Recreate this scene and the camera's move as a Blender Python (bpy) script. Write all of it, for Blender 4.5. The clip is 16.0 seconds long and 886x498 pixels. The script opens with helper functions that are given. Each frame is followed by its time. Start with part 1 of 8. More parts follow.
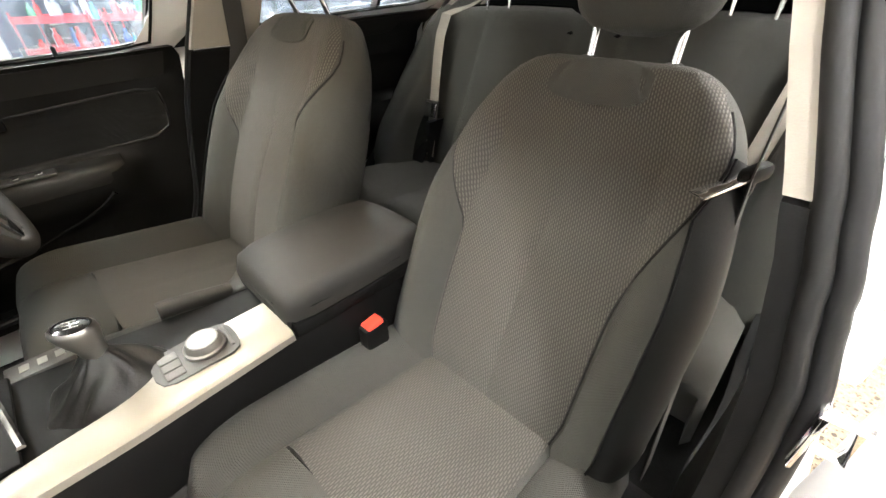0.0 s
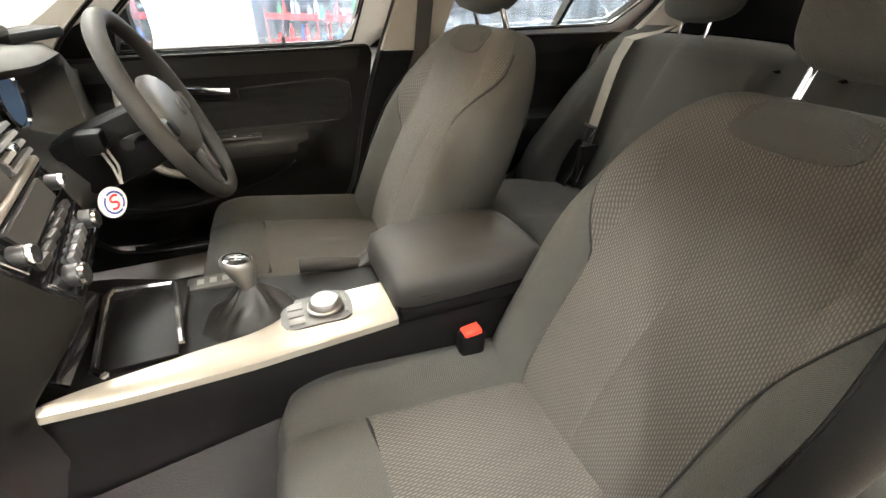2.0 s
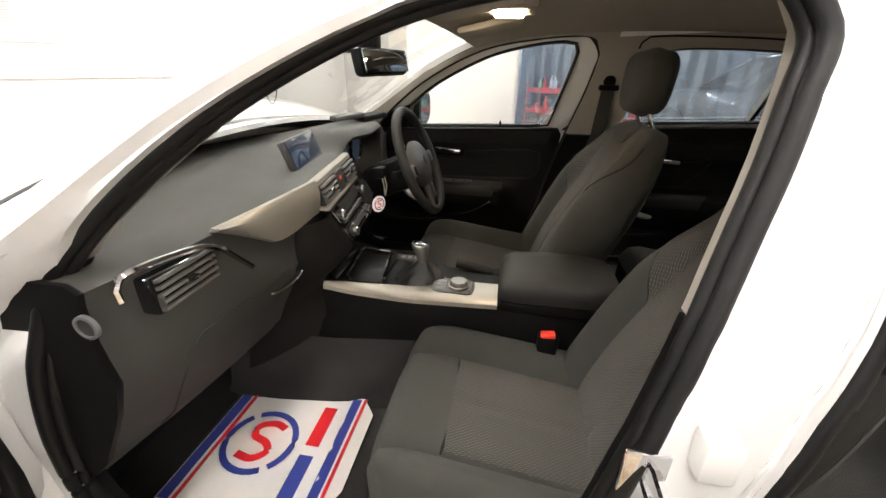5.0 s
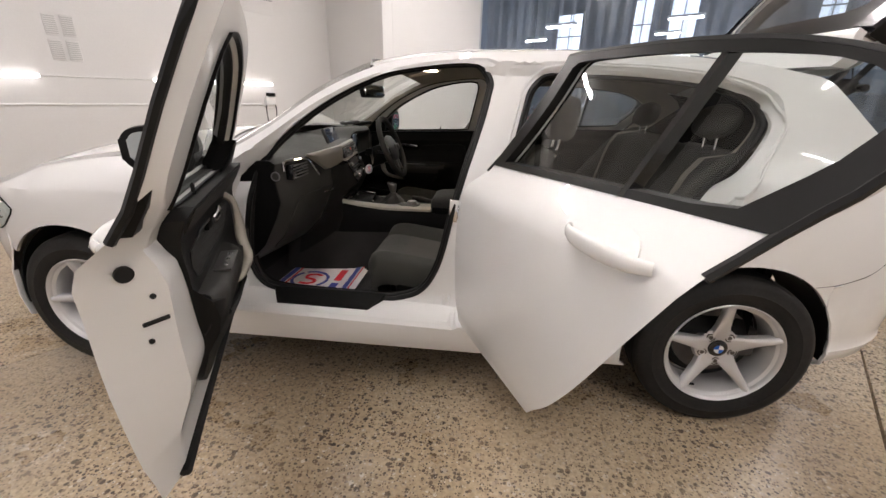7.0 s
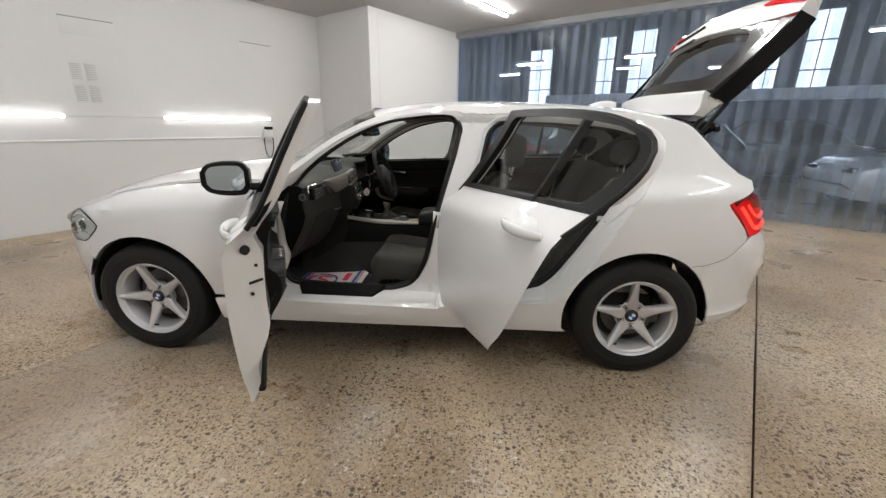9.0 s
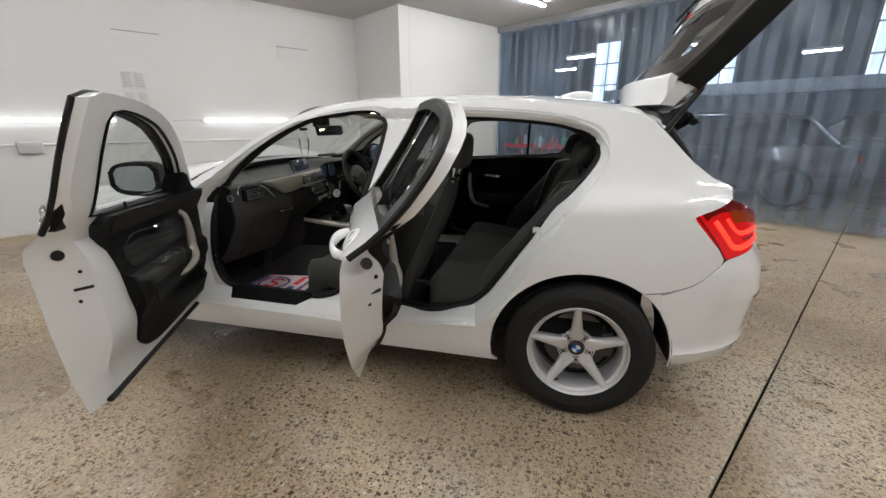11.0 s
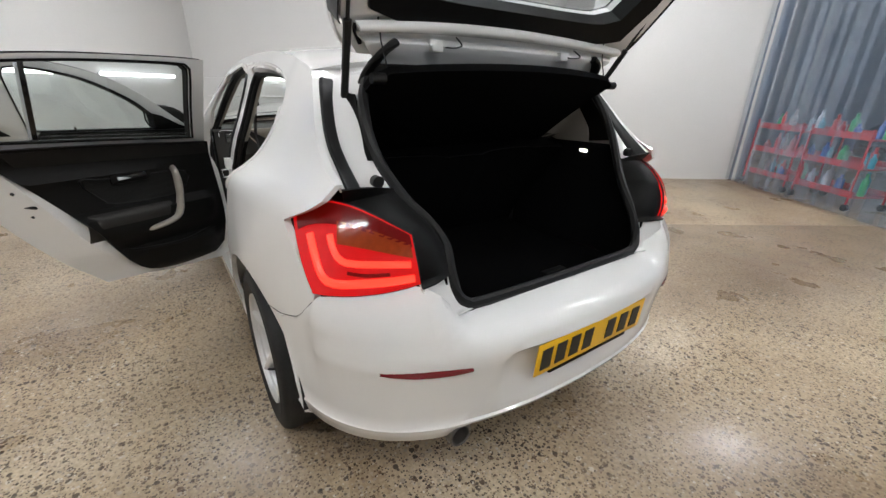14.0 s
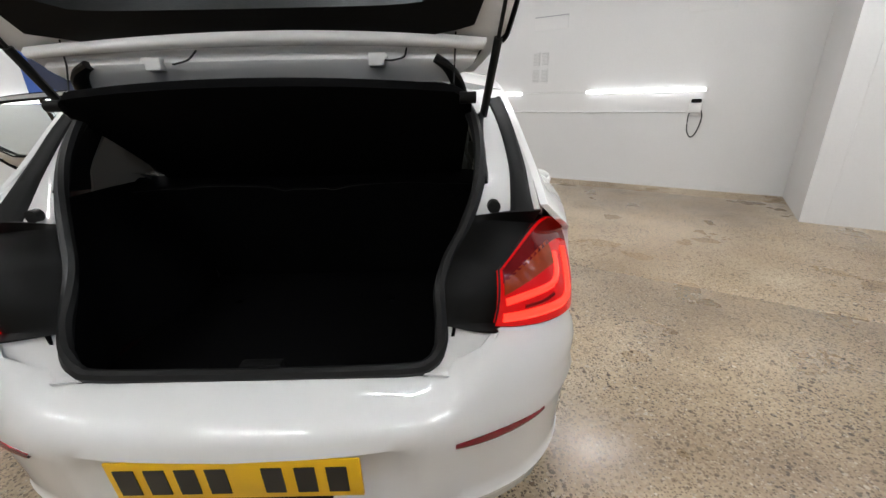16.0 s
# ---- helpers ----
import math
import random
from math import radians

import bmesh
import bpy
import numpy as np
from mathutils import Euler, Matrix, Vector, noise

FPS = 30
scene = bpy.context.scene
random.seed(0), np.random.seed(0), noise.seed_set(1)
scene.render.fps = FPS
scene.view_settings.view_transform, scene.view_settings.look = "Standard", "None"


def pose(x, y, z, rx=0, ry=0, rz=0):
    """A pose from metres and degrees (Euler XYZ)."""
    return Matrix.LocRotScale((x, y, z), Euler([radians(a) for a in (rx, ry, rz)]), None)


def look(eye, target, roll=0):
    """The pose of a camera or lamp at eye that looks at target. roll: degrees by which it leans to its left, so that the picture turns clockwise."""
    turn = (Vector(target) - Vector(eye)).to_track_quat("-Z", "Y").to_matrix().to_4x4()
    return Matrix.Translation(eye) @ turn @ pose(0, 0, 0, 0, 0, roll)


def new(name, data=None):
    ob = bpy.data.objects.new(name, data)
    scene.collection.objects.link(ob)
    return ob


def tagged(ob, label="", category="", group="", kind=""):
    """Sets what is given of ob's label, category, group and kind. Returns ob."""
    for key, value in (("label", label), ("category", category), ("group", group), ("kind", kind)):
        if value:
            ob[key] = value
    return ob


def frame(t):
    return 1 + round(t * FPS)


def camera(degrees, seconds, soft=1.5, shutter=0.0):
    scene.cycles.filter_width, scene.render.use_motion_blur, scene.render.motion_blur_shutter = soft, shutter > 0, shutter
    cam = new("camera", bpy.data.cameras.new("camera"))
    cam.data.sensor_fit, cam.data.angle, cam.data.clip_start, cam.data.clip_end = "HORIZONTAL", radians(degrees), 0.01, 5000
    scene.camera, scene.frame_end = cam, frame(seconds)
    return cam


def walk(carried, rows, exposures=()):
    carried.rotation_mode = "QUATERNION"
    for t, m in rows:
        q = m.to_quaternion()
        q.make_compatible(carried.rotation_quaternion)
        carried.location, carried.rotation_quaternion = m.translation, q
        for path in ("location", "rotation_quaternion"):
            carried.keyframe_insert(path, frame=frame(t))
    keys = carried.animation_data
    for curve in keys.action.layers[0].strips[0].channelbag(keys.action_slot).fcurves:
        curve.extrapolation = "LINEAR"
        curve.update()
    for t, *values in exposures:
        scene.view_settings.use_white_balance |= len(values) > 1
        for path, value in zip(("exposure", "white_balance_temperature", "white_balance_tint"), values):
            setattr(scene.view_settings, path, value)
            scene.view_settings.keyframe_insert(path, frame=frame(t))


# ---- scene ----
cam = camera(95.4, 16.0)
PATH = [
    (0, (1.402, 0.653, 1.127), (0.222, -0.519, 0.016), -1.3),
    (0.5, (1.403, 0.652, 1.125), (0.283, -0.565, 0.0), -0.9),
    (1, (1.405, 0.652, 1.126), (0.365, -0.641, 0.009), 0.2),
    (1.5, (1.396, 0.655, 1.126), (0.488, -0.747, 0.027), 1.3),
    (2, (1.392, 0.656, 1.124), (0.687, -0.888, 0.066), 1.9),
    (2.5, (1.384, 0.66, 1.137), (0.935, -1.004, 0.121), 2.3),
    (3, (1.356, 0.668, 1.156), (1.196, -1.076, 0.19), 2.0),
    (3.5, (1.34, 0.678, 1.17), (1.423, -1.09, 0.237), 1.9),
    (6, (1.083, 1.614, 1.265), (1.394, -0.193, 0.467), 1.1),
    (6.5, (0.996, 1.931, 1.216), (1.293, 0.11, 0.445), 0.7),
    (7, (0.932, 2.248, 1.217), (1.133, 0.389, 0.51), 1.3),
    (7.5, (0.874, 2.52, 1.254), (1.018, 0.638, 0.594), 1.4),
    (8, (0.904, 2.722, 1.263), (1.009, 0.83, 0.622), 1.4),
    (8.5, (0.903, 2.822, 1.289), (1.008, 0.917, 0.689), 1.1),
    (11, (0.182, 2.473, 1.274), (0.654, 0.623, 0.68), -0.2),
    (11.5, (-0.144, 2.293, 1.271), (0.458, 0.492, 0.642), 0.2),
    (12, (-0.507, 2.139, 1.271), (0.269, 0.419, 0.609), 0.7),
    (12.5, (-0.791, 1.875, 1.252), (0.155, 0.259, 0.549), 1.5),
    (13, (-1.086, 1.651, 1.226), (0.082, 0.168, 0.566), 2.0),
    (13.2, (-1.154, 1.545, 1.277), (0.024, 0.106, 0.541), 2.3),
    (13.5, (-1.309, 1.357, 1.263), (0.048, 0.074, 0.548), 3.0),
    (14, (-1.445, 1.013, 1.259), (0.081, -0.044, 0.514), 1.2),
    (14.5, (-1.574, 0.686, 1.292), (0.096, -0.109, 0.531), 1.5),
    (15, (-1.626, 0.359, 1.345), (0.123, -0.172, 0.533), 0.8),
    (15.5, (-1.601, -0.037, 1.285), (0.221, -0.394, 0.541), 0.9),
    (16, (-1.448, -0.436, 1.274), (0.427, -0.437, 0.578), -1.2),
]
walk(cam, [(t, look(eye, target, roll)) for t, eye, target, roll in PATH], [(0, 2.80, 6500, 10), (3.0, 3.0, 6700, 10), (3.8, 2.5, 6700, 10), (5.6, 0.8, 6700, 14), (6.0, 0.40, 6700, 15), (6.5, 0.30, 6650, 16), (7.0, 0.20, 6650, 16), (8.5, 0.03, 6400, 11), (11, 0.0, 6200, 9), (12.5, 0.10, 6200, 9), (14, 0.14, 6100, 9), (16, 0.02, 6150, 9)])
LED, LED_WALL, WINDOW = 130.0, 6.0, 1.7
ANGLE_F, ANGLE_R, GATE_UP = 64.0, 66.0, 96.0

# ---- world and exposure ----
world = bpy.data.worlds.new("world")
scene.world = world
world.use_nodes = True
world.node_tree.nodes["Background"].inputs[0].default_value = (0.72, 0.82, 1.0, 1)
world.node_tree.nodes["Background"].inputs[1].default_value = 0.25

# ---- small tools ----
from mathutils.geometry import delaunay_2d_cdt


def pchip(xs, ys):
    """A smooth curve through points, without overshoot."""
    xs, ys = np.array(xs, float), np.array(ys, float)
    h, d = np.diff(xs), np.diff(ys) / np.diff(xs)
    m = np.zeros(len(xs))
    for i in range(1, len(xs) - 1):
        if d[i - 1] * d[i] > 0:
            w1, w2 = 2 * h[i] + h[i - 1], h[i] + 2 * h[i - 1]
            m[i] = (w1 + w2) / (w1 / d[i - 1] + w2 / d[i])
    m[0], m[-1] = d[0], d[-1]

    def f(x):
        x = min(max(x, xs[0]), xs[-1])
        i = min(max(int(np.searchsorted(xs, x)) - 1, 0), len(xs) - 2)
        t = (x - xs[i]) / h[i]
        return float((2 * t**3 - 3 * t**2 + 1) * ys[i] + (t**3 - 2 * t**2 + t) * h[i] * m[i]
                     + (-2 * t**3 + 3 * t**2) * ys[i + 1] + (t**3 - t**2) * h[i] * m[i + 1])
    return f


def spline(points, step=0.03, closed=False):
    """Points along a smooth curve through the given ones."""
    p = [np.array(q, float) for q in points]
    n = len(p)
    out = []
    for i in range(n if closed else n - 1):
        if closed:
            a, b, c, d = p[i - 1], p[i], p[(i + 1) % n], p[(i + 2) % n]
        else:
            b, c = p[i], p[i + 1]
            a = p[i - 1] if i else 2 * b - c
            d = p[i + 2] if i + 2 < n else 2 * c - b
        k = max(1, int(np.linalg.norm(c - b) / step + 0.5))
        for j in range(k):
            t = j / k
            out.append(0.5 * (2 * b + (c - a) * t + (2 * a - 5 * b + 4 * c - d) * t * t + (3 * b - a - 3 * c + d) * t**3))
    if not closed:
        out.append(p[-1])
    return [tuple(float(v) for v in q) for q in out]


def inside(q, loop):
    x, y, hit = q[0], q[1], False
    j = len(loop) - 1
    for i in range(len(loop)):
        (xi, yi), (xj, yj) = loop[i], loop[j]
        if (yi > y) != (yj > y) and x < (xj - xi) * (y - yi) / (yj - yi) + xi:
            hit = not hit
        j = i
    return hit


def inset_loop(loop, d):
    """The loop moved by d to its inner side."""
    a = sum(p[0] * q[1] - q[0] * p[1] for p, q in zip(loop, loop[1:] + loop[:1]))
    s = 1 if a > 0 else -1
    out = []
    for i, p in enumerate(loop):
        q, r = loop[i - 1], loop[(i + 1) % len(loop)]
        n1 = Vector((-(p[1] - q[1]), p[0] - q[0])) * s
        n2 = Vector((-(r[1] - p[1]), r[0] - p[0])) * s
        n1.normalize(), n2.normalize()
        n = n1 + n2
        if n.length < 1e-6:
            n = n1
        n.normalize()
        k = d / max(0.35, n.dot(n1) if n1.length else 1)
        out.append((p[0] + n.x * k, p[1] + n.y * k))
    return out


def flat_mesh(outline, holes=(), spacing=0.05, lines=()):
    """Triangles in the plane that fill the outline without the holes."""
    pts, edges = [], []
    for loop in (outline, *holes, *lines):
        k = len(pts)
        pts += [Vector(p[:2]) for p in loop]
        edges += [(k + i, k + (i + 1) % len(loop)) for i in range(len(loop))]
    xs, ys = [p[0] for p in outline], [p[1] for p in outline]
    near = np.array([tuple(p) for p in pts])
    y, row = min(ys), 0
    while y < max(ys):
        x = min(xs) + (spacing / 2 if row % 2 else 0)
        while x < max(xs):
            if inside((x, y), outline) and not any(inside((x, y), h) for h in holes):
                if ((near - (x, y)) ** 2).sum(1).min() > (0.45 * spacing) ** 2:
                    pts.append(Vector((x, y)))
            x += spacing
        y, row = y + spacing * 0.87, row + 1
    v, _, f, *_ = delaunay_2d_cdt(pts, edges, [], 0, 1e-5)
    keep = []
    for t in f:
        c = ((v[t[0]].x + v[t[1]].x + v[t[2]].x) / 3, (v[t[0]].y + v[t[1]].y + v[t[2]].y) / 3)
        if inside(c, outline) and not any(inside(c, h) for h in holes):
            keep.append(tuple(t))
    return [tuple(p) for p in v], keep


def slab(outline, front, back=None, holes=(), spacing=0.05, lines=()):
    """A plate that fills the outline: front and back give the place of a plane point on either face."""
    v, f = flat_mesh(outline, holes, spacing, lines)
    used = sorted({i for t in f for i in t})
    at = {i: k for k, i in enumerate(used)}
    bm = bmesh.new()
    top = [bm.verts.new(front(*v[i])) for i in used]
    for t in f:
        bm.faces.new([top[at[i]] for i in t])
    if back:
        low = [bm.verts.new(back(*v[i])) for i in used]
        for t in f:
            bm.faces.new([low[at[i]] for i in reversed(t)])
        count = {}
        for t in f:
            for i in range(3):
                e = (t[i], t[(i + 1) % 3])
                count[e] = count.get(e, 0) + 1
        for a, b in count:
            if (b, a) not in count:
                bm.faces.new((top[at[b]], top[at[a]], low[at[a]], low[at[b]]))
    bmesh.ops.recalc_face_normals(bm, faces=bm.faces) if back else None
    return bm


def grid(rows, thick=0.0, closed=False):
    """A sheet through rows of points, with thickness along its normals."""
    bm = bmesh.new()
    vs = [[bm.verts.new(p) for p in r] for r in rows]
    m = len(vs[0])
    for r in range(len(vs) - 1):
        for c in range(m if closed else m - 1):
            q = [vs[r][c], vs[r][(c + 1) % m], vs[r + 1][(c + 1) % m], vs[r + 1][c]]
            try:
                bm.faces.new(q)
            except ValueError:
                pass
    if thick:
        thicken(bm, thick)
    return bm


def thicken(bm, thick):
    bm.normal_update()
    faces, verts = list(bm.faces), list(bm.verts)
    edges = [e for e in bm.edges if len(e.link_faces) == 1]
    low = {v: bm.verts.new(v.co - v.normal * thick) for v in verts}
    for f in faces:
        bm.faces.new([low[v] for v in reversed(f.verts)])
    for e in edges:
        l = e.link_loops[0]
        a, b = l.vert, l.link_loop_next.vert
        bm.faces.new((b, a, low[a], low[b]))
    return bm


def tube(points, radius, sides=8, caps=True):
    """A tube along points; radius is one number, one a point, or (wide, high) for a flat one."""
    bm = bmesh.new()
    pts = [Vector(p) for p in points]
    rings = []
    up = Vector((0, 0, 1))
    for i, p in enumerate(pts):
        d = (pts[min(i + 1, len(pts) - 1)] - pts[max(i - 1, 0)]).normalized()
        s = d.cross(up)
        if s.length < 0.05:
            s = d.cross(Vector((0, 1, 0)))
        s.normalize()
        w = s.cross(d)
        r = radius[i] if isinstance(radius, list) else radius
        ra, rb = r if isinstance(r, tuple) else (r, r)
        rings.append([bm.verts.new(p + s * math.cos(2 * math.pi * k / sides) * ra + w * math.sin(2 * math.pi * k / sides) * rb) for k in range(sides)])
    for a, b in zip(rings, rings[1:]):
        for k in range(sides):
            bm.faces.new((a[k], a[(k + 1) % sides], b[(k + 1) % sides], b[k]))
    if caps:
        bm.faces.new(list(reversed(rings[0])))
        bm.faces.new(rings[-1])
    return bm


def lathe(profile, centre=(0, 0, 0), axis="y", sides=32, turn=0.0, caps=True):
    """A body of turning: profile rows of (radius, along the axis)."""
    bm = bmesh.new()
    rings = []
    for r, h in profile:
        ring = []
        for k in range(sides):
            a = 2 * math.pi * k / sides + turn
            c, s = r * math.cos(a), r * math.sin(a)
            p = {"y": (c, h, s), "z": (c, s, h), "x": (h, c, s)}[axis]
            ring.append(bm.verts.new(Vector(centre) + Vector(p)))
        rings.append(ring)
    for a, b in zip(rings, rings[1:]):
        for k in range(sides):
            bm.faces.new((a[k], a[(k + 1) % sides], b[(k + 1) % sides], b[k]))
    for ring in (rings[0], rings[-1]) if caps else ():
        if (ring[0].co - ring[sides // 2].co).length > 1e-4:
            bm.faces.new(ring)
    bmesh.ops.remove_doubles(bm, verts=bm.verts, dist=1e-5)
    bmesh.ops.recalc_face_normals(bm, faces=bm.faces)
    return bm


def box(x0, x1, y0, y1, z0, z1, bevel=0.0, segments=2):
    bm = bmesh.new()
    v = [bm.verts.new((x, y, z)) for x in (x0, x1) for y in (y0, y1) for z in (z0, z1)]
    for q in ((0, 1, 3, 2), (4, 6, 7, 5), (0, 4, 5, 1), (2, 3, 7, 6), (0, 2, 6, 4), (1, 5, 7, 3)):
        bm.faces.new([v[i] for i in q])
    bmesh.ops.recalc_face_normals(bm, faces=bm.faces)
    if bevel:
        bmesh.ops.bevel(bm, geom=list(bm.edges), offset=bevel, segments=segments, profile=0.5, affect="EDGES")
    return bm


def join(*bms):
    out = bmesh.new()
    for b in bms:
        me = bpy.data.meshes.new("tmp")
        b.to_mesh(me)
        b.free()
        out.from_mesh(me)
        bpy.data.meshes.remove(me)
    return out


def moved(bm, m):
    bmesh.ops.transform(bm, matrix=m, verts=bm.verts)
    return bm


def mirrored(bm):
    for v in bm.verts:
        v.co.y = -v.co.y
    bmesh.ops.reverse_faces(bm, faces=bm.faces)
    return bm


def mesh_of(name, bm, material, sharp=38, mats=()):
    me = bpy.data.meshes.new(name)
    bm.normal_update()
    bm.to_mesh(me)
    bm.free()
    me.materials.append(material)
    for m in mats:
        me.materials.append(m)
    for p in me.polygons:
        p.use_smooth = True
    me.set_sharp_from_angle(angle=radians(sharp))
    return me


def thing(name, bm, material, label, category, group="", kind="", sharp=38):
    ob = new(name, mesh_of(name, bm, material, sharp))
    return tagged(ob, label, category, group, kind)


def empty(name, label, category, group="", at=None):
    ob = new(name)
    ob.empty_display_size = 0.1
    if at:
        ob.matrix_world = at
    return tagged(ob, label, category, group)


def part(name, bm, material, parent, label="", sharp=38):
    ob = new(name, mesh_of(name, bm, material, sharp))
    ob.parent = parent
    return tagged(ob, label)


# ---- materials ----
def mat(name, color, rough=0.5, metal=0.0, spec=0.5, coat=0.0, vary=0.0, vary_scale=8.0, bump=0.0, bump_scale=200.0,
        emit=None, strength=0.0, rough_vary=0.0, sheen=0.0, fine=0.0, fine_scale=300.0):
    """A surface with uneven colour, roughness and relief at two scales, in object space."""
    m = bpy.data.materials.new(name)
    m.use_nodes = True
    nt = m.node_tree
    n, l = nt.nodes, nt.links
    p = n["Principled BSDF"]
    p.inputs["Base Color"].default_value = (*color, 1)
    p.inputs["Roughness"].default_value = rough
    p.inputs["Metallic"].default_value = metal
    p.inputs["Specular IOR Level"].default_value = spec
    p.inputs["Coat Weight"].default_value = coat
    p.inputs["Coat Roughness"].default_value = 0.03
    p.inputs["Sheen Weight"].default_value = sheen
    tc = n.new("ShaderNodeTexCoord")
    if vary or rough_vary or fine:
        big = n.new("ShaderNodeTexNoise")
        big.inputs["Scale"].default_value, big.inputs["Detail"].default_value = vary_scale, 5
        l.new(tc.outputs["Object"], big.inputs["Vector"])
        small = n.new("ShaderNodeTexNoise")
        small.inputs["Scale"].default_value, small.inputs["Detail"].default_value = fine_scale, 3
        l.new(tc.outputs["Object"], small.inputs["Vector"])
        if vary or fine:
            mix = n.new("ShaderNodeMix")
            mix.data_type = "RGBA"
            mix.inputs["A"].default_value = (*[c * (1 - vary) for c in color], 1)
            mix.inputs["B"].default_value = (*[min(1, c * (1 + vary)) for c in color], 1)
            l.new(big.outputs["Fac"], mix.inputs["Factor"])
            mul = n.new("ShaderNodeMix")
            mul.data_type, mul.blend_type = "RGBA", "MULTIPLY"
            mul.inputs["Factor"].default_value = 1
            ramp = n.new("ShaderNodeMapRange")
            ramp.inputs["From Min"].default_value, ramp.inputs["From Max"].default_value = 0.3, 0.7
            ramp.inputs["To Min"].default_value, ramp.inputs["To Max"].default_value = 1 - fine, 1 + fine
            l.new(small.outputs["Fac"], ramp.inputs["Value"])
            l.new(mix.outputs["Result"], mul.inputs["A"])
            l.new(ramp.outputs["Result"], mul.inputs["B"])
            l.new(mul.outputs["Result"], p.inputs["Base Color"])
        if rough_vary:
            rr = n.new("ShaderNodeMapRange")
            rr.inputs["From Min"].default_value, rr.inputs["From Max"].default_value = 0.3, 0.7
            rr.inputs["To Min"].default_value, rr.inputs["To Max"].default_value = max(0, rough - rough_vary), rough + rough_vary
            l.new(big.outputs["Fac"], rr.inputs["Value"])
            l.new(rr.outputs["Result"], p.inputs["Roughness"])
    if bump:
        bn = n.new("ShaderNodeTexNoise")
        bn.inputs["Scale"].default_value, bn.inputs["Detail"].default_value = bump_scale, 2
        l.new(tc.outputs["Object"], bn.inputs["Vector"])
        b = n.new("ShaderNodeBump")
        b.inputs["Strength"].default_value, b.inputs["Distance"].default_value = bump, 0.001
        l.new(bn.outputs["Fac"], b.inputs["Height"])
        l.new(b.outputs["Normal"], p.inputs["Normal"])
    if emit:
        p.inputs["Emission Color"].default_value = (*emit, 1)
        p.inputs["Emission Strength"].default_value = strength
    return m


def glass_mat(name, tint, rough=0.0, ior=1.5):
    """A thin pane: tinted light passes, the rest mirrors by Fresnel."""
    m = bpy.data.materials.new(name)
    m.use_nodes = True
    n, l = m.node_tree.nodes, m.node_tree.links
    n.remove(n["Principled BSDF"])
    t, g, mx, f = n.new("ShaderNodeBsdfTransparent"), n.new("ShaderNodeBsdfGlossy"), n.new("ShaderNodeMixShader"), n.new("ShaderNodeLayerWeight")
    t.inputs[0].default_value = (*tint, 1)
    g.inputs["Roughness"].default_value = rough
    pw, ma = n.new("ShaderNodeMath"), n.new("ShaderNodeMath")
    pw.operation, pw.inputs[1].default_value = "POWER", 3.5
    ma.operation, ma.inputs[1].default_value, ma.inputs[2].default_value = "MULTIPLY_ADD", 0.85, 0.08
    l.new(f.outputs["Facing"], pw.inputs[0])
    l.new(pw.outputs[0], ma.inputs[0])
    l.new(ma.outputs[0], mx.inputs[0])
    l.new(t.outputs[0], mx.inputs[1])
    l.new(g.outputs[0], mx.inputs[2])
    l.new(mx.outputs[0], n["Material Output"].inputs[0])
    return m


PAINT = mat("white_paint", (0.75, 0.75, 0.74), rough=0.45, spec=0.25, coat=1.0, vary=0.006, vary_scale=2, rough_vary=0.0)
PAINT_IN = mat("white_paint_inner", (0.74, 0.74, 0.72), rough=0.35, coat=0.4, vary=0.03, vary_scale=5)
BLACK = mat("black_plastic", (0.0048, 0.0047, 0.0046), rough=0.5, spec=0.12, vary=0.15, vary_scale=6, bump=0.25, bump_scale=900, rough_vary=0.06)
GREYPL = mat("grey_plastic", (0.0328, 0.0315, 0.0296), rough=0.5, vary=0.1, vary_scale=6, bump=0.3, bump_scale=700, rough_vary=0.05)
DASH = mat("soft_dash", (0.038, 0.0367, 0.0332), rough=0.6, spec=0.3, vary=0.12, vary_scale=5, bump=0.4, bump_scale=600, rough_vary=0.06)
# Brown-dark tone: the dim light low in the cabin is put into the colour
FLANK = mat("dim_console_flank", (0.0100, 0.0092, 0.0082), rough=0.58, spec=0.2, vary=0.15, vary_scale=6, bump=0.3, bump_scale=700, rough_vary=0.06)
GLOSSBLACK = mat("gloss_black", (0.008, 0.008, 0.009), rough=0.12, coat=0.6, vary=0.1, rough_vary=0.04)
RUBBER = mat("black_rubber", (0.006, 0.006, 0.006), rough=0.5, spec=0.3, vary=0.2, vary_scale=10, bump=0.2, bump_scale=300)
TYRE = mat("tyre_rubber", (0.012, 0.0118, 0.0115), rough=0.65, spec=0.3, vary=0.25, vary_scale=12, bump=0.5, bump_scale=120, fine=0.15, fine_scale=90)
# Darker copy of the rim alloy: shade behind the spokes put into the colour
BARREL = mat("shaded_rim_barrel", (0.20, 0.20, 0.20), rough=0.4, metal=0.7, vary=0.15, vary_scale=14)
ALLOY = mat("silver_alloy", (0.66, 0.66, 0.67), rough=0.34, metal=0.55, vary=0.05, vary_scale=10, rough_vary=0.06)
STEEL = mat("disc_steel", (0.13, 0.12, 0.115), rough=0.45, metal=0.7, vary=0.25, vary_scale=30)
CHROME = mat("chrome", (0.85, 0.85, 0.86), rough=0.08, metal=1.0, vary=0.02, rough_vary=0.03)
SATIN = mat("satin_silver_trim", (0.280, 0.258, 0.222), rough=0.34, metal=0.35, coat=0.2, vary=0.04, vary_scale=6, rough_vary=0.05)
CARPET = mat("black_carpet", (0.013, 0.0125, 0.0125), rough=0.95, spec=0.1, vary=0.35, vary_scale=14, bump=1.0, bump_scale=500, fine=0.4, fine_scale=400, sheen=0.1)
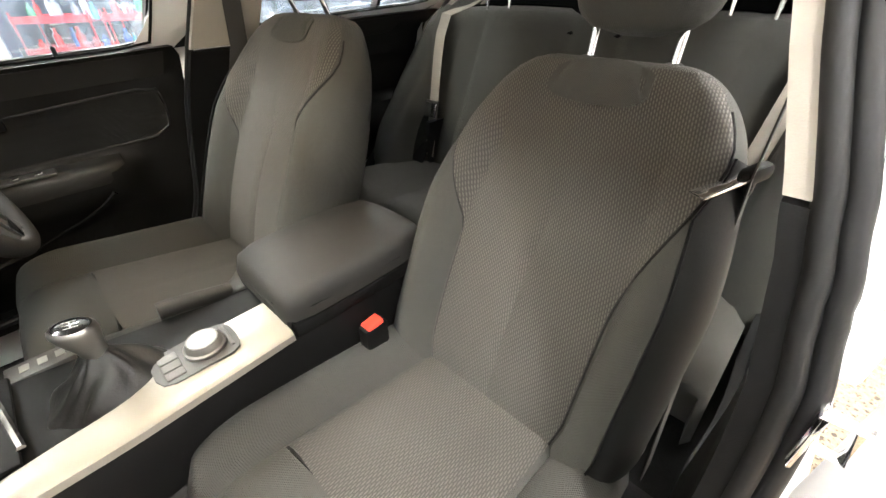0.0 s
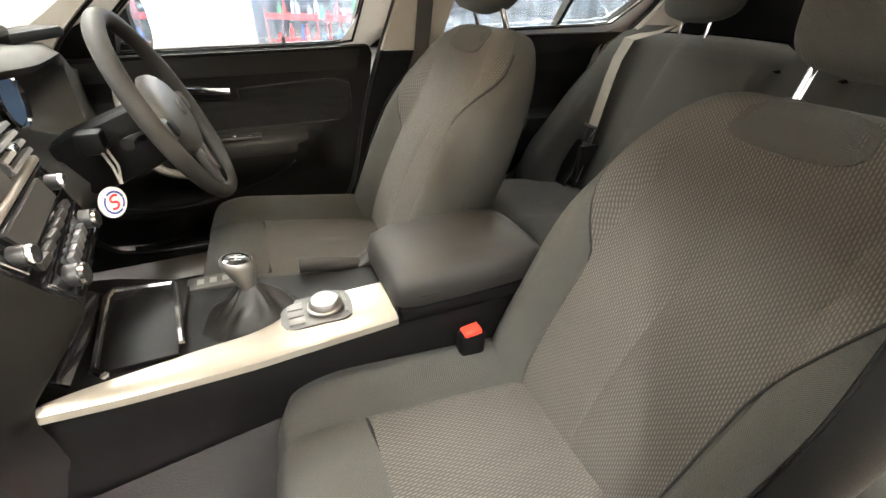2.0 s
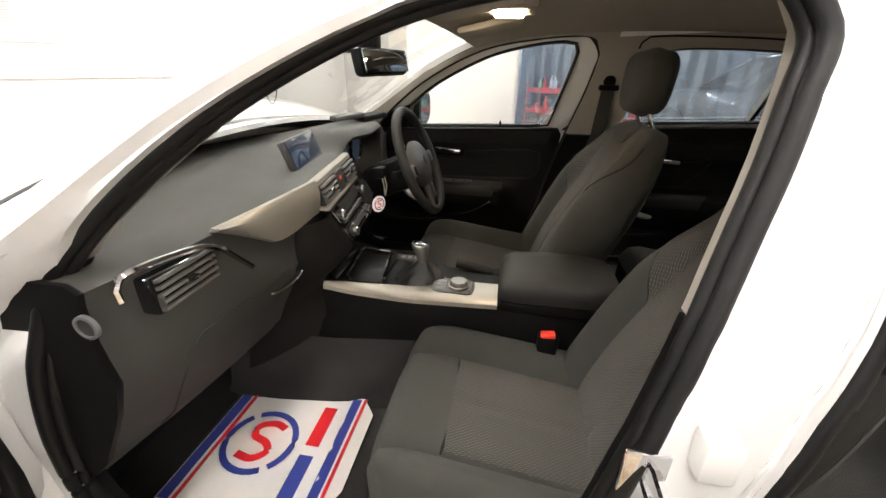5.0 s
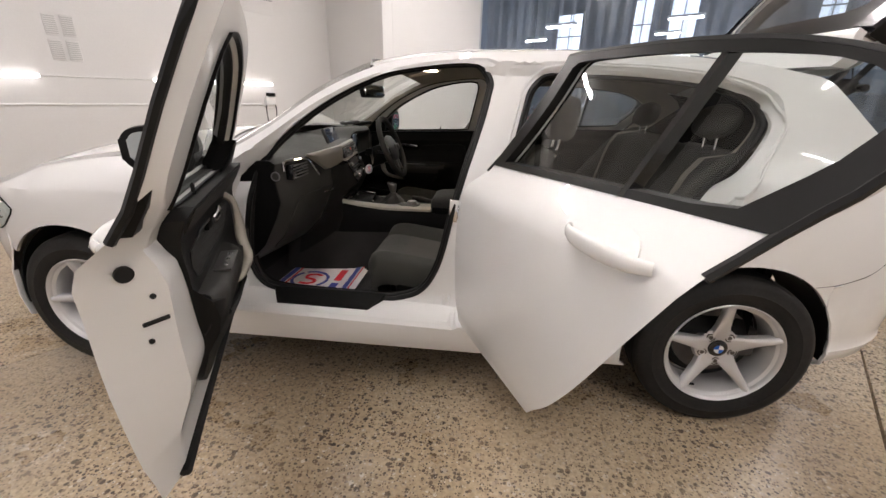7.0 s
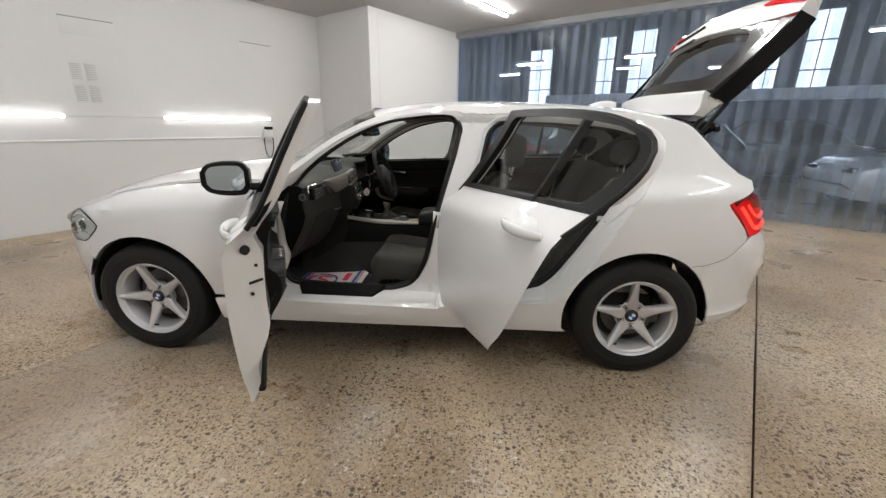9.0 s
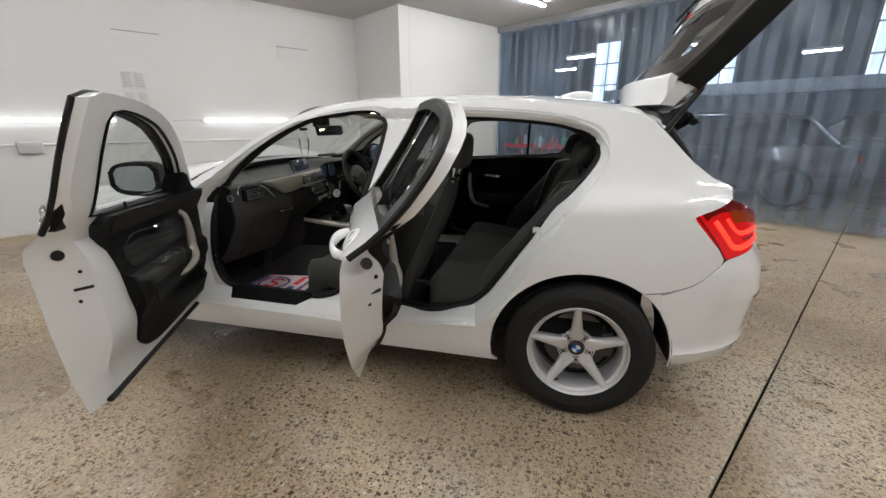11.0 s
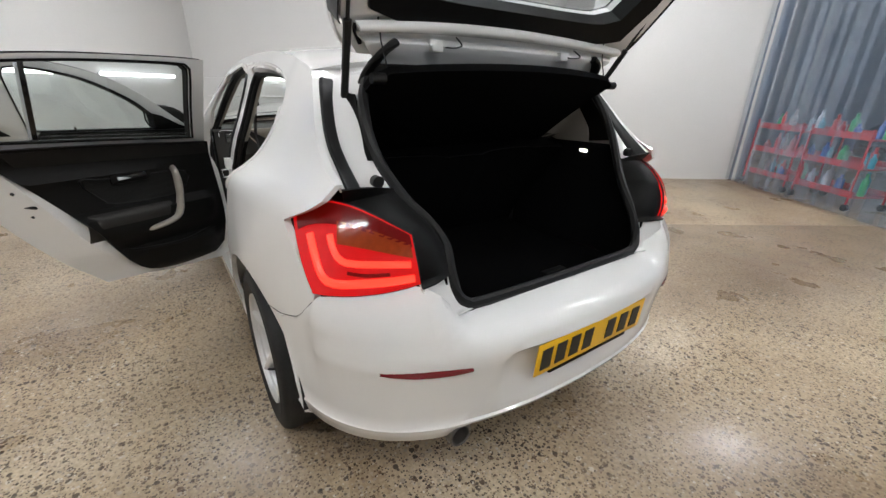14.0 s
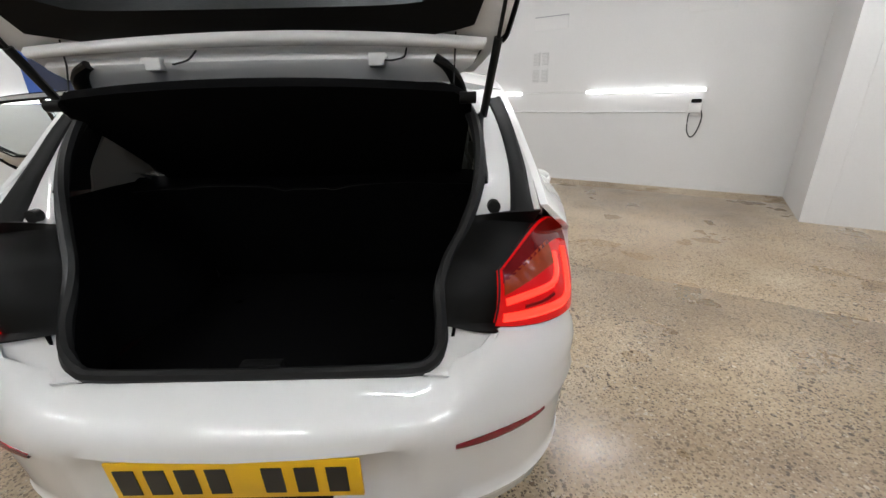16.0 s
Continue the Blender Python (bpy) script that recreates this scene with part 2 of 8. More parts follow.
MATCARPET = mat("grey_carpet", (0.017, 0.0155, 0.0143), rough=0.95, vary=0.4, vary_scale=9, bump=1.0, bump_scale=450, fine=0.35, fine_scale=350, sheen=0.2)
# Darker than real carpet: the boot's deep shade is put into this colour
BOOT = mat("shaded_boot_carpet", (0.0030, 0.0030, 0.0032), rough=0.95, spec=0.04, vary=0.3, vary_scale=10, bump=0.8, bump_scale=500, fine=0.3)
LINING = mat("pale_headlining", (0.30, 0.275, 0.238), rough=0.9, vary=0.05, vary_scale=8, bump=0.3, bump_scale=600)
LEATHER = mat("black_leather", (0.020, 0.0188, 0.0172), rough=0.62, spec=0.3, vary=0.15, vary_scale=10, bump=0.35, bump_scale=350, rough_vary=0.06)
BELT = mat("grey_webbing", (0.205, 0.187, 0.158), rough=0.75, vary=0.1, vary_scale=20, bump=0.6, bump_scale=700)
DARKBELT = mat("dark_webbing", (0.030, 0.0285, 0.0255), rough=0.75, vary=0.1, vary_scale=20, bump=0.6, bump_scale=700)
# A faint red glow is added to brighten these plastic buttons
REDPL = mat("glowing_red_plastic", (0.75, 0.05, 0.03), rough=0.35, vary=0.05, emit=(1, 0.05, 0.03), strength=0.05)
PANE = glass_mat("clear_pane", (0.86, 0.90, 0.88))
TINT = glass_mat("tinted_pane", (0.76, 0.80, 0.79))
MIRROR = mat("mirror_glass", (0.50, 0.55, 0.57), rough=0.02, metal=1.0, vary=0.01)


# ---- the room: u runs along the lit wall, v towards it; the car stands askew in it ----
ROOM = pose(0, 0, 0, 0, 0, 57.15 - 90)       # local x = v, local y = u


def room_bm(bm):
    return moved(bm, ROOM)


WALL = mat("white_wall", (0.62, 0.615, 0.606), rough=0.5, vary=0.04, vary_scale=1.2, bump=0.12, bump_scale=40, rough_vary=0.12, fine=0.015, fine_scale=60)
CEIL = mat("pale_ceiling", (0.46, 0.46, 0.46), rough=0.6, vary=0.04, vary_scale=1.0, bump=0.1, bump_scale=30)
GREYMETAL = mat("grey_metal", (0.30, 0.31, 0.32), rough=0.45, metal=0.3, vary=0.1, vary_scale=3)


def floor_mat():
    """Worn, polished concrete with pebbles showing."""
    m = bpy.data.materials.new("polished_concrete")
    m.use_nodes = True
    n, l = m.node_tree.nodes, m.node_tree.links
    p = n["Principled BSDF"]
    tc = n.new("ShaderNodeTexCoord")

    def noise_(scale, detail=4):
        t = n.new("ShaderNodeTexNoise")
        t.inputs["Scale"].default_value, t.inputs["Detail"].default_value = scale, detail
        l.new(tc.outputs["Object"], t.inputs["Vector"])
        return t

    def ramp(src, stops):
        r = n.new("ShaderNodeValToRGB")
        e = r.color_ramp.elements
        while len(e) < len(stops):
            e.new(0.5)
        for k, (pos, c) in zip(e, stops):
            k.position, k.color = pos, (*c, 1)
        l.new(src, r.inputs["Fac"])
        return r.outputs["Color"]

    def mix(a, b, f, kind="MIX"):
        x = n.new("ShaderNodeMix")
        x.data_type, x.blend_type = "RGBA", kind
        l.new(a, x.inputs["A"])
        l.new(b, x.inputs["B"])
        if isinstance(f, float):
            x.inputs["Factor"].default_value = f
        else:
            l.new(f, x.inputs["Factor"])
        return x.outputs["Result"]

    base = ramp(noise_(0.9, 6).outputs["Fac"], [(0.30, (0.292, 0.225, 0.154)), (0.5, (0.480, 0.392, 0.277)), (0.70, (0.605, 0.527, 0.405))])
    sand = ramp(noise_(60, 4).outputs["Fac"], [(0.3, (0.72, 0.68, 0.62)), (0.7, (1.15, 1.12, 1.08))])
    base = mix(base, sand, 1.0, "MULTIPLY")
    colours = [(0.0, (0.030, 0.022, 0.017)), (0.32, (0.055, 0.034, 0.022)), (0.55, (0.14, 0.085, 0.05)), (0.66, (0.50, 0.42, 0.32)), (0.82, (0.24, 0.19, 0.15)), (1.0, (0.68, 0.62, 0.52))]
    out = base
    for scale, edge, amount in ((36, 0.40, 0.34), (66, 0.42, 0.58), (115, 0.44, 0.62)):
        v = n.new("ShaderNodeTexVoronoi")
        v.inputs["Scale"].default_value = scale
        v.inputs["Randomness"].default_value = 1.0
        warp = n.new("ShaderNodeVectorMath")
        warp.operation = "ADD"
        wn = noise_(scale * 0.9, 2)
        sc = n.new("ShaderNodeVectorMath")
        sc.operation = "SCALE"
        sc.inputs["Scale"].default_value = 0.35 / scale
        l.new(wn.outputs["Color"], sc.inputs[0])
        l.new(tc.outputs["Object"], warp.inputs[0])
        l.new(sc.outputs[0], warp.inputs[1])
        l.new(warp.outputs[0], v.inputs["Vector"])
        sep = n.new("ShaderNodeSeparateColor")
        l.new(v.outputs["Color"], sep.inputs[0])
        stone = ramp(sep.outputs[0], colours)
        core = n.new("ShaderNodeMapRange")
        core.inputs["From Min"].default_value, core.inputs["From Max"].default_value = edge, edge * 0.84
        l.new(v.outputs["Distance"], core.inputs["Value"])
        some = n.new("ShaderNodeMath")
        some.operation = "GREATER_THAN"
        some.inputs[1].default_value = 1 - amount
        l.new(sep.outputs[1], some.inputs[0])
        both = n.new("ShaderNodeMath")
        both.operation = "MULTIPLY"
        l.new(core.outputs[0], both.inputs[0])
        l.new(some.outputs[0], both.inputs[1])
        worn = n.new("ShaderNodeMapRange")
        worn.inputs["From Min"].default_value, worn.inputs["From Max"].default_value = 0.36, 0.60
        worn.inputs["To Min"].default_value = 0.55
        l.new(noise_(1.6, 5).outputs["Fac"], worn.inputs["Value"])
        three = n.new("ShaderNodeMath")
        three.operation = "MULTIPLY"
        l.new(both.outputs[0], three.inputs[0])
        l.new(worn.outputs[0], three.inputs[1])
        out = mix(out, stone, three.outputs[0])
    stain = ramp(noise_(0.55, 3).outputs["Fac"], [(0.35, (0.70, 0.67, 0.64)), (0.6, (1.0, 1.0, 1.0))])
    out = mix(out, stain, 1.0, "MULTIPLY")
    l.new(out, p.inputs["Base Color"])
    r = n.new("ShaderNodeMapRange")
    r.inputs["From Min"].default_value, r.inputs["From Max"].default_value = 0.3, 0.7
    r.inputs["To Min"].default_value, r.inputs["To Max"].default_value = 0.22, 0.5
    l.new(noise_(2.2, 5).outputs["Fac"], r.inputs["Value"])
    l.new(r.outputs[0], p.inputs["Roughness"])
    p.inputs["Specular IOR Level"].default_value = 0.5
    b = n.new("ShaderNodeBump")
    b.inputs["Strength"].default_value, b.inputs["Distance"].default_value = 0.15, 0.002
    l.new(noise_(25, 4).outputs["Fac"], b.inputs["Height"])
    l.new(b.outputs["Normal"], p.inputs["Normal"])
    return m


FLOOR = floor_mat()
H = 3.03
joints = [-14.0, -7.32, -4.17, -1.02, 2.13, 5.28, 9.0]


def slab_bm(v0, v1, u0, u1):
    g = 0.0045
    rows = []
    n = 30
    top = []
    for k in range(n + 1):
        u = u0 + (u1 - u0) * k / n
        w0, w1 = random.uniform(-0.003, 0.003), random.uniform(-0.003, 0.003)
        top.append([(v0 + g + w0, u, -0.05), (v0 + g + w0, u, -0.004), (v0 + g + 0.006 + w0, u, 0), (v1 - g - 0.006 + w1, u, 0), (v1 - g + w1, u, -0.004), (v1 - g + w1, u, -0.05)])
    return grid(top)


ground = thing("floor", room_bm(box(-14, 9, -16, 6, -0.10, -0.03)), mat("dark_joint", (0.03, 0.027, 0.024), rough=0.9, vary=0.2), "dark sub-base under the concrete floor slabs", "floor", kind="structure")
for a, b in zip(joints, joints[1:]):
    bm = room_bm(slab_bm(a, b, -16, 6))
    bmesh.ops.recalc_face_normals(bm, faces=bm.faces)
    ob = part("floor_slab", bm, FLOOR, ground, "polished tan concrete slab with dark pebbles and stains")

# walls: the lit wall, its stepped bay, the side wall, and plain closing walls behind
SIDE_U, LIT_V, BAY_V, STEP_U, CURT_U = 4.05, 5.73, 4.42, -2.1, -4.50
thing("wall_north", room_bm(box(LIT_V, LIT_V + 0.2, STEP_U - 0.2, SIDE_U + 0.2, 0, H)), WALL, "white painted wall carrying bright light tubes", "wall", kind="structure")
thing("wall_bay", room_bm(join(box(BAY_V, LIT_V - 0.002, STEP_U - 0.2, STEP_U, 0, H), box(BAY_V, BAY_V + 0.2, CURT_U - 0.1, STEP_U - 0.202, 0, H))), WALL, "white painted wall stepping forward to the strip curtain", "wall", kind="structure")
thing("wall_west", room_bm(box(-6.5, LIT_V + 0.198, SIDE_U, SIDE_U + 0.2, 0, H)), WALL, "white painted side wall with a blue poster", "wall", kind="structure")
thing("wall_south", room_bm(box(-6.7, -6.502, CURT_U - 0.1, SIDE_U + 0.2, 0, H)), WALL, "plain white wall closing the bay", "wall", kind="structure")
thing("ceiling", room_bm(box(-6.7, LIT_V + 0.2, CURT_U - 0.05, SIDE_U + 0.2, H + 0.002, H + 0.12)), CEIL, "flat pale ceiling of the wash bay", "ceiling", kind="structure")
thing("ceiling_beam", room_bm(box(-6.5, BAY_V - 0.002, CURT_U - 0.16, CURT_U + 0.03, 2.93, H - 0.002)), GREYMETAL, "dark grey rail carrying the strip curtain", "beam", kind="structure")
thing("baseboard", room_bm(join(box(LIT_V - 0.012, LIT_V - 0.001, STEP_U + 0.001, SIDE_U - 0.02, 0.001, 0.05), box(-6.4, LIT_V - 0.014, SIDE_U - 0.012, SIDE_U - 0.001, 0.001, 0.05))), WALL, "low white skirting along the walls", "baseboard", kind="structure")

# light tubes
TUBE = mat("lit_tube", (0.9, 0.9, 0.9), rough=0.4, emit=(1.0, 0.97, 0.935), strength=LED)
WALLTUBE = mat("lit_wall_tube", (0.9, 0.9, 0.9), rough=0.4, emit=(1.0, 0.97, 0.94), strength=LED_WALL)
CASE = mat("white_case", (0.75, 0.75, 0.74), rough=0.4, vary=0.03)


def tube_light(v, u, z, length, wall):
    """A batten light: a white case with a glowing tube. wall: which way it faces: n, w or c (ceiling)."""
    e = empty("tube_light", "slim white batten light, switched on", "light", "batten lights")
    h = length / 2
    if wall == "n":
        case, glow = box(v - 0.028, v - 0.001, u - h, u + h, z - 0.016, z + 0.016, 0.004), box(v - 0.052, v - 0.0285, u - h + 0.01, u + h - 0.01, z - 0.021, z + 0.021, 0.009)
    elif wall == "w":
        case, glow = box(v - h, v + h, u - 0.028, u - 0.001, z - 0.016, z + 0.016, 0.004), box(v - h + 0.01, v + h - 0.01, u - 0.052, u - 0.0285, z - 0.021, z + 0.021, 0.009)
    else:
        case, glow = box(v - 0.03, v + 0.03, u - h, u + h, z - 0.03, z - 0.001, 0.004), box(v - 0.025, v + 0.025, u - h + 0.02, u + h - 0.02, z - 0.055, z - 0.0305, 0.01)
    part("case", room_bm(case), CASE, e)
    part("diffuser", room_bm(glow), TUBE if wall == "c" else WALLTUBE, e, "glowing white diffuser")


for u in (2.32, -0.25):
    tube_light(LIT_V, u, 1.33, 1.56, "n")
for v in (4.3, 2.3, 0.2):
    tube_light(v, SIDE_U, 1.33, 1.5, "w")
for v in (2.88, 0.2, -2.6):
    for u in (-3.0, -0.3, 2.4):
        tube_light(v, u, H, 1.5, "c")

# conduits, vents and boxes on the lit wall
TRUNK = mat("white_trunking", (0.72, 0.72, 0.71), rough=0.45, vary=0.04)
thing("conduit", room_bm(join(tube([(LIT_V - 0.016, 3.9, 1.05), (LIT_V - 0.016, -0.82, 1.05)], 0.012), tube([(LIT_V - 0.010, 1.53, 1.335), (LIT_V - 0.010, 0.54, 1.335)], 0.006), tube([(LIT_V - 0.010, 3.9, 1.335), (LIT_V - 0.010, 3.11, 1.335)], 0.006))), TRUNK, "thin white conduits running along the wall", "conduit")


def wall_slot(u, z, w):
    e = empty("vent_slot", "long flush white vent flap in the wall", "vent", "vent slots")
    part("frame", room_bm(box(LIT_V - 0.008, LIT_V - 0.001, u - w / 2, u + w / 2, z - 0.10, z + 0.09, 0.002)), WALL, e)
    # Grey strip paints the shadow line at the flap's top edge
    part("slot", room_bm(box(LIT_V - 0.012, LIT_V - 0.0085, u - w / 2 + 0.005, u + w / 2 - 0.005, z + 0.075, z + 0.088)), GREYMETAL, e, "grey strip drawn as the flap's shadow line")


wall_slot(1.14, 2.33, 0.52)
wall_slot(-0.92, 2.36, 0.52)


VENTGREY = mat("pale_grille", (0.44, 0.44, 0.43), rough=0.5, vary=0.05)


def louvre(u, z):
    e = empty("wall_vent", "white louvred ventilation grille", "vent", "wall vents")
    part("frame", room_bm(box(LIT_V - 0.01, LIT_V - 0.001, u - 0.055, u + 0.055, z - 0.10, z + 0.10, 0.003)), WALL, e)
    for k in range(9):
        zz = z - 0.08 + k * 0.02
        part("slat", room_bm(box(LIT_V - 0.017, LIT_V - 0.0105, u - 0.048, u + 0.048, zz - 0.004, zz + 0.004)), VENTGREY, e)


for u in (1.34, 1.20):
    for z in (1.83, 1.59):
        louvre(u, z)
junction = empty("junction_box", "grey plastic junction box on the wall", "box")
part("body", room_bm(box(LIT_V - 0.07, LIT_V - 0.001, 2.30, 2.52, 0.95, 1.09, 0.01)), mat("grey_box", (0.42, 0.43, 0.44), rough=0.5, vary=0.05), junction)
part("cover", room_bm(box(LIT_V - 0.075, LIT_V - 0.0705, 2.31, 2.51, 0.96, 1.08, 0.002)), mat("grey_cover", (0.48, 0.49, 0.50), rough=0.45, vary=0.05), junction)

# hanging charger on the wall
charger = empty("wall_charger", "small dark charger hung on the wall with a looped cable", "charger")
part("bracket", room_bm(box(LIT_V - 0.05, LIT_V - 0.001, -1.01, -0.87, 1.0, 1.12, 0.008)), TRUNK, charger, "white wall bracket")
part("body", room_bm(box(LIT_V - 0.10, LIT_V - 0.052, -1.01, -0.86, 1.04, 1.17, 0.012)), TRUNK, charger, "pale plastic body")
part("grip", room_bm(box(LIT_V - 0.13, LIT_V - 0.0555, -1.00, -0.88, 1.168, 1.215, 0.012)), BLACK, charger)
part("cable", room_bm(tube(spline([(LIT_V - 0.06, -1.0, 1.09), (LIT_V - 0.05, -1.03, 0.98), (LIT_V - 0.05, -1.0, 0.80), (LIT_V - 0.05, -0.94, 0.72), (LIT_V - 0.05, -0.885, 0.80), (LIT_V - 0.05, -0.87, 0.98), (LIT_V - 0.06, -0.89, 1.09)], 0.03), 0.008)), RUBBER, charger, "looped black cable")

# poster on the side wall: a dark saloon on blue, drawn flat
poster = empty("poster", "large blue poster showing a dark car, hung high on the wall", "poster")
BLUEP = mat("poster_blue", (0.030, 0.075, 0.27), rough=0.35, vary=0.45, vary_scale=1.5)
part("sheet", room_bm(box(0.30, 1.98, SIDE_U - 0.012, SIDE_U - 0.002, 1.30, 2.75)), BLUEP, poster, "glossy blue printed sheet")


def on_poster(loop):
    return room_bm(slab(loop, lambda a, b: (a, SIDE_U - 0.015, b), lambda a, b: (a, SIDE_U - 0.0125, b), spacing=0.2))


body_loop = spline([(0.42, 1.46), (1.0, 1.41), (1.50, 1.40), (1.68, 1.50), (1.76, 1.66), (1.70, 1.85), (1.60, 2.0), (1.30, 2.22), (0.9, 2.26), (0.6, 2.08), (0.40, 1.95)], 0.06, closed=True)
part("printed_car", on_poster(body_loop), mat("poster_navy", (0.010, 0.014, 0.036), rough=0.35, vary=0.4, vary_scale=4), poster, "printed dark car")
PRINT_TYRE, PRINT_RIM = mat("poster_tyre", (0.008, 0.008, 0.013), rough=0.4), mat("poster_rim", (0.11, 0.15, 0.25), rough=0.4)
WHEEL_V, WHEEL_Z = 1.13, 1.60
part("printed_wheel", room_bm(lathe([(0.0, 0), (0.185, 0), (0.185, 0.002)], (WHEEL_V, SIDE_U - 0.018, WHEEL_Z), "y", 32)), PRINT_TYRE, poster)
rim_ring = [(WHEEL_V + 0.15 * math.cos(math.pi * k / 16), SIDE_U - 0.0190, WHEEL_Z + 0.15 * math.sin(math.pi * k / 16)) for k in range(33)]
part("printed_rim", room_bm(tube(rim_ring, (0.002, 0.008), 4)), PRINT_RIM, poster)
for k in range(10):
    a = math.pi * (k + 0.25 * (-1) ** k) / 5
    part("printed_spoke", room_bm(tube([(WHEEL_V + 0.03 * math.cos(a), SIDE_U - 0.0195, WHEEL_Z + 0.03 * math.sin(a)), (WHEEL_V + 0.148 * math.cos(a), SIDE_U - 0.0195, WHEEL_Z + 0.148 * math.sin(a))], 0.007, 4)), PRINT_RIM, poster)
part("printed_lamp", room_bm(box(1.42, 1.60, SIDE_U - 0.0175, SIDE_U - 0.0155, 1.80, 1.90)), mat("poster_red", (0.10, 0.008, 0.02), rough=0.4), poster, "printed dark red tail lamp")
for z in (1.52, 1.68, 1.76):
    part("printed_highlight", room_bm(tube([(1.60, SIDE_U - 0.0165, z - 0.05), (1.66, SIDE_U - 0.0165, z - 0.03), (1.735, SIDE_U - 0.0165, z + 0.02)], 0.006, 4)), PRINT_RIM, poster)

# strip curtain
def pvc_mat():
    m = bpy.data.materials.new("clear_pvc")
    m.use_nodes = True
    n, l = m.node_tree.nodes, m.node_tree.links
    n.remove(n["Principled BSDF"])
    t, g, d = n.new("ShaderNodeBsdfTransparent"), n.new("ShaderNodeBsdfGlossy"), n.new("ShaderNodeBsdfTranslucent")
    m1, m2, fr = n.new("ShaderNodeMixShader"), n.new("ShaderNodeMixShader"), n.new("ShaderNodeFresnel")
    t.inputs[0].default_value = (0.89, 0.93, 0.99, 1)
    d.inputs[0].default_value = (0.55, 0.66, 0.82, 1)
    g.inputs["Roughness"].default_value = 0.16
    fr.inputs["IOR"].default_value = 1.20
    tc, no, mr = n.new("ShaderNodeTexCoord"), n.new("ShaderNodeTexNoise"), n.new("ShaderNodeMapRange")
    no.inputs["Scale"].default_value, no.inputs["Detail"].default_value = 3, 5
    l.new(tc.outputs["Object"], no.inputs["Vector"])
    mr.inputs["From Min"].default_value, mr.inputs["From Max"].default_value = 0.3, 0.7
    mr.inputs["To Min"].default_value, mr.inputs["To Max"].default_value = 0.11, 0.28
    no.inputs["Roughness"].default_value = 0.6
    df, m3 = n.new("ShaderNodeBsdfDiffuse"), n.new("ShaderNodeMixShader")
    df.inputs[0].default_value, m3.inputs[0].default_value = (0.60, 0.70, 0.82, 1), 0.5
    l.new(no.outputs["Fac"], mr.inputs["Value"])
    bu = n.new("ShaderNodeBump")
    bu.inputs["Strength"].default_value, bu.inputs["Distance"].default_value = 0.5, 0.01
    crinkle = n.new("ShaderNodeTexNoise")
    crinkle.inputs["Scale"].default_value, crinkle.inputs["Detail"].default_value = 8, 3
    l.new(tc.outputs["Object"], crinkle.inputs["Vector"])
    l.new(crinkle.outputs["Fac"], bu.inputs["Height"])
    l.new(bu.outputs["Normal"], g.inputs["Normal"])
    l.new(mr.outputs[0], m1.inputs[0])
    l.new(t.outputs[0], m1.inputs[1])
    l.new(d.outputs[0], m3.inputs[1])
    l.new(df.outputs[0], m3.inputs[2])
    l.new(m3.outputs[0], m1.inputs[2])
    l.new(fr.outputs[0], m2.inputs[0])
    l.new(m1.outputs[0], m2.inputs[1])
    l.new(g.outputs[0], m2.inputs[2])
    l.new(m2.outputs[0], n["Material Output"].inputs[0])
    return m


PVC = pvc_mat()
curtain = empty("strip_curtain", "clear bluish plastic strip curtain, hanging closed", "curtain")
k, v = 0, BAY_V - 0.02
while v > -6.2:
    w = 0.30
    gap = random.uniform(0.165, 0.235)
    bow = random.uniform(0.004, 0.012)
    off = 0.012 if k % 2 else -0.012
    lean = random.uniform(-0.025, 0.025)
    rows = []
    for j in range(7):
        z = 2.93 - j * (2.93 - random.uniform(0.02, 0.03)) / 6
        dd = (2.93 - z) / 2.9
        rows.append([(v - w * c / 6 + lean * dd, CURT_U + off + bow * math.sin(math.pi * c / 6) + 0.01 * math.sin(3 * dd + k), z) for c in range(7)])
    part("strip", room_bm(grid(rows)), PVC, curtain)
    v -= gap
    k += 1


# ---- the workshop behind the strip curtain ----
NAVY = mat("blue_grey_cladding", (0.10, 0.14, 0.21), rough=0.6, vary=0.25, vary_scale=0.8, bump=0.2, bump_scale=8)
thing("workshop_wall", room_bm(box(-10.2, 8.2, -13.6, -13.4, 0, 5.0)), NAVY, "dark blue clad far wall of the workshop", "wall", kind="structure")
thing("workshop_side", room_bm(box(8.0, 8.2, -13.4, CURT_U - 0.12, 0, 5.0)), NAVY, "dark blue clad side wall of the workshop", "wall", kind="structure")
thing("workshop_end", room_bm(box(-10.2, -10.0, -13.4, CURT_U - 0.12, 0, 5.0)), NAVY, "dark blue clad end wall of the workshop", "wall", kind="structure")
thing("workshop_bulkhead", room_bm(join(box(BAY_V + 0.002, 8.0, CURT_U - 0.3, CURT_U - 0.12, 0, 5.0), box(-10.0, BAY_V, CURT_U - 0.3, CURT_U - 0.165, H, 5.0), box(-10.0, -6.51, CURT_U - 0.3, CURT_U - 0.165, 0, H - 0.002))), NAVY, "dark wall above the strip curtain", "wall", kind="structure")
thing("workshop_roof", room_bm(box(-10.2, 8.2, -13.6, CURT_U - 0.12, 5.002, 5.1)), mat("dark_roof", (0.10, 0.11, 0.13), rough=0.7, vary=0.2), "dark workshop roof", "ceiling", kind="structure")
SKYPANE = mat("bright_window", (0.8, 0.85, 0.9), rough=0.3, emit=(0.80, 0.90, 1.0), strength=WINDOW)
FRAME = mat("window_frame", (0.25, 0.28, 0.32), rough=0.5, vary=0.1)


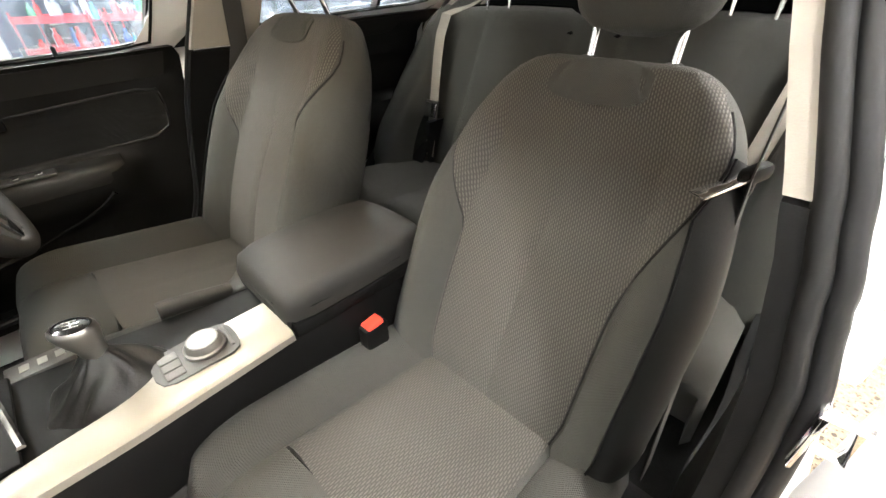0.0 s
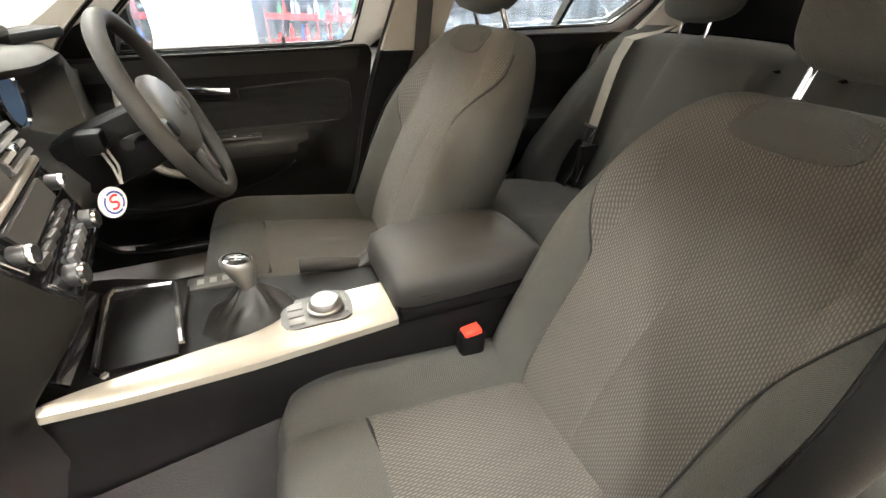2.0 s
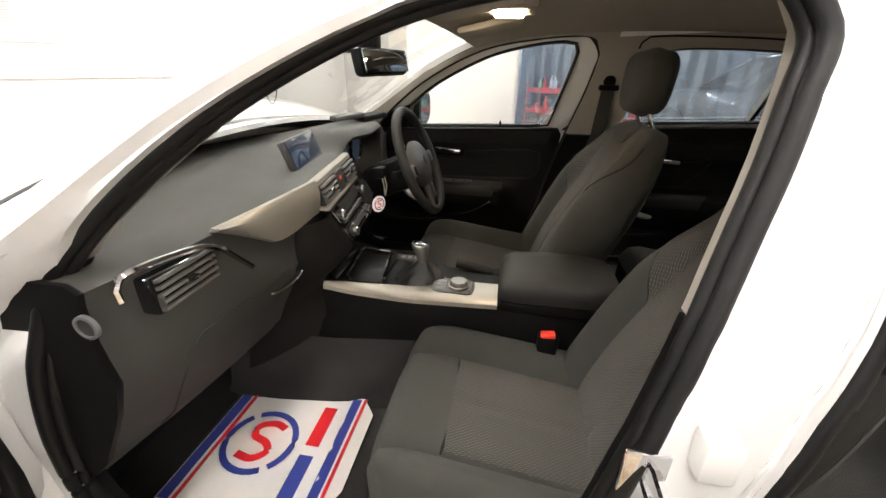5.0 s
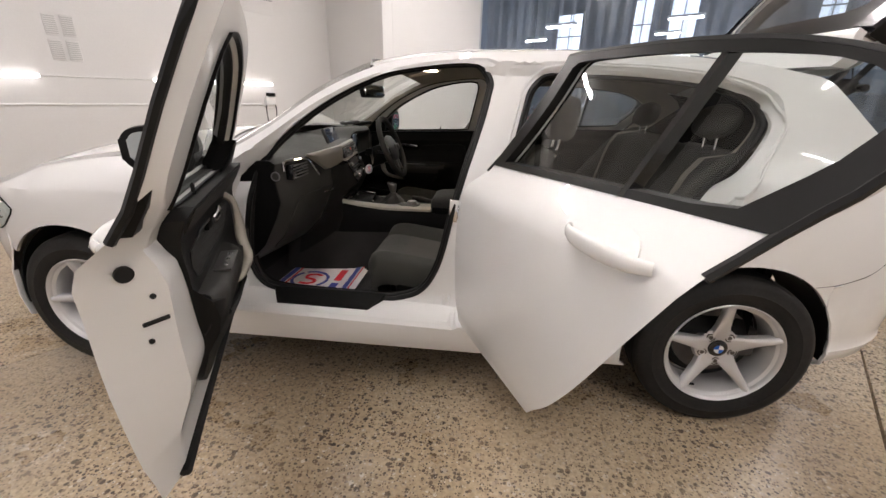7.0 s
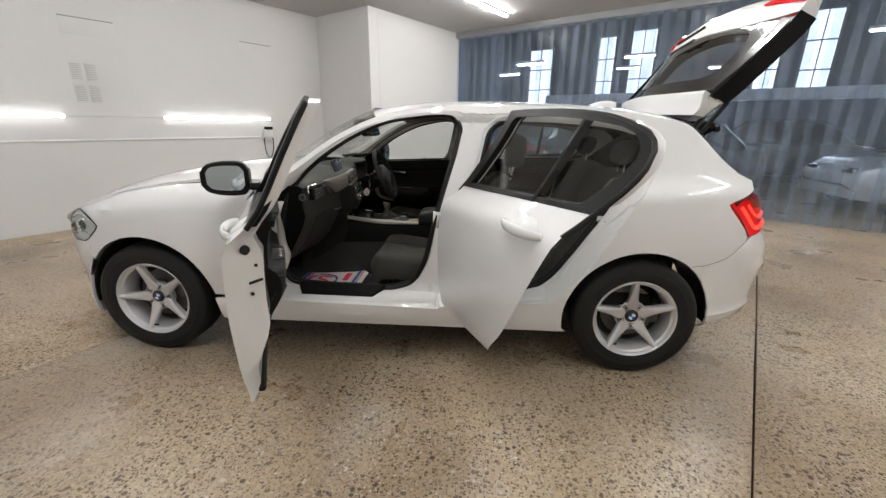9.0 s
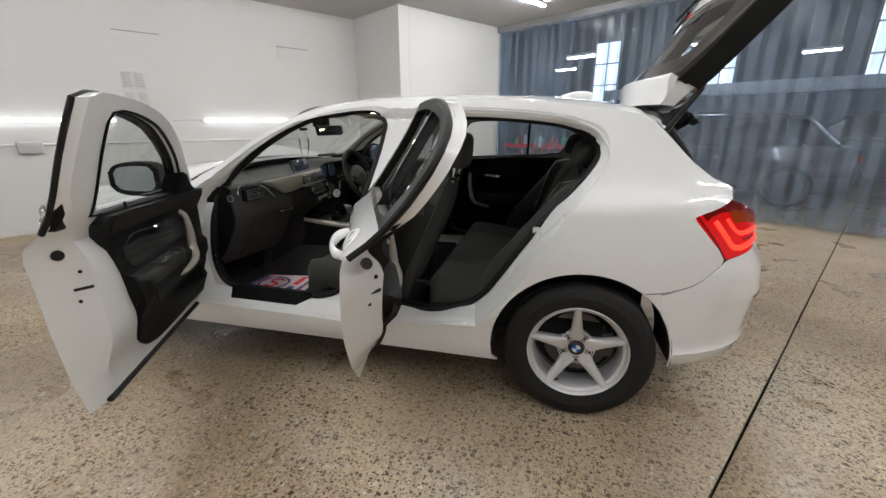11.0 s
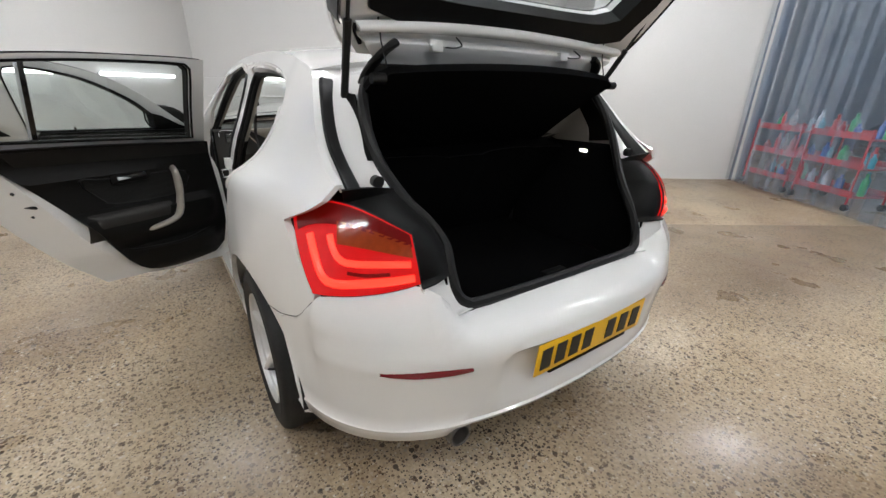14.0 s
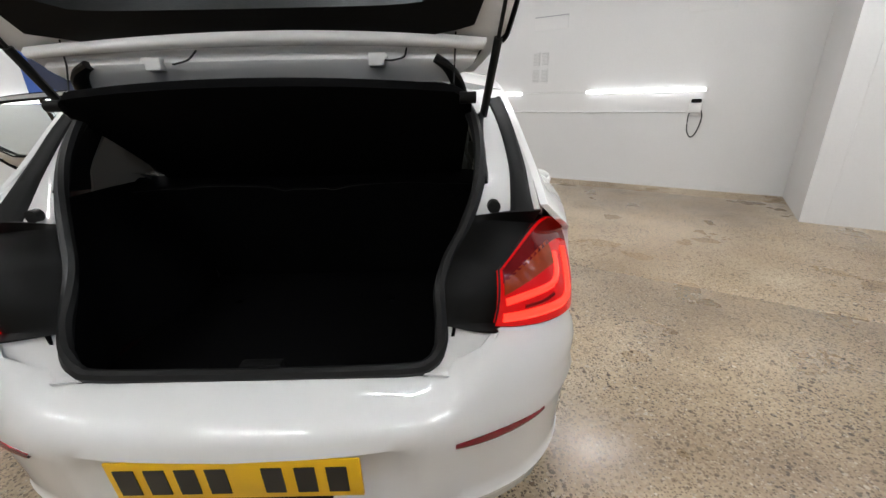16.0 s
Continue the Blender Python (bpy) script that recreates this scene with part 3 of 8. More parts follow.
def far_window(v, z0, w, h, u=-13.38):
    e = empty("workshop_window", "tall bright window with thin glazing bars", "window", "workshop windows")
    n = 3
    for k in range(n):
        part("pane", room_bm(box(v - w / 2, v + w / 2, u - 0.01, u + 0.01, z0 + h * k / n + 0.02, z0 + h * (k + 1) / n - 0.02)), SKYPANE, e, "bright daylit pane")
    part("frame", room_bm(join(box(v - w / 2 - 0.06, v - w / 2, u - 0.015, u + 0.05, z0 - 0.06, z0 + h + 0.06), box(v + w / 2, v + w / 2 + 0.06, u - 0.015, u + 0.05, z0 - 0.06, z0 + h + 0.06), box(v - 0.015, v + 0.015, u + 0.011, u + 0.03, z0, z0 + h))), FRAME, e)
    for k in range(n + 1):
        part("glazing_bar", room_bm(box(v - w / 2, v + w / 2, u + 0.011, u + 0.03, z0 + h * k / n - 0.02, z0 + h * k / n + 0.02)), FRAME, e)


for v, z0, w, h in ((4.1, 2.1, 0.55, 2.2), (2.9, 2.1, 0.75, 2.3), (-0.6, 2.2, 0.5, 2.2), (-1.7, 2.1, 0.65, 2.3), (-4.6, 2.2, 1.1, 2.2), (6.6, 1.9, 0.9, 2.2)):
    far_window(v, z0, w, h)
thing("white_beam", room_bm(box(-3.5, 4.2, -8.75, -8.55, 1.85, 2.08, 0.01)), mat("beam_paint", (0.5, 0.55, 0.62), rough=0.5, vary=0.1), "long pale beam spanning the workshop", "beam")
for v in (-3.4, 4.1):
    thing("beam_post", room_bm(box(v - 0.09, v + 0.09, -8.74, -8.56, 0.002, 1.848, 0.01)), mat("post_paint", (0.35, 0.42, 0.52), rough=0.5, vary=0.1), "pale post under the workshop beam", "post", "beam posts")
COLD = mat("lit_cold_tube", (0.9, 0.9, 0.9), rough=0.4, emit=(0.88, 0.95, 1.0), strength=45)
for v, u, z in ((1.6, -7.4, 2.75), (3.6, -6.2, 2.6), (0.2, -9.8, 2.7), (2.6, -10.5, 2.9), (-2.2, -7.0, 2.8), (-4.6, -9.0, 2.9), (5.4, -8.6, 2.7)):
    e = empty("workshop_light", "hanging workshop tube light, switched on", "light", "workshop lights")
    part("case", room_bm(box(v - 0.32, v + 0.32, u - 0.05, u + 0.05, z, z + 0.05, 0.01)), CASE, e)
    part("diffuser", room_bm(box(v - 0.30, v + 0.30, u - 0.03, u + 0.03, z - 0.03, z - 0.001, 0.01)), COLD, e, "glowing tube")
    for q in (-0.25, 0.25):
        part("hanger", room_bm(tube([(v + q, u, z + 0.051), (v + q, u, 5.0)], 0.006, 5)), GREYMETAL, e)
for v, u in ((-2.9, -6.6),):
    thing("lift_post", room_bm(join(box(v - 0.14, v + 0.14, u - 0.12, u + 0.12, 0.02, 2.6, 0.02), box(v - 0.3, v + 0.3, u - 0.25, u + 0.25, 0.002, 0.02))), mat("lift_blue", (0.03, 0.10, 0.36), rough=0.4, vary=0.15), "blue vehicle lift post", "lift post")


def far_car(v, u, turn, colour, label):
    """A parked car seen through the curtain: hull, cabin glass, wheels, lamps."""
    paint = mat("far_paint", colour, rough=0.25, coat=1.0, metal=0.2, vary=0.05)
    e = empty("parked_car", label, "car", "parked cars")
    hull, cabin = [], []
    for x, w, z0, z1 in ((-2.1, 0.55, 0.35, 0.75), (-2.0, 0.80, 0.24, 0.92), (-1.4, 0.87, 0.20, 0.96), (0, 0.88, 0.20, 0.95), (0.9, 0.87, 0.20, 0.94), (1.7, 0.84, 0.20, 0.82), (2.05, 0.70, 0.24, 0.66), (2.12, 0.45, 0.34, 0.55)):
        hull.append([(x, -w * 0.92, z0), (x, -w, z0 + 0.12), (x, -w, z1 - 0.14), (x, -w * 0.92, z1 - 0.02), (x, 0, z1 + 0.02), (x, w * 0.92, z1 - 0.02), (x, w, z1 - 0.14), (x, w, z0 + 0.12), (x, w * 0.92, z0)])
    hb = grid(hull, closed=True)
    bmesh.ops.holes_fill(hb, edges=[q for q in hb.edges if len(q.link_faces) == 1])
    for x, w, z in ((-1.75, 0.66, 0.95), (-1.35, 0.62, 1.32), (-0.9, 0.60, 1.44), (0.1, 0.60, 1.45), (0.45, 0.62, 1.36), (1.05, 0.70, 0.94)):
        cabin.append([(x, -0.80, 0.90), (x, -w, z - 0.05), (x, -w * 0.85, z), (x, 0, z + 0.015), (x, w * 0.85, z), (x, w, z - 0.05), (x, 0.80, 0.90)])
    cb = grid(cabin)
    at = ROOM @ pose(v, u, 0, 0, 0, turn)
    part("hull", moved(hb, at), paint, e)
    part("cabin", moved(cb, at), GLOSSBLACK, e, "dark cabin glass")
    part("roof_skin", moved(grid([[(x, y, z) for y in (-0.52, 0, 0.52)] for x, z in ((-1.3, 1.365), (-0.9, 1.462), (0.1, 1.472), (0.42, 1.395))], 0.01), at), paint, e)
    for x in (-1.3, 1.32):
        for s in (-1, 1):
            part("wheel", moved(lathe([(0.0, 0.09), (0.20, 0.10), (0.215, 0.085), (0.30, 0.09), (0.32, 0.05), (0.32, -0.08)], (0, 0, 0), "y", 28), at @ Matrix.Translation((x, 0.80 * s, 0.32)) @ (Matrix() if s > 0 else Matrix.Rotation(math.pi, 4, "Z"))), TYRE, e)
            part("rim_disc", moved(lathe([(0.0, 0.113), (0.19, 0.108), (0.20, 0.102)], (0, 0, 0), "y", 20), at @ Matrix.Translation((x, 0.80 * s, 0.32)) @ (Matrix() if s > 0 else Matrix.Rotation(math.pi, 4, "Z"))), BLACK, e)
    for s in (-1, 1):
        part("headlight", moved(box(1.95, 2.075, 0.42 * s - 0.14, 0.42 * s + 0.14, 0.60, 0.70, 0.03), at), CHROME, e)
        part("tail_light", moved(box(-2.06, -1.95, 0.60 * s - 0.12, 0.60 * s + 0.12, 0.70, 0.82, 0.02), at), mat("tail_red", (0.4, 0.01, 0.01), rough=0.2), e)


far_car(1.1, -6.9, 0, (0.025, 0.027, 0.032), "dark parked car in the workshop behind the curtain")
far_car(-3.7, -7.4, 25, (0.55, 0.56, 0.58), "silver parked car in the workshop behind the curtain")
far_car(4.6, -9.6, 80, (0.03, 0.035, 0.05), "dark parked car deep in the workshop")
far_car(-0.8, -10.6, 10, (0.10, 0.11, 0.12), "grey parked car deep in the workshop")


# red tool trolley with bottles, just behind the curtain
TROLLEY = mat("red_enamel", (0.55, 0.02, 0.03), rough=0.35, coat=0.3, vary=0.08)


def trolley(v, u, w):
    e = empty("tool_trolley", "red steel trolley loaded with bottles and rags", "trolley", "trolleys")
    for z in (0.16, 0.48, 0.80):
        part("shelf", room_bm(join(box(v - w, v + w, u - 0.22, u + 0.22, z, z + 0.012), box(v - w, v + w, u + 0.21, u + 0.222, z + 0.012, z + 0.075), box(v - w, v + w, u - 0.222, u - 0.21, z + 0.012, z + 0.075))), TROLLEY, e, "red enamelled tray")
    for q in (-1, 1):
        for s in (-1, 1):
            part("upright", room_bm(tube([(v + q * (w - 0.02), u + 0.225 * s, 0.08), (v + q * (w - 0.02), u + 0.225 * s, 0.92)], 0.012, 6)), TROLLEY, e)
            part("castor", room_bm(moved(lathe([(0.0, 0.02), (0.04, 0.018), (0.04, -0.018), (0, -0.02)], (v + q * (w - 0.02), u + 0.225 * s, 0.041), "y", 14), Matrix())), RUBBER, e)


BOTTLES = [mat("bottle_" + n, c, rough=0.3, coat=0.3, vary=0.05) for n, c in (("blue", (0.03, 0.15, 0.55)), ("white", (0.75, 0.77, 0.8)), ("green", (0.05, 0.4, 0.15)), ("teal", (0.05, 0.4, 0.5)), ("red", (0.6, 0.04, 0.04)), ("grey", (0.4, 0.42, 0.45)))]
for tv, tu, tw in ((3.95, -4.98, 0.40), (3.05, -4.98, 0.40)):
    trolley(tv, tu, tw)
    for z in (0.1725, 0.4925, 0.8125):
        q = tv - tw + 0.06
        while q < tv + tw - 0.06:
            r, h = random.uniform(0.028, 0.045), random.uniform(0.14, 0.26)
            b = thing("bottle", room_bm(lathe([(0, 0), (r, 0), (r, h * 0.68), (r * 0.45, h * 0.8), (r * 0.4, h * 0.93), (r * 0.5, h * 0.94), (r * 0.5, h), (0, h)], (q, tu + random.uniform(-0.12, 0.12), z), "z", 14)), random.choice(BOTTLES), "plastic cleaning bottle standing on a red trolley", "bottle", "bottles")
            q += 2 * r + random.uniform(0.01, 0.05)
vac = empty("floor_vacuum", "dark canister vacuum cleaner on the workshop floor", "vacuum")
part("tub", room_bm(lathe([(0, 0.0), (0.17, 0.002), (0.18, 0.28), (0.15, 0.36), (0.06, 0.40), (0, 0.40)], (2.1, -6.0, 0.0), "z", 24)), GREYPL, vac)
part("hose", room_bm(tube(spline([(2.1, -5.85, 0.30), (1.9, -5.6, 0.2), (1.6, -5.5, 0.03), (1.4, -5.8, 0.03)], 0.06), 0.022, 8)), RUBBER, vac)


# ---- the car: x ahead from the rear axle, y to its left, ground at 0 ----
car = empty("car", "white five-door hatchback with two doors and tailgate open", "car")
width_at = pchip([-0.86, -0.80, -0.70, -0.6, -0.5, -0.4, -0.3, -0.15, 0, 0.3, 1.3, 2.2, 2.6, 2.9, 3.06, 3.17, 3.28, 3.36],
                 [0.35, 0.52, 0.66, 0.722, 0.769, 0.794, 0.818, 0.846, 0.864, 0.872, 0.877, 0.872, 0.872, 0.85, 0.80, 0.72, 0.58, 0.35])
crease_at = pchip([-0.6, 0.2, 1.0, 2.0, 2.7, 3.2], [0.965, 0.945, 0.905, 0.88, 0.85, 0.78])
shoulder = pchip([0, 0.025, 0.06, 0.09, 0.12, 0.30, 0.55], [0, 0.014, 0.058, 0.088, 0.108, 0.198, 0.33])
low_in = pchip([0.15, 0.22, 0.30, 0.36, 0.45, 0.66], [0.085, 0.05, 0.030, 0.028, 0.012, 0.0])


def smooth01(a, b, v):
    t = min(1, max(0, (v - a) / (b - a)))
    return t * t * (3 - 2 * t)


def side_y(x, z):
    """Half the car's width at a place along it and a height."""
    c = crease_at(x)
    if z <= 0.66:
        d = low_in(z)
    elif z <= c:
        d = 0.016 * ((z - 0.66) / 0.28) ** 2
    else:
        e = z - c
        d = 0.016 * ((c - 0.66) / 0.28) ** 2 + shoulder(e) * (1 - 0.45 * min(1, max(0, -x / 0.4))) + max(0, -x) * 0.45 * e
    return width_at(x) - d


def skin(off=0.0):
    return lambda x, z: (x, side_y(x, z) - off, z)


def arc(cx, cz, r, a0, a1, n=18):
    return [(cx + r * math.cos(radians(a0 + (a1 - a0) * k / n)), cz + r * math.sin(radians(a0 + (a1 - a0) * k / n))) for k in range(n + 1)]


TOP = [(1.98, 0.985), (1.80, 1.085), (1.6, 1.222), (1.40, 1.316), (1.2, 1.360), (1.0, 1.376), (0.7, 1.382), (0.4, 1.376), (0.1, 1.353), (-0.1, 1.322), (-0.20, 1.297), (-0.265, 1.240), (-0.375, 1.125), (-0.50, 1.032), (-0.60, 0.968)]
top_z = pchip([p[0] for p in reversed(TOP)], [p[1] for p in reversed(TOP)])
FRONT_OPEN = spline([(1.893, 0.82), (1.835, 0.965), (1.72, 1.085), (1.56, 1.20), (1.36, 1.292), (1.16, 1.328), (1.03, 1.336), (0.97, 1.322), (0.948, 1.275), (0.968, 1.15), (1.01, 1.0), (1.064, 0.80), (1.104, 0.62), (1.14, 0.52), (1.195, 0.445), (1.29, 0.405), (1.5, 0.397), (1.82, 0.405), (1.91, 0.45), (1.938, 0.55), (1.922, 0.69)], 0.035, closed=True)
REAR_OPEN = spline([(0.79, 1.242), (0.752, 1.286), (0.66, 1.303), (0.40, 1.298), (0.13, 1.268), (0.0, 1.212), (-0.03, 1.155), (0.01, 1.075), (0.14, 0.922), (0.25, 0.775), (0.365, 0.60), (0.44, 0.50), (0.54, 0.435), (0.70, 0.408), (0.86, 0.42), (0.925, 0.475), (0.938, 0.60), (0.905, 0.80), (0.845, 1.0)], 0.035, closed=True)
FRONT_FOOT = spline([(2.02, 0.352), (2.035, 0.60), (2.025, 0.80), (1.975, 0.93)], 0.05)[:-1] + spline([(1.975, 0.93), (1.80, 1.052), (1.6, 1.192), (1.40, 1.288), (1.2, 1.336), (1.0, 1.354), (0.935, 1.352)], 0.04)[:-1] + spline([(0.915, 1.340), (0.935, 1.2), (0.975, 0.98), (1.015, 0.80), (1.03, 0.55), (1.04, 0.338)], 0.05)
REAR_FOOT = spline([(1.018, 0.352), (1.013, 0.55), (1.003, 0.80), (0.963, 0.98), (0.923, 1.2), (0.905, 1.338)], 0.05)[:-1] + spline([(0.905, 1.345), (0.7, 1.346), (0.4, 1.338), (0.15, 1.312), (0.0, 1.272), (-0.052, 1.225), (-0.06, 1.18), (-0.035, 1.11), (0.04, 1.01), (0.125, 0.86), (0.235, 0.665), (0.335, 0.52), (0.395, 0.455), (0.445, 0.398)], 0.045)
ARCH_R, ARCH_F = 0.378, 0.380
side_loop = ([(0.345, 0.225), (2.262, 0.215), (2.282, 0.345), (2.07, 0.36), (2.045, 0.45)] + spline([(2.05, 0.62), (2.042, 0.81), (1.995, 0.95)], 0.05)
             + [p for p in spline(TOP, 0.03) if p[0] > -0.475] + spline([(-0.518, 1.036), (-0.512, 0.998), (-0.465, 0.966), (-0.41, 0.943), (-0.378, 0.928), (-0.435, 0.86), (-0.514, 0.772)], 0.03)
             + spline([(-0.514, 0.772), (-0.485, 0.69), (-0.405, 0.60), (-0.306, 0.537)], 0.04)[1:-1] + arc(0, 0.315, ARCH_R, 144, -11, 24))
RECESS = pchip([0.28, 0.34, 0.38, 0.42, 0.5, 0.84, 0.905, 0.93, 0.965, 1.0, 1.1, 1.2, 1.3, 1.4], [0.01, 0.03, 0.09, 0.13, 0.14, 0.146, 0.155, 0.146, 0.113, 0.089, 0.071, 0.057, 0.038, 0.025])
STEPS = (0.012, 0.024, 0.037, 0.052)
INNER_FEET = [inset_loop(f, d) for f in (FRONT_FOOT, REAR_FOOT) for d in STEPS]
WIDER = [inset_loop(f, 0.009) for f in (FRONT_FOOT, REAR_FOOT)]


def from_line(loop):
    a = np.array(loop)
    b = np.roll(a, -1, axis=0)

    def far(x, z):
        p = np.array((x, z))
        t = np.clip(((p - a) * (b - a)).sum(1) / np.maximum(((b - a) ** 2).sum(1), 1e-9), 0, 1)
        return float(np.sqrt(((a + (b - a) * t[:, None] - p) ** 2).sum(1).min()))
    return far


FEET_FAR = [from_line(f) for f in (FRONT_FOOT, REAR_FOOT)]


pillar_x = pchip([0.338, 0.55, 0.80, 0.98, 1.2, 1.34], [1.029, 1.022, 1.009, 0.969, 0.929, 0.910])


def recess(x, z):
    """How far the body steps in behind the doors; the pillar between them is stepped in all across."""
    if abs(x - pillar_x(z)) < 0.07 and 0.36 < z < 1.338:
        t = min(1, max(0, (min(z - 0.345, 1.345 - z) - 0.012) / 0.04))
        return RECESS(z + 0.905 - crease_at(x)) * (0.25 + 0.75 * t * t * (3 - 2 * t))
    for loop, far in zip(WIDER, FEET_FAR):
        if inside((x, z), loop):
            t = min(1, max(0, (far(x, z) - 0.012) / 0.04))
            return RECESS(z + 0.905 - crease_at(x)) * (0.25 + 0.75 * t * t * (3 - 2 * t))
    return 0.0


def side_out(x, z):
    return (x, side_y(x, z) - recess(x, z), z)


def side_in(x, z):
    return (x, side_y(x, z) - recess(x, z) - 0.018, z)


def both_sides(name, make, material, parent, label="", sharp=38):
    a = part(name, make(), material, parent, label, sharp)
    b = part(name, mirrored(make()), material, parent, label, sharp)
    return a, b


both_sides("body_side", lambda: slab(side_loop, side_out, side_in, (FRONT_OPEN, REAR_OPEN), 0.034, (FRONT_FOOT, REAR_FOOT, *INNER_FEET)), PAINT, car, "glossy white body side with pillars and sill", 30)

# roof, front wings, bonnet, windscreen
roof_z = pchip([-0.45, -0.2, 0, 0.4, 0.8, 1.1, 1.30, 1.42, 1.6], [1.27, 1.355, 1.392, 1.418, 1.426, 1.420, 1.402, 1.380, 1.32])


def across(xe, ye, ze, xc, zc, n=24, p=2.4):
    out = []
    for k in range(n + 1):
        t = -1 + 2 * k / n
        t = math.copysign(1 - (1 - abs(t)) ** 1.5, t)
        f = 1 - abs(t) ** p
        out.append((xe + (xc - xe) * (1 - t * t), ye * t, ze + (zc - ze) * f))
    return out


def roof_rows(drop=0.0, inset=0.0, x0=-0.20, x1=1.40):
    rows = []
    for k in range(31):
        x = x0 + (x1 - x0) * k / 30
        ze = top_z(x)
        ye = side_y(x, ze) - inset
        f = max(0, (x - 1.1) / 0.3)
        b = max(0, (0.1 - x) / 0.2)
        rows.append(across(x, ye, ze - drop, x + 0.10 * f * f, roof_z(x + 0.06 * f) - drop))
    return rows


part("roof", grid([list(reversed(r)) for r in roof_rows()], 0.015), PAINT, car, "glossy white roof panel")
part("headlining", grid(roof_rows(0.045, 0.03, -0.19, 1.38), 0.01), LINING, car, "pale grey cloth headlining")
fin_rows = []
for t in [0, 0.1, 0.25, 0.45, 0.65, 0.85, 1.0]:
    hgt, wid = 0.05 * math.sin(math.pi * min(1, t * 0.62 + 0.02)) + 0.002, 0.024 * math.sin(math.pi * (0.12 + 0.80 * t))
    x = 0.16 - 0.19 * t
    fin_rows.append([(x, wid * math.cos(a), roof_z(x) - 0.004 + hgt * math.sin(a)) for a in [math.pi * k / 8 for k in range(9)]])
part("aerial_fin", grid(fin_rows), PAINT, car, "small white shark-fin aerial on the roof")

wing_loop = ([(2.058, 0.365)] + spline([(2.064, 0.62), (2.055, 0.81), (2.008, 0.955), (2.0, 0.985)], 0.05) + spline([(2.2, 0.985), (2.5, 0.957), (2.8, 0.905), (2.95, 0.862), (3.0, 0.835)], 0.05)
             + [(2.90, 0.765), (2.87, 0.745), (2.94, 0.68), (3.00, 0.60)] + arc(2.65, 0.315, ARCH_F, 38, 171.5, 22))
both_sides("front_wing", lambda: slab(wing_loop, skin(), skin(0.015), spacing=0.06), PAINT, car, "glossy white front wing")
bonnet_c = pchip([1.95, 2.4, 2.76, 3.02, 3.20, 3.30], [1.042, 1.02, 0.972, 0.905, 0.82, 0.74])
bonnet_e = pchip([1.95, 2.2, 2.48, 2.75, 2.93, 3.11, 3.25], [0.985, 0.988, 0.96, 0.908, 0.84, 0.77, 0.70])
rows = []
for k in range(24):
    x = 1.97 + (3.30 - 1.97) * k / 23
    f = max(0, (x - 2.6) / 0.7)
    rows.append(across(x, side_y(x, bonnet_e(x)) - 0.006, bonnet_e(x), x + 0.10 * f * f + 0.06 * max(0, (2.3 - x) / 0.33), bonnet_c(x), p=2.2))
part("bonnet", grid(rows, 0.015), PAINT, car, "glossy white bonnet")
both_sides("wiper", lambda: tube(spline([(2.02, 0.55, 1.0), (2.10, 0.3, 1.03), (2.14, 0.0, 1.045)] , 0.05), 0.012, 6), RUBBER, car)


def screen_row(t, off=0.0):
    x = 1.965 + (1.40 - 1.965) * t
    ze = top_z(x)
    ye = side_y(x, ze) - 0.012
    return [(p[0], p[1], p[2] - off) for p in across(x, ye, ze, x + 0.17 * (1 - t) + 0.10 * t, ze + 0.055 * (1 - t) + 0.062 * t, p=2.0)]


part("windscreen", grid([screen_row(k / 10) for k in range(11)]), PANE, car, "clear windscreen glass")
part("screen_frame", join(tube([Vector(p) + Vector((0, 0, 0.0)) for p in screen_row(0)], 0.012, 6), tube(screen_row(1), 0.008, 6)), RUBBER, car)
part("cowl", grid([[(p[0] + dx, p[1] * 0.97, p[2] - 0.015 - dx * 0.2) for p in screen_row(0)] for dx in (0.0, 0.06, 0.12)], 0.01), BLACK, car, "black plastic scuttle panel")

# bumpers
REAR_PLAN = spline([(-0.30, 0.832), (-0.40, 0.812), (-0.50, 0.785), (-0.60, 0.735), (-0.69, 0.655), (-0.755, 0.54), (-0.80, 0.40), (-0.828, 0.22), (-0.838, 0.0)], 0.035)
bump_rows = [(0.255, 0.08, 0.27, 0.10), (0.285, 0.035, 0.30, 0.055), (0.326, 0.026, 0.333, 0.026), (0.340, 0.0215, 0.347, 0.0215), (0.347, 0.0265, 0.354, 0.0275), (0.40, 0.022, 0.40, 0.022), (0.47, 0.016, 0.46, 0.016), (0.53, 0.008, 0.52, 0.010), (0.575, 0.0, 0.57, 0.0), (0.605, -0.007, 0.605, -0.006), (0.635, 0.0, 0.632, 0.0),
             (0.67, 0.006, 0.655, 0.014), (0.71, 0.010, 0.670, 0.045), (0.745, 0.014, 0.682, 0.095), (0.776, 0.020, 0.692, 0.152)]


def plan_full(plan):
    return plan + [(x, -y) for x, y in reversed(plan[:-1])]


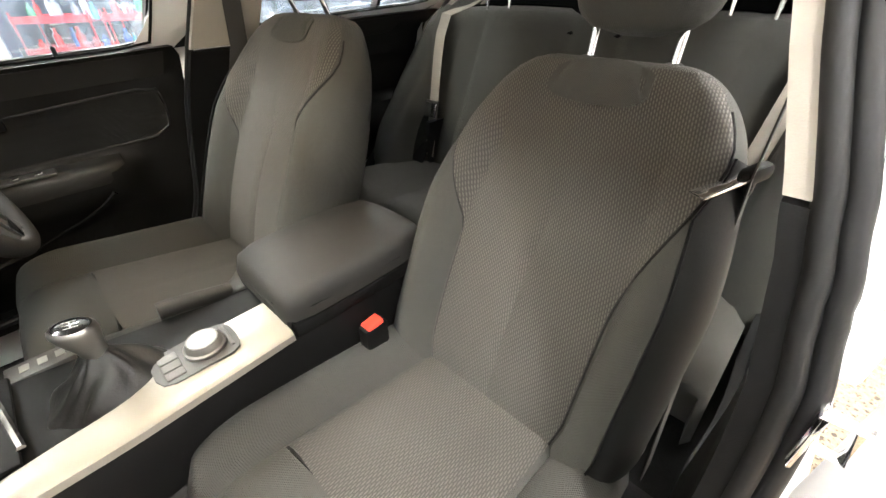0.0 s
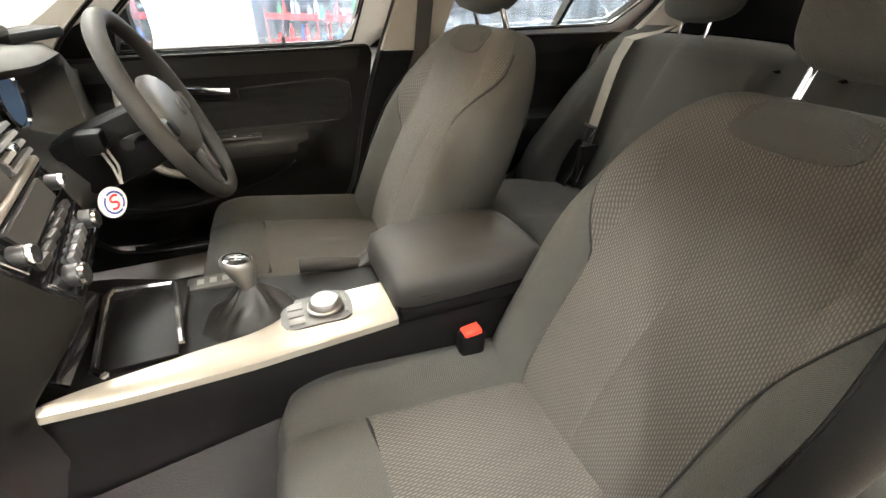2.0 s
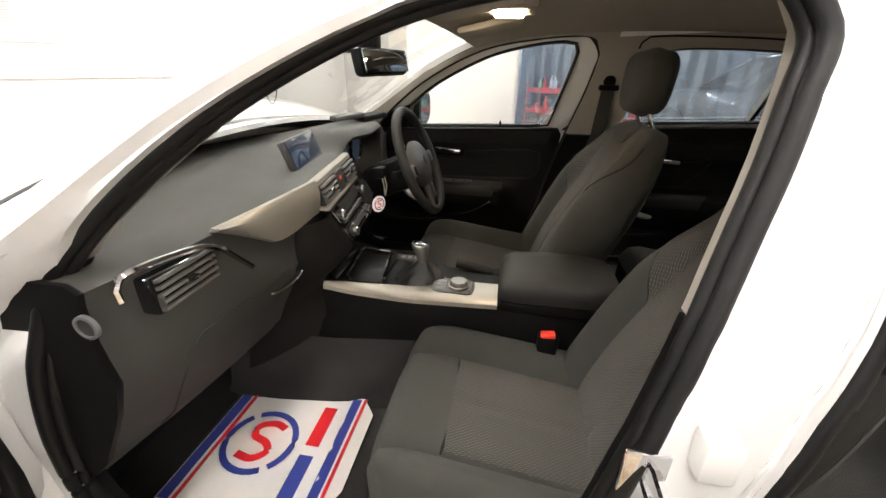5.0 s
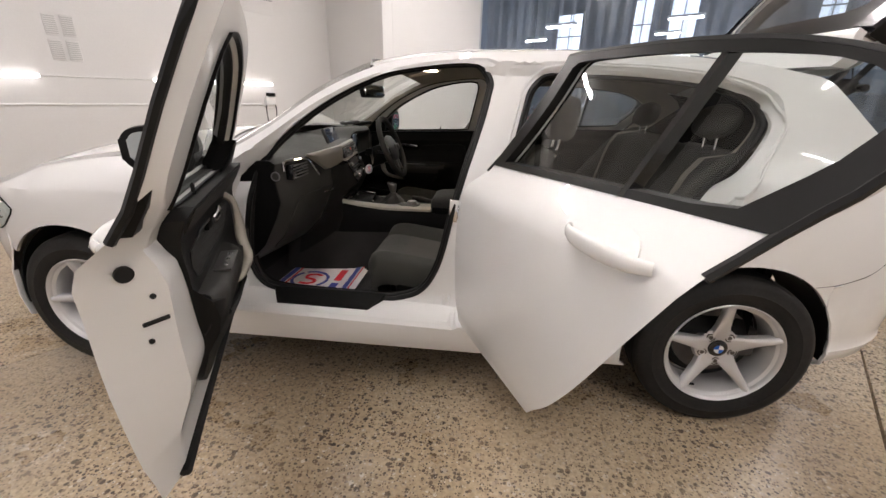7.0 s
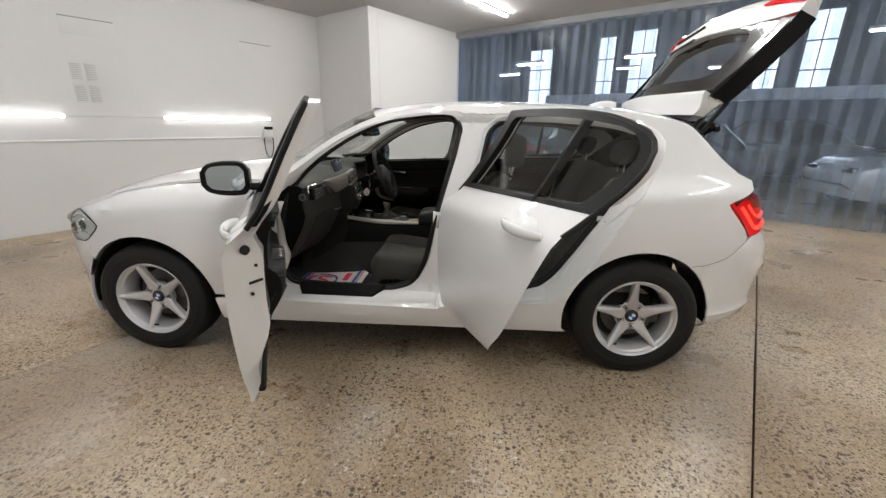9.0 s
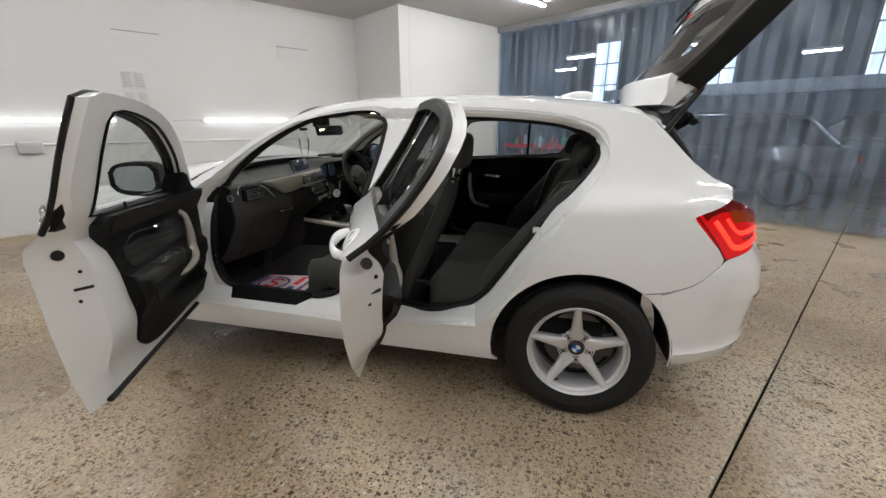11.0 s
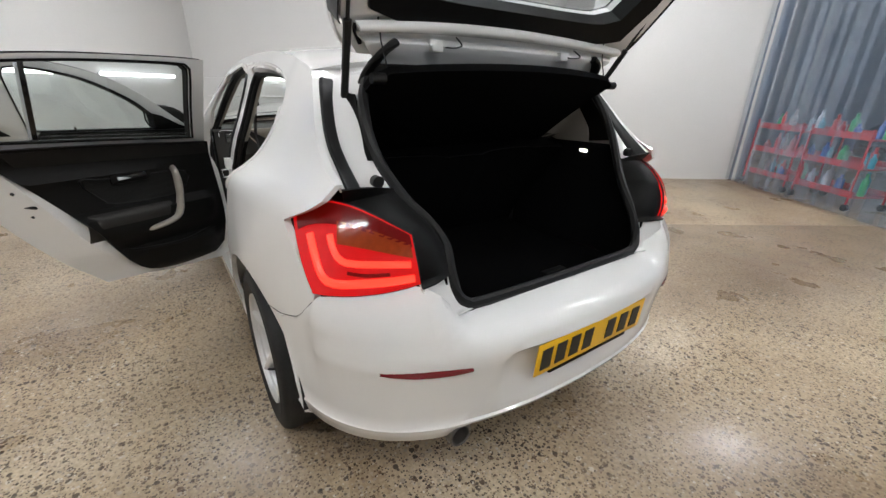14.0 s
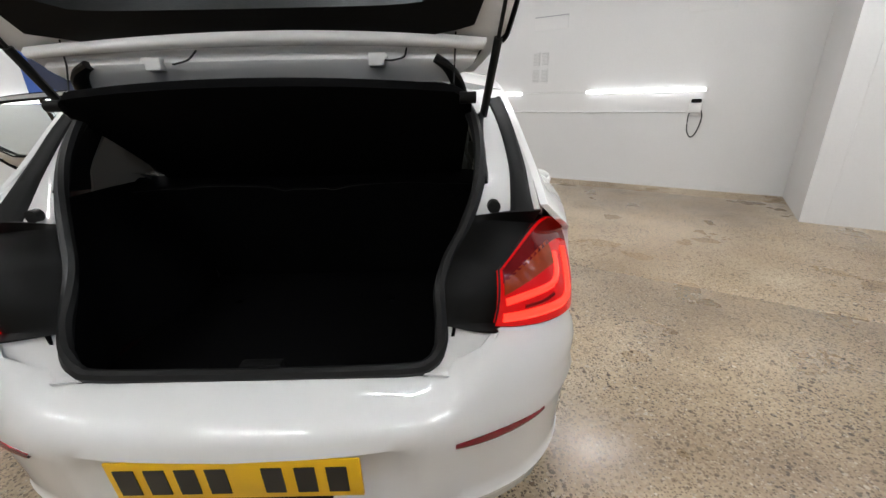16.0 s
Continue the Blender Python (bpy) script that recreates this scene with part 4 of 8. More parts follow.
def bumper_rows(plan, levels, sign, dish=True):
    full = plan_full(plan)
    rows = []
    for zf, of, zc, oc in levels:
        row = []
        for i, (x, y) in enumerate(full):
            a, b = full[max(i - 1, 0)], full[min(i + 1, len(full) - 1)]
            t = Vector((b[0] - a[0], b[1] - a[1])).normalized()
            n = Vector((t.y, -t.x)) if sign < 0 else Vector((-t.y, t.x))
            if n.x * sign < 0:
                n = -n
            f = min(1, max(0, (0.53 - abs(y)) / 0.11))
            f = f * f * (3 - 2 * f)
            z, o = zf + (zc - zf) * f, of + (oc - of) * f
            if f > 0.5:
                px, py = x - sign * o, y - n.y * o * 0.2
            else:
                px, py = x - n.x * o, y - n.y * o
            if dish and 0.38 < z < 0.61:
                g = min(1, max(0, (0.37 - abs(y)) / 0.05)) * min(1, max(0, (z - 0.40) / 0.05)) * min(1, max(0, (0.60 - z) / 0.03))
                px += 0.028 * g
            if z < 0.5:
                lift = min(1, max(0, (x + 0.40) / -0.3)) * 0.045
                z = z + lift * (0.5 - z) / 0.25
            wheel_x, rad = (0.0, ARCH_R) if sign < 0 else (2.66, ARCH_F)
            reach = math.sqrt(max(0.0, rad**2 - (z - 0.315) ** 2))
            px = min(px, wheel_x - reach) if sign < 0 else max(px, wheel_x + reach)
            row.append((px, py, z))
        rows.append(row)
    return rows


rb = bumper_rows(REAR_PLAN, bump_rows, -1)
# the upper corners rise smoothly to the lower edge of the lamps
LAMP_FOOT = [((-0.512 - 0.164 * a - 0.028 * 4 * a * (1 - a), 0.764 - 0.218 * a + 0.022 * 4 * a * (1 - a), 0.762 + 0.040 * a)) for a in [k / 40 for k in range(41)]]
for i in range(len(rb[0])):
    base = rb[10][i]
    sg = 1 if base[1] > 0 else -1
    q = min(LAMP_FOOT, key=lambda c: (c[0] - base[0])**2 + (c[1] - abs(base[1]))**2)
    far = math.hypot(q[0] - base[0], q[1] - abs(base[1]))
    w = min(1.0, max(0.0, (0.13 - far) / 0.06)) * min(1.0, max(0.0, (abs(base[1]) - 0.47) / 0.06))
    for k in range(11, len(rb)):
        t = (k - 10) / (len(rb) - 11)
        v = Vector(base).lerp(Vector((q[0], sg * q[1], q[2])), t) + Vector((-0.012, sg * 0.008, 0)) * math.sin(math.pi * t)
        rb[k][i] = tuple(Vector(rb[k][i]).lerp(v, w))
seam_z = pchip([-0.54, -0.47, -0.42, -0.36, -0.305, -0.235], [0.775, 0.703, 0.658, 0.635, 0.621, 0.615])
for row in rb:
    for i, (x, y, z) in enumerate(row):
        if x > -0.54:
            w = smooth01(-0.54, -0.46, x) * smooth01(0.42, 0.56, z)
            z = min(z, seam_z(x))
            row[i] = (x, y + (math.copysign(side_y(x, z) + 0.0015, y) - y) * w, z)
part("rear_bumper", grid(rb, 0.006), PAINT, car, "glossy white rear bumper", 50)
FRONT_PLAN = spline([(2.96, 0.842), (3.06, 0.80), (3.16, 0.73), (3.25, 0.62), (3.31, 0.45), (3.35, 0.22), (3.36, 0)], 0.06)
front_rows = bumper_rows(FRONT_PLAN, [(0.19, 0.10, 0.19, 0.10), (0.22, 0.03, 0.22, 0.03), (0.32, 0.02, 0.32, 0.0), (0.45, 0.01, 0.45, 0.01), (0.56, 0.0, 0.56, 0.0), (0.62, 0.004, 0.62, 0.0), (0.66, 0.012, 0.68, 0.03), (0.69, 0.02, 0.74, 0.06)], 1, False)
part("front_bumper", grid([list(reversed(r)) for r in front_rows], 0.006), PAINT, car, "glossy white front bumper")

# number plate, reflectors, exhaust
YELLOW = mat("yellow_plate", (0.85, 0.50, 0.01), rough=0.35, vary=0.04)
INK = mat("black_ink", (0.012, 0.012, 0.012), rough=0.4)
plate = part("number_plate", moved(box(-0.006, 0.0, -0.26, 0.26, -0.056, 0.056, 0.004), pose(-0.826, 0, 0.546, 0, -4, 0)), YELLOW, car, "yellow rear number plate with unreadable dark bars")
xs = (-0.222, -0.160, -0.098, -0.036, 0.078, 0.145, 0.210)
for y in xs:
    part("plate_bar", moved(box(-0.0085, -0.0065, -y - 0.021, -y + 0.021, -0.036, 0.036), pose(-0.826, 0, 0.546, 0, -4, 0)), INK, plate)
part("plate_holder", moved(box(-0.004, 0.02, -0.19, 0.19, -0.072, -0.057, 0.003), pose(-0.826, 0, 0.546, 0, -4, 0)), BLACK, car)
REFL = mat("red_reflector", (0.16, 0.005, 0.012), rough=0.15, coat=0.6, vary=0.15, vary_scale=60)


def on_bumper(y, z, out=0.0):
    full = plan_full(REAR_PLAN)
    k = min(range(len(full)), key=lambda i: abs(full[i][1] - y))
    x = float(np.interp(y, [q[1] for q in reversed(full)], [q[0] for q in reversed(full)]))
    return (x - out, y, z)


def reflector():
    rows = []
    for k in range(13):
        t = k / 12
        y = 0.455 + 0.215 * t
        z = 0.578 + 0.004 * t
        h = 0.010 * math.sin(math.pi * (0.12 + 0.80 * t)) + 0.002
        p = on_bumper(y, z)
        rows.append([(p[0] + 0.006, y + 0.002, z - h), (p[0] - 0.006, y, z - h * 0.8), (p[0] - 0.008, y, z), (p[0] - 0.006, y, z + h * 0.8), (p[0] + 0.006, y + 0.002, z + h)])
    return grid(rows)


both_sides("reflector", reflector, REFL, car, "slim dark red reflector strip")
part("exhaust_pipe", join(lathe([(0.030, 0.28), (0.030, 0.0), (0.034, -0.004), (0.038, 0.0), (0.038, 0.26)], (-0.75, 0.455, 0.318), "x", 24, caps=False)), mat("exhaust_steel", (0.13, 0.12, 0.11), rough=0.4, metal=0.8, vary=0.3, vary_scale=20), car, "round steel tailpipe")
for q in ((0.42, 2.22, 0.76), (-0.40, 0.418, 0.48), (2.222, 3.2, 0.48)):
    part("undertray", box(q[0], q[1], -q[2], q[2], 0.185, 0.235, 0.02), BLACK, car, "black underbody")

# wheel arch liners
def liner(cx, r):
    rows = []
    for a in range(-6, 189, 9):
        c, s = math.cos(radians(a)), math.sin(radians(a))
        rows.append([(cx + r * c, y, 0.315 + r * s) for y in (0.80, 0.70, 0.52)])
    return grid(rows, 0.008)


both_sides("arch_liner", lambda: join(liner(0, 0.374), box(-0.30, 0.30, 0.50, 0.52, 0.2, 0.66)), RUBBER, car)
both_sides("arch_liner", lambda: join(liner(2.65, 0.376), box(2.35, 2.95, 0.50, 0.52, 0.2, 0.66)), RUBBER, car)


# wheels
def wheel(cx, side, turn):
    """A tyre, a rim with five broad spokes, bolts, cap and brake disc; its outer face looks to +y before it is set in place."""
    tread = [(0.205, -0.085), (0.212, -0.095), (0.245, -0.103), (0.285, -0.102), (0.308, -0.094), (0.316, -0.080), (0.319, -0.035), (0.319, 0.035), (0.316, 0.080), (0.308, 0.094), (0.288, 0.1035), (0.265, 0.1035), (0.262, 0.1055), (0.258, 0.1035), (0.245, 0.103), (0.222, 0.098), (0.212, 0.090), (0.205, 0.085)]
    m = Matrix.Translation((cx, side * 0.742, 0.319)) @ (Matrix() if side > 0 else Matrix.Rotation(math.pi, 4, "Z")) @ Matrix.Rotation(turn, 4, "Y")
    w = part("wheel", lathe(tread, axis="y", sides=64, caps=False), TYRE, car, "alloy wheel with five broad silver spokes and a black tyre")
    w.matrix_local = m
    groove = [lathe([(0.3195, y - 0.004), (0.3150, y - 0.003), (0.3150, y + 0.003), (0.3195, y + 0.004)], axis="y", sides=64, caps=False) for y in (-0.05, -0.017, 0.017, 0.05)]
    part("tread_groove", join(*groove), RUBBER, w)
    part("rim", lathe([(0.196, -0.09), (0.19, -0.05), (0.180, 0.0), (0.182, 0.05), (0.190, 0.075), (0.205, 0.084), (0.2125, 0.092), (0.214, 0.097), (0.2115, 0.099), (0.206, 0.094), (0.202, 0.086), (0.200, 0.074), (0.199, 0.055)], axis="y", sides=64, caps=False), ALLOY, w, "bright silver rim lip")
    part("barrel", lathe([(0.199, 0.0555), (0.193, 0.02), (0.188, -0.03), (0.188, -0.06)], axis="y", sides=48, caps=False), BARREL, w, "inner rim barrel, greyed for the shade behind the spokes")
    for k in range(5):
        a = math.pi / 2 + 2 * math.pi * k / 5
        rows = []
        for r, half, y, dip in ((0.040, 0.036, 0.052, 0.0), (0.065, 0.031, 0.060, 0.002), (0.10, 0.0235, 0.068, -0.002), (0.14, 0.0195, 0.076, -0.005), (0.175, 0.0165, 0.083, -0.006), (0.204, 0.0125, 0.090, -0.004)):
            row = []
            for q, dy in ((-1.0, -0.03), (-0.98, -0.006), (-0.75, 0.0), (-0.30, -dip), (0.30, -dip), (0.75, 0.0), (0.98, -0.006), (1.0, -0.03)):
                t, yy = q * half, y + dy
                row.append((r * math.cos(a) - t * math.sin(a), yy, r * math.sin(a) + t * math.cos(a)))
            rows.append(row)
        part("spoke", grid(rows), ALLOY, w)
    part("hub", lathe([(0.084, 0.02), (0.082, 0.046), (0.072, 0.052), (0.045, 0.052), (0.036, 0.050)], axis="y", sides=40, caps=False), ALLOY, w)
    cap = [part("centre_cap", lathe([(0.034, 0.045), (0.034, 0.055), (0.030, 0.058), (0.0, 0.059)], axis="y", sides=32), GLOSSBLACK, w, "round black centre cap with blue and white quarters")]
    for k, mm in enumerate((CAPBLUE, CAPWHITE, CAPBLUE, CAPWHITE)):
        pts = [(0, 0)] + [(0.018 * math.cos(radians(90 * k + 9 * j)), 0.018 * math.sin(radians(90 * k + 9 * j))) for j in range(11)]
        part("cap_quarter", slab(pts, lambda a, b: (a, 0.0605, b), lambda a, b: (a, 0.0592, b), spacing=0.05), mm, w)
    for k in range(5):
        a = math.pi / 2 + math.pi / 5 + 2 * math.pi * k / 5
        part("wheel_bolt", lathe([(0.0175, 0.046), (0.0175, 0.0535), (0.0135, 0.0545), (0.013, 0.050), (0.009, 0.049), (0.0085, 0.054), (0.0, 0.055)], (0.058 * math.cos(a), 0, 0.058 * math.sin(a)), "y", 12), STEEL, w)
    part("valve", tube([(0.185 * math.cos(5.2), 0.06, 0.185 * math.sin(5.2)), (0.168 * math.cos(5.2), 0.085, 0.168 * math.sin(5.2))], 0.005, 6), RUBBER, w)
    part("brake_disc", join(lathe([(0.05, -0.03), (0.142, -0.03), (0.142, -0.008), (0.05, -0.006)], axis="y", sides=40), box(-0.16, -0.05, -0.05, 0.012, -0.06, 0.06, 0.012)), STEEL, w, "dull brake disc with caliper")
    part("dust_shield", lathe([(0.0, -0.05), (0.178, -0.05), (0.178, -0.045), (0.0, -0.045)], axis="y", sides=32), RUBBER, w)
    return w


CAPBLUE = mat("cap_blue", (0.02, 0.12, 0.5), rough=0.25, coat=0.5)
CAPWHITE = mat("cap_white", (0.75, 0.76, 0.78), rough=0.25, coat=0.5)
wheel(0.0, 1, radians(3)), wheel(2.66, 1, radians(18)), wheel(0.0, -1, radians(40)), wheel(2.66, -1, radians(10))


# rear lamps
REDLENS = mat("red_lens", (0.24, 0.003, 0.004), rough=0.18, spec=0.3, coat=0.25, vary=0.25, vary_scale=30, emit=(1.0, 0.004, 0.005), strength=0.42)
REDDARK = mat("dark_red_lens", (0.07, 0.002, 0.003), rough=0.12, spec=0.3, coat=0.3, vary=0.3, vary_scale=40, emit=(1, 0.01, 0.0), strength=0.05)
AMBER = mat("amber_lens", (0.14, 0.022, 0.004), rough=0.15, spec=0.3, coat=0.3, vary=0.5, vary_scale=60, emit=(1, 0.10, 0.01), strength=0.10)
GLOW = mat("lit_light_guide", (0.5, 0.02, 0.015), rough=0.3, emit=(1.0, 0.040, 0.016), strength=1.7)


def lamp_point(a, b, out=0.0):
    """A place on the left rear lamp: a from its outer to its inner end, b from top to bottom."""
    tl, bl, tr, br = (Vector(p) for p in ((-0.382, 0.757, 0.942), (-0.512, 0.764, 0.767), (-0.650, 0.556, 0.928), (-0.676, 0.546, 0.806)))
    p = (tl * (1 - a) + tr * a) * (1 - b) + (bl * (1 - a) + br * a) * b
    n = Vector((-0.55 - 0.35 * a, 0.83 - 0.45 * a, 0.18 - 0.2 * b)).normalized()
    hump = (1 - b) * math.sin(math.pi * max(0.0, min(1.0, a))**0.6)
    p.z += 0.046 * hump
    p.y -= 0.030 * hump
    return p + n * (0.036 * 4 * a * (1 - a) * (0.55 + 0.45 * b) + 0.012 * 4 * b * (1 - b) + 0.004 + out)


def lamp_patch(a0, a1, b0, b1, out, na=14, nb=10, thick=0.01):
    return grid([[lamp_point(a0 + (a1 - a0) * i / na, b0 + (b1 - b0) * j / nb, out) for i in range(na + 1)] for j in range(nb + 1)], thick)


def lamp_line(pts, r, out=-0.003):
    return tube([lamp_point(a, b, out) for a, b in spline(pts, 0.06)], r, 8)


for s in (1, -1):
    fl = (lambda b: b) if s > 0 else mirrored
    lamp = part("rear_lamp", fl(lamp_patch(0, 1, 0, 1, 0.0, thick=-0.03)), REDLENS, car, "lit red rear lamp with glowing L-shaped bars")
    part("lamp_housing", fl(lamp_patch(-0.02, 1.02, -0.03, 0.99, -0.045, thick=0.012)), BLACK, lamp)
    part("upper_band", fl(lamp_patch(0.02, 0.98, 0.02, 0.24, 0.0035, 14, 3, 0.002)), REDDARK, lamp, "dark red upper lens band")
    part("indicator", fl(lamp_patch(0.34, 0.97, 0.20, 0.44, 0.0035, 10, 3, 0.002)), AMBER, lamp, "amber indicator lens")
    part("light_bar", fl(lamp_line([(0.27, 0.36), (0.30, 0.52), (0.36, 0.62), (0.50, 0.64), (0.94, 0.58)], (0.010, 0.009))), GLOW, lamp, "glowing red bar")
    part("light_bar", fl(lamp_line([(0.10, 0.34), (0.13, 0.60), (0.17, 0.80), (0.28, 0.87), (0.6, 0.86), (0.95, 0.84)], (0.012, 0.011))), GLOW, lamp, "glowing red bar")
    part("lamp_divider", fl(lamp_line([(0.40, 0.745), (0.55, 0.765), (0.75, 0.745)], 0.005, -0.002)), REDDARK, lamp)
    part("lamp_gasket", fl(tube([lamp_point(a, b, -0.004) for a, b in [(t / 8, 0) for t in range(9)] + [(1, t / 6) for t in range(1, 7)] + [(1 - t / 8, 1) for t in range(1, 9)] + [(0, 1 - t / 6) for t in range(1, 7)]], 0.0035, 6)), RUBBER, lamp)

both_sides("bumper_seam", lambda: tube([(x, side_y(x, z) + 0.0008, z) for x, z in [(q, seam_z(q) + 0.0015) for q in [-0.50 + 0.265 * k / 14 for k in range(15)]]], 0.0011, 5), RUBBER, car)

# headlamps
LAMPBOWL = mat("lamp_reflector", (0.72, 0.73, 0.74), rough=0.30, metal=0.35, vary=0.3, vary_scale=45)
head_loop = spline([(2.875, 0.747), (2.915, 0.700), (2.979, 0.655), (3.080, 0.660), (3.102, 0.720), (3.059, 0.790), (2.979, 0.830), (2.915, 0.790)], 0.04, closed=True)
for s in (1, -1):
    fl = (lambda b: b) if s > 0 else mirrored
    h = part("headlamp", fl(slab(head_loop, skin(0.004), skin(0.03), spacing=0.03)), LAMPBOWL, car, "clear headlamp unit with bright reflectors")
    for x, z, r in ((2.965, 0.738, 0.040), (3.045, 0.722, 0.036)):
        at = Matrix.Translation((x, side_y(x, z) - 0.001, z))
        part("lamp_ring", fl(moved(lathe([(r, -0.012), (r, 0.0), (r - 0.006, 0.002), (r - 0.012, -0.008)], axis="y", sides=24, caps=False), at)), CHROME, h)
        part("projector", fl(moved(lathe([(r - 0.012, -0.008), (r - 0.022, -0.002), (0.0, 0.001)], axis="y", sides=20), at)), GLOSSBLACK, h, "dark projector lens")
    part("brow_strip", fl(tube([(x, side_y(x, z) + 0.001, z) for x, z in spline([(2.905, 0.770), (2.97, 0.806), (3.05, 0.775)], 0.02)], 0.005, 6)), CHROME, h)
    part("lamp_gasket", fl(tube([(x, side_y(x, z) + 0.001, z) for x, z in head_loop + head_loop[:2]], 0.003, 6, caps=False)), RUBBER, h)
    part("lens_cover", fl(slab(head_loop, skin(-0.005), spacing=0.03)), PANE, h, "clear polycarbonate cover")


# ---- openings: seals and inner pillar trim ----
def loop_tube(loop, off, r, sides=8):
    pts = [(x, side_y(x, z) - RECESS(z + 0.905 - crease_at(x)) - off, z) for x, z in loop]
    return tube(pts + pts[:2], r, sides, caps=False)


def smooth_loop(loop):
    return spline(loop[::2], 0.012, closed=True)


both_sides("door_seal", lambda: join(loop_tube(smooth_loop(inset_loop(FRONT_OPEN, -0.004)), 0.002, 0.011, 10), loop_tube(smooth_loop(inset_loop(FRONT_OPEN, 0.004)), 0.018, 0.010, 10)), RUBBER, car, "black rubber door seal")
both_sides("door_seal", lambda: join(loop_tube(smooth_loop(inset_loop(REAR_OPEN, -0.004)), 0.002, 0.010, 10), loop_tube(smooth_loop(inset_loop(REAR_OPEN, 0.004)), 0.018, 0.011, 10)), RUBBER, car, "black rubber door seal")
def ridge(loop):
    pts = [(x, z) for x, z in smooth_loop(inset_loop(loop, -0.030)) if z > 0.50]
    k = max(range(len(pts)), key=lambda i: (pts[i][0] - pts[i - 1][0]) ** 2 + (pts[i][1] - pts[i - 1][1]) ** 2)
    return tube([(x, side_y(x, z) - recess(x, z) + 0.001, z) for x, z in pts[k:] + pts[:k]], (0.0045, 0.007), 6)


both_sides("channel_ridge", lambda: ridge(REAR_OPEN), PAINT, car, "white ridge of the door channel")
FO, RO = inset_loop(FRONT_OPEN, 0.008), inset_loop(REAR_OPEN, 0.008)


def lining(loop, depth):
    return lambda: slab(loop, lambda x, z: (x, side_y(x, z) - RECESS(z + 0.905 - crease_at(x)) - 0.045 - depth, z), lambda x, z: (x, side_y(x, z) - RECESS(z + 0.905 - crease_at(x)) - 0.022, z), (FO, RO), 0.03)


upper_line = [(1.93, 0.975), (1.78, 1.07), (1.58, 1.205), (1.38, 1.298), (1.18, 1.342), (0.9, 1.358), (0.4, 1.352), (0.1, 1.328), (-0.12, 1.26), (-0.16, 0.98), (0.3, 0.99), (0.6, 0.99)]
both_sides("pillar_trim", lining(upper_line, 0.0), LINING, car, "pale grey pillar trim")
both_sides("lower_trim", lining([(1.985, 0.38), (1.96, 0.97), (0.6, 0.985), (-0.16, 0.975), (-0.10, 0.38)], 0.0), BLACK, car, "black lower pillar trim")
both_sides("sill_trim", lambda: slab([(1.84, 0.0), (1.34, 0.0), (1.40, 1.0), (1.80, 1.0)], lambda x, t: (x, 0.735 + 0.066 * t, 0.420 - 0.040 * t), lambda x, t: (x, 0.735 + 0.066 * t, 0.398 - 0.043 * t), spacing=0.3), BLACK, car, "black sill step plate")


def striker(x, z):
    y = side_y(x, z) - RECESS(z + 0.905 - crease_at(x))
    return join(box(x - 0.025, x + 0.025, y - 0.002, y + 0.006, z - 0.045, z + 0.045, 0.003), tube([(x - 0.012, y, z + 0.02), (x - 0.012, y + 0.035, z + 0.02), (x - 0.012, y + 0.035, z - 0.02), (x - 0.012, y, z - 0.02)], 0.006, 6))


part("striker", striker(1.050, 0.80), CHROME, car, "steel door striker loop")
part("striker", striker(0.20, 0.80), CHROME, car, "steel door striker loop")
for hx, hz in ((0.985, 0.52), (0.985, 0.86), (1.965, 0.52), (1.965, 0.84)):
    def hinge_leaf():
        y = side_y(hx, hz) - (RECESS(hz + 0.905 - crease_at(hx)) if hx < 1.5 else 0.05)
        return box(hx - 0.018, hx + 0.022, y - 0.004, y + 0.030, hz - 0.028, hz + 0.028, 0.006)
    both_sides("hinge", hinge_leaf, PAINT_IN, car, "white painted door hinge")



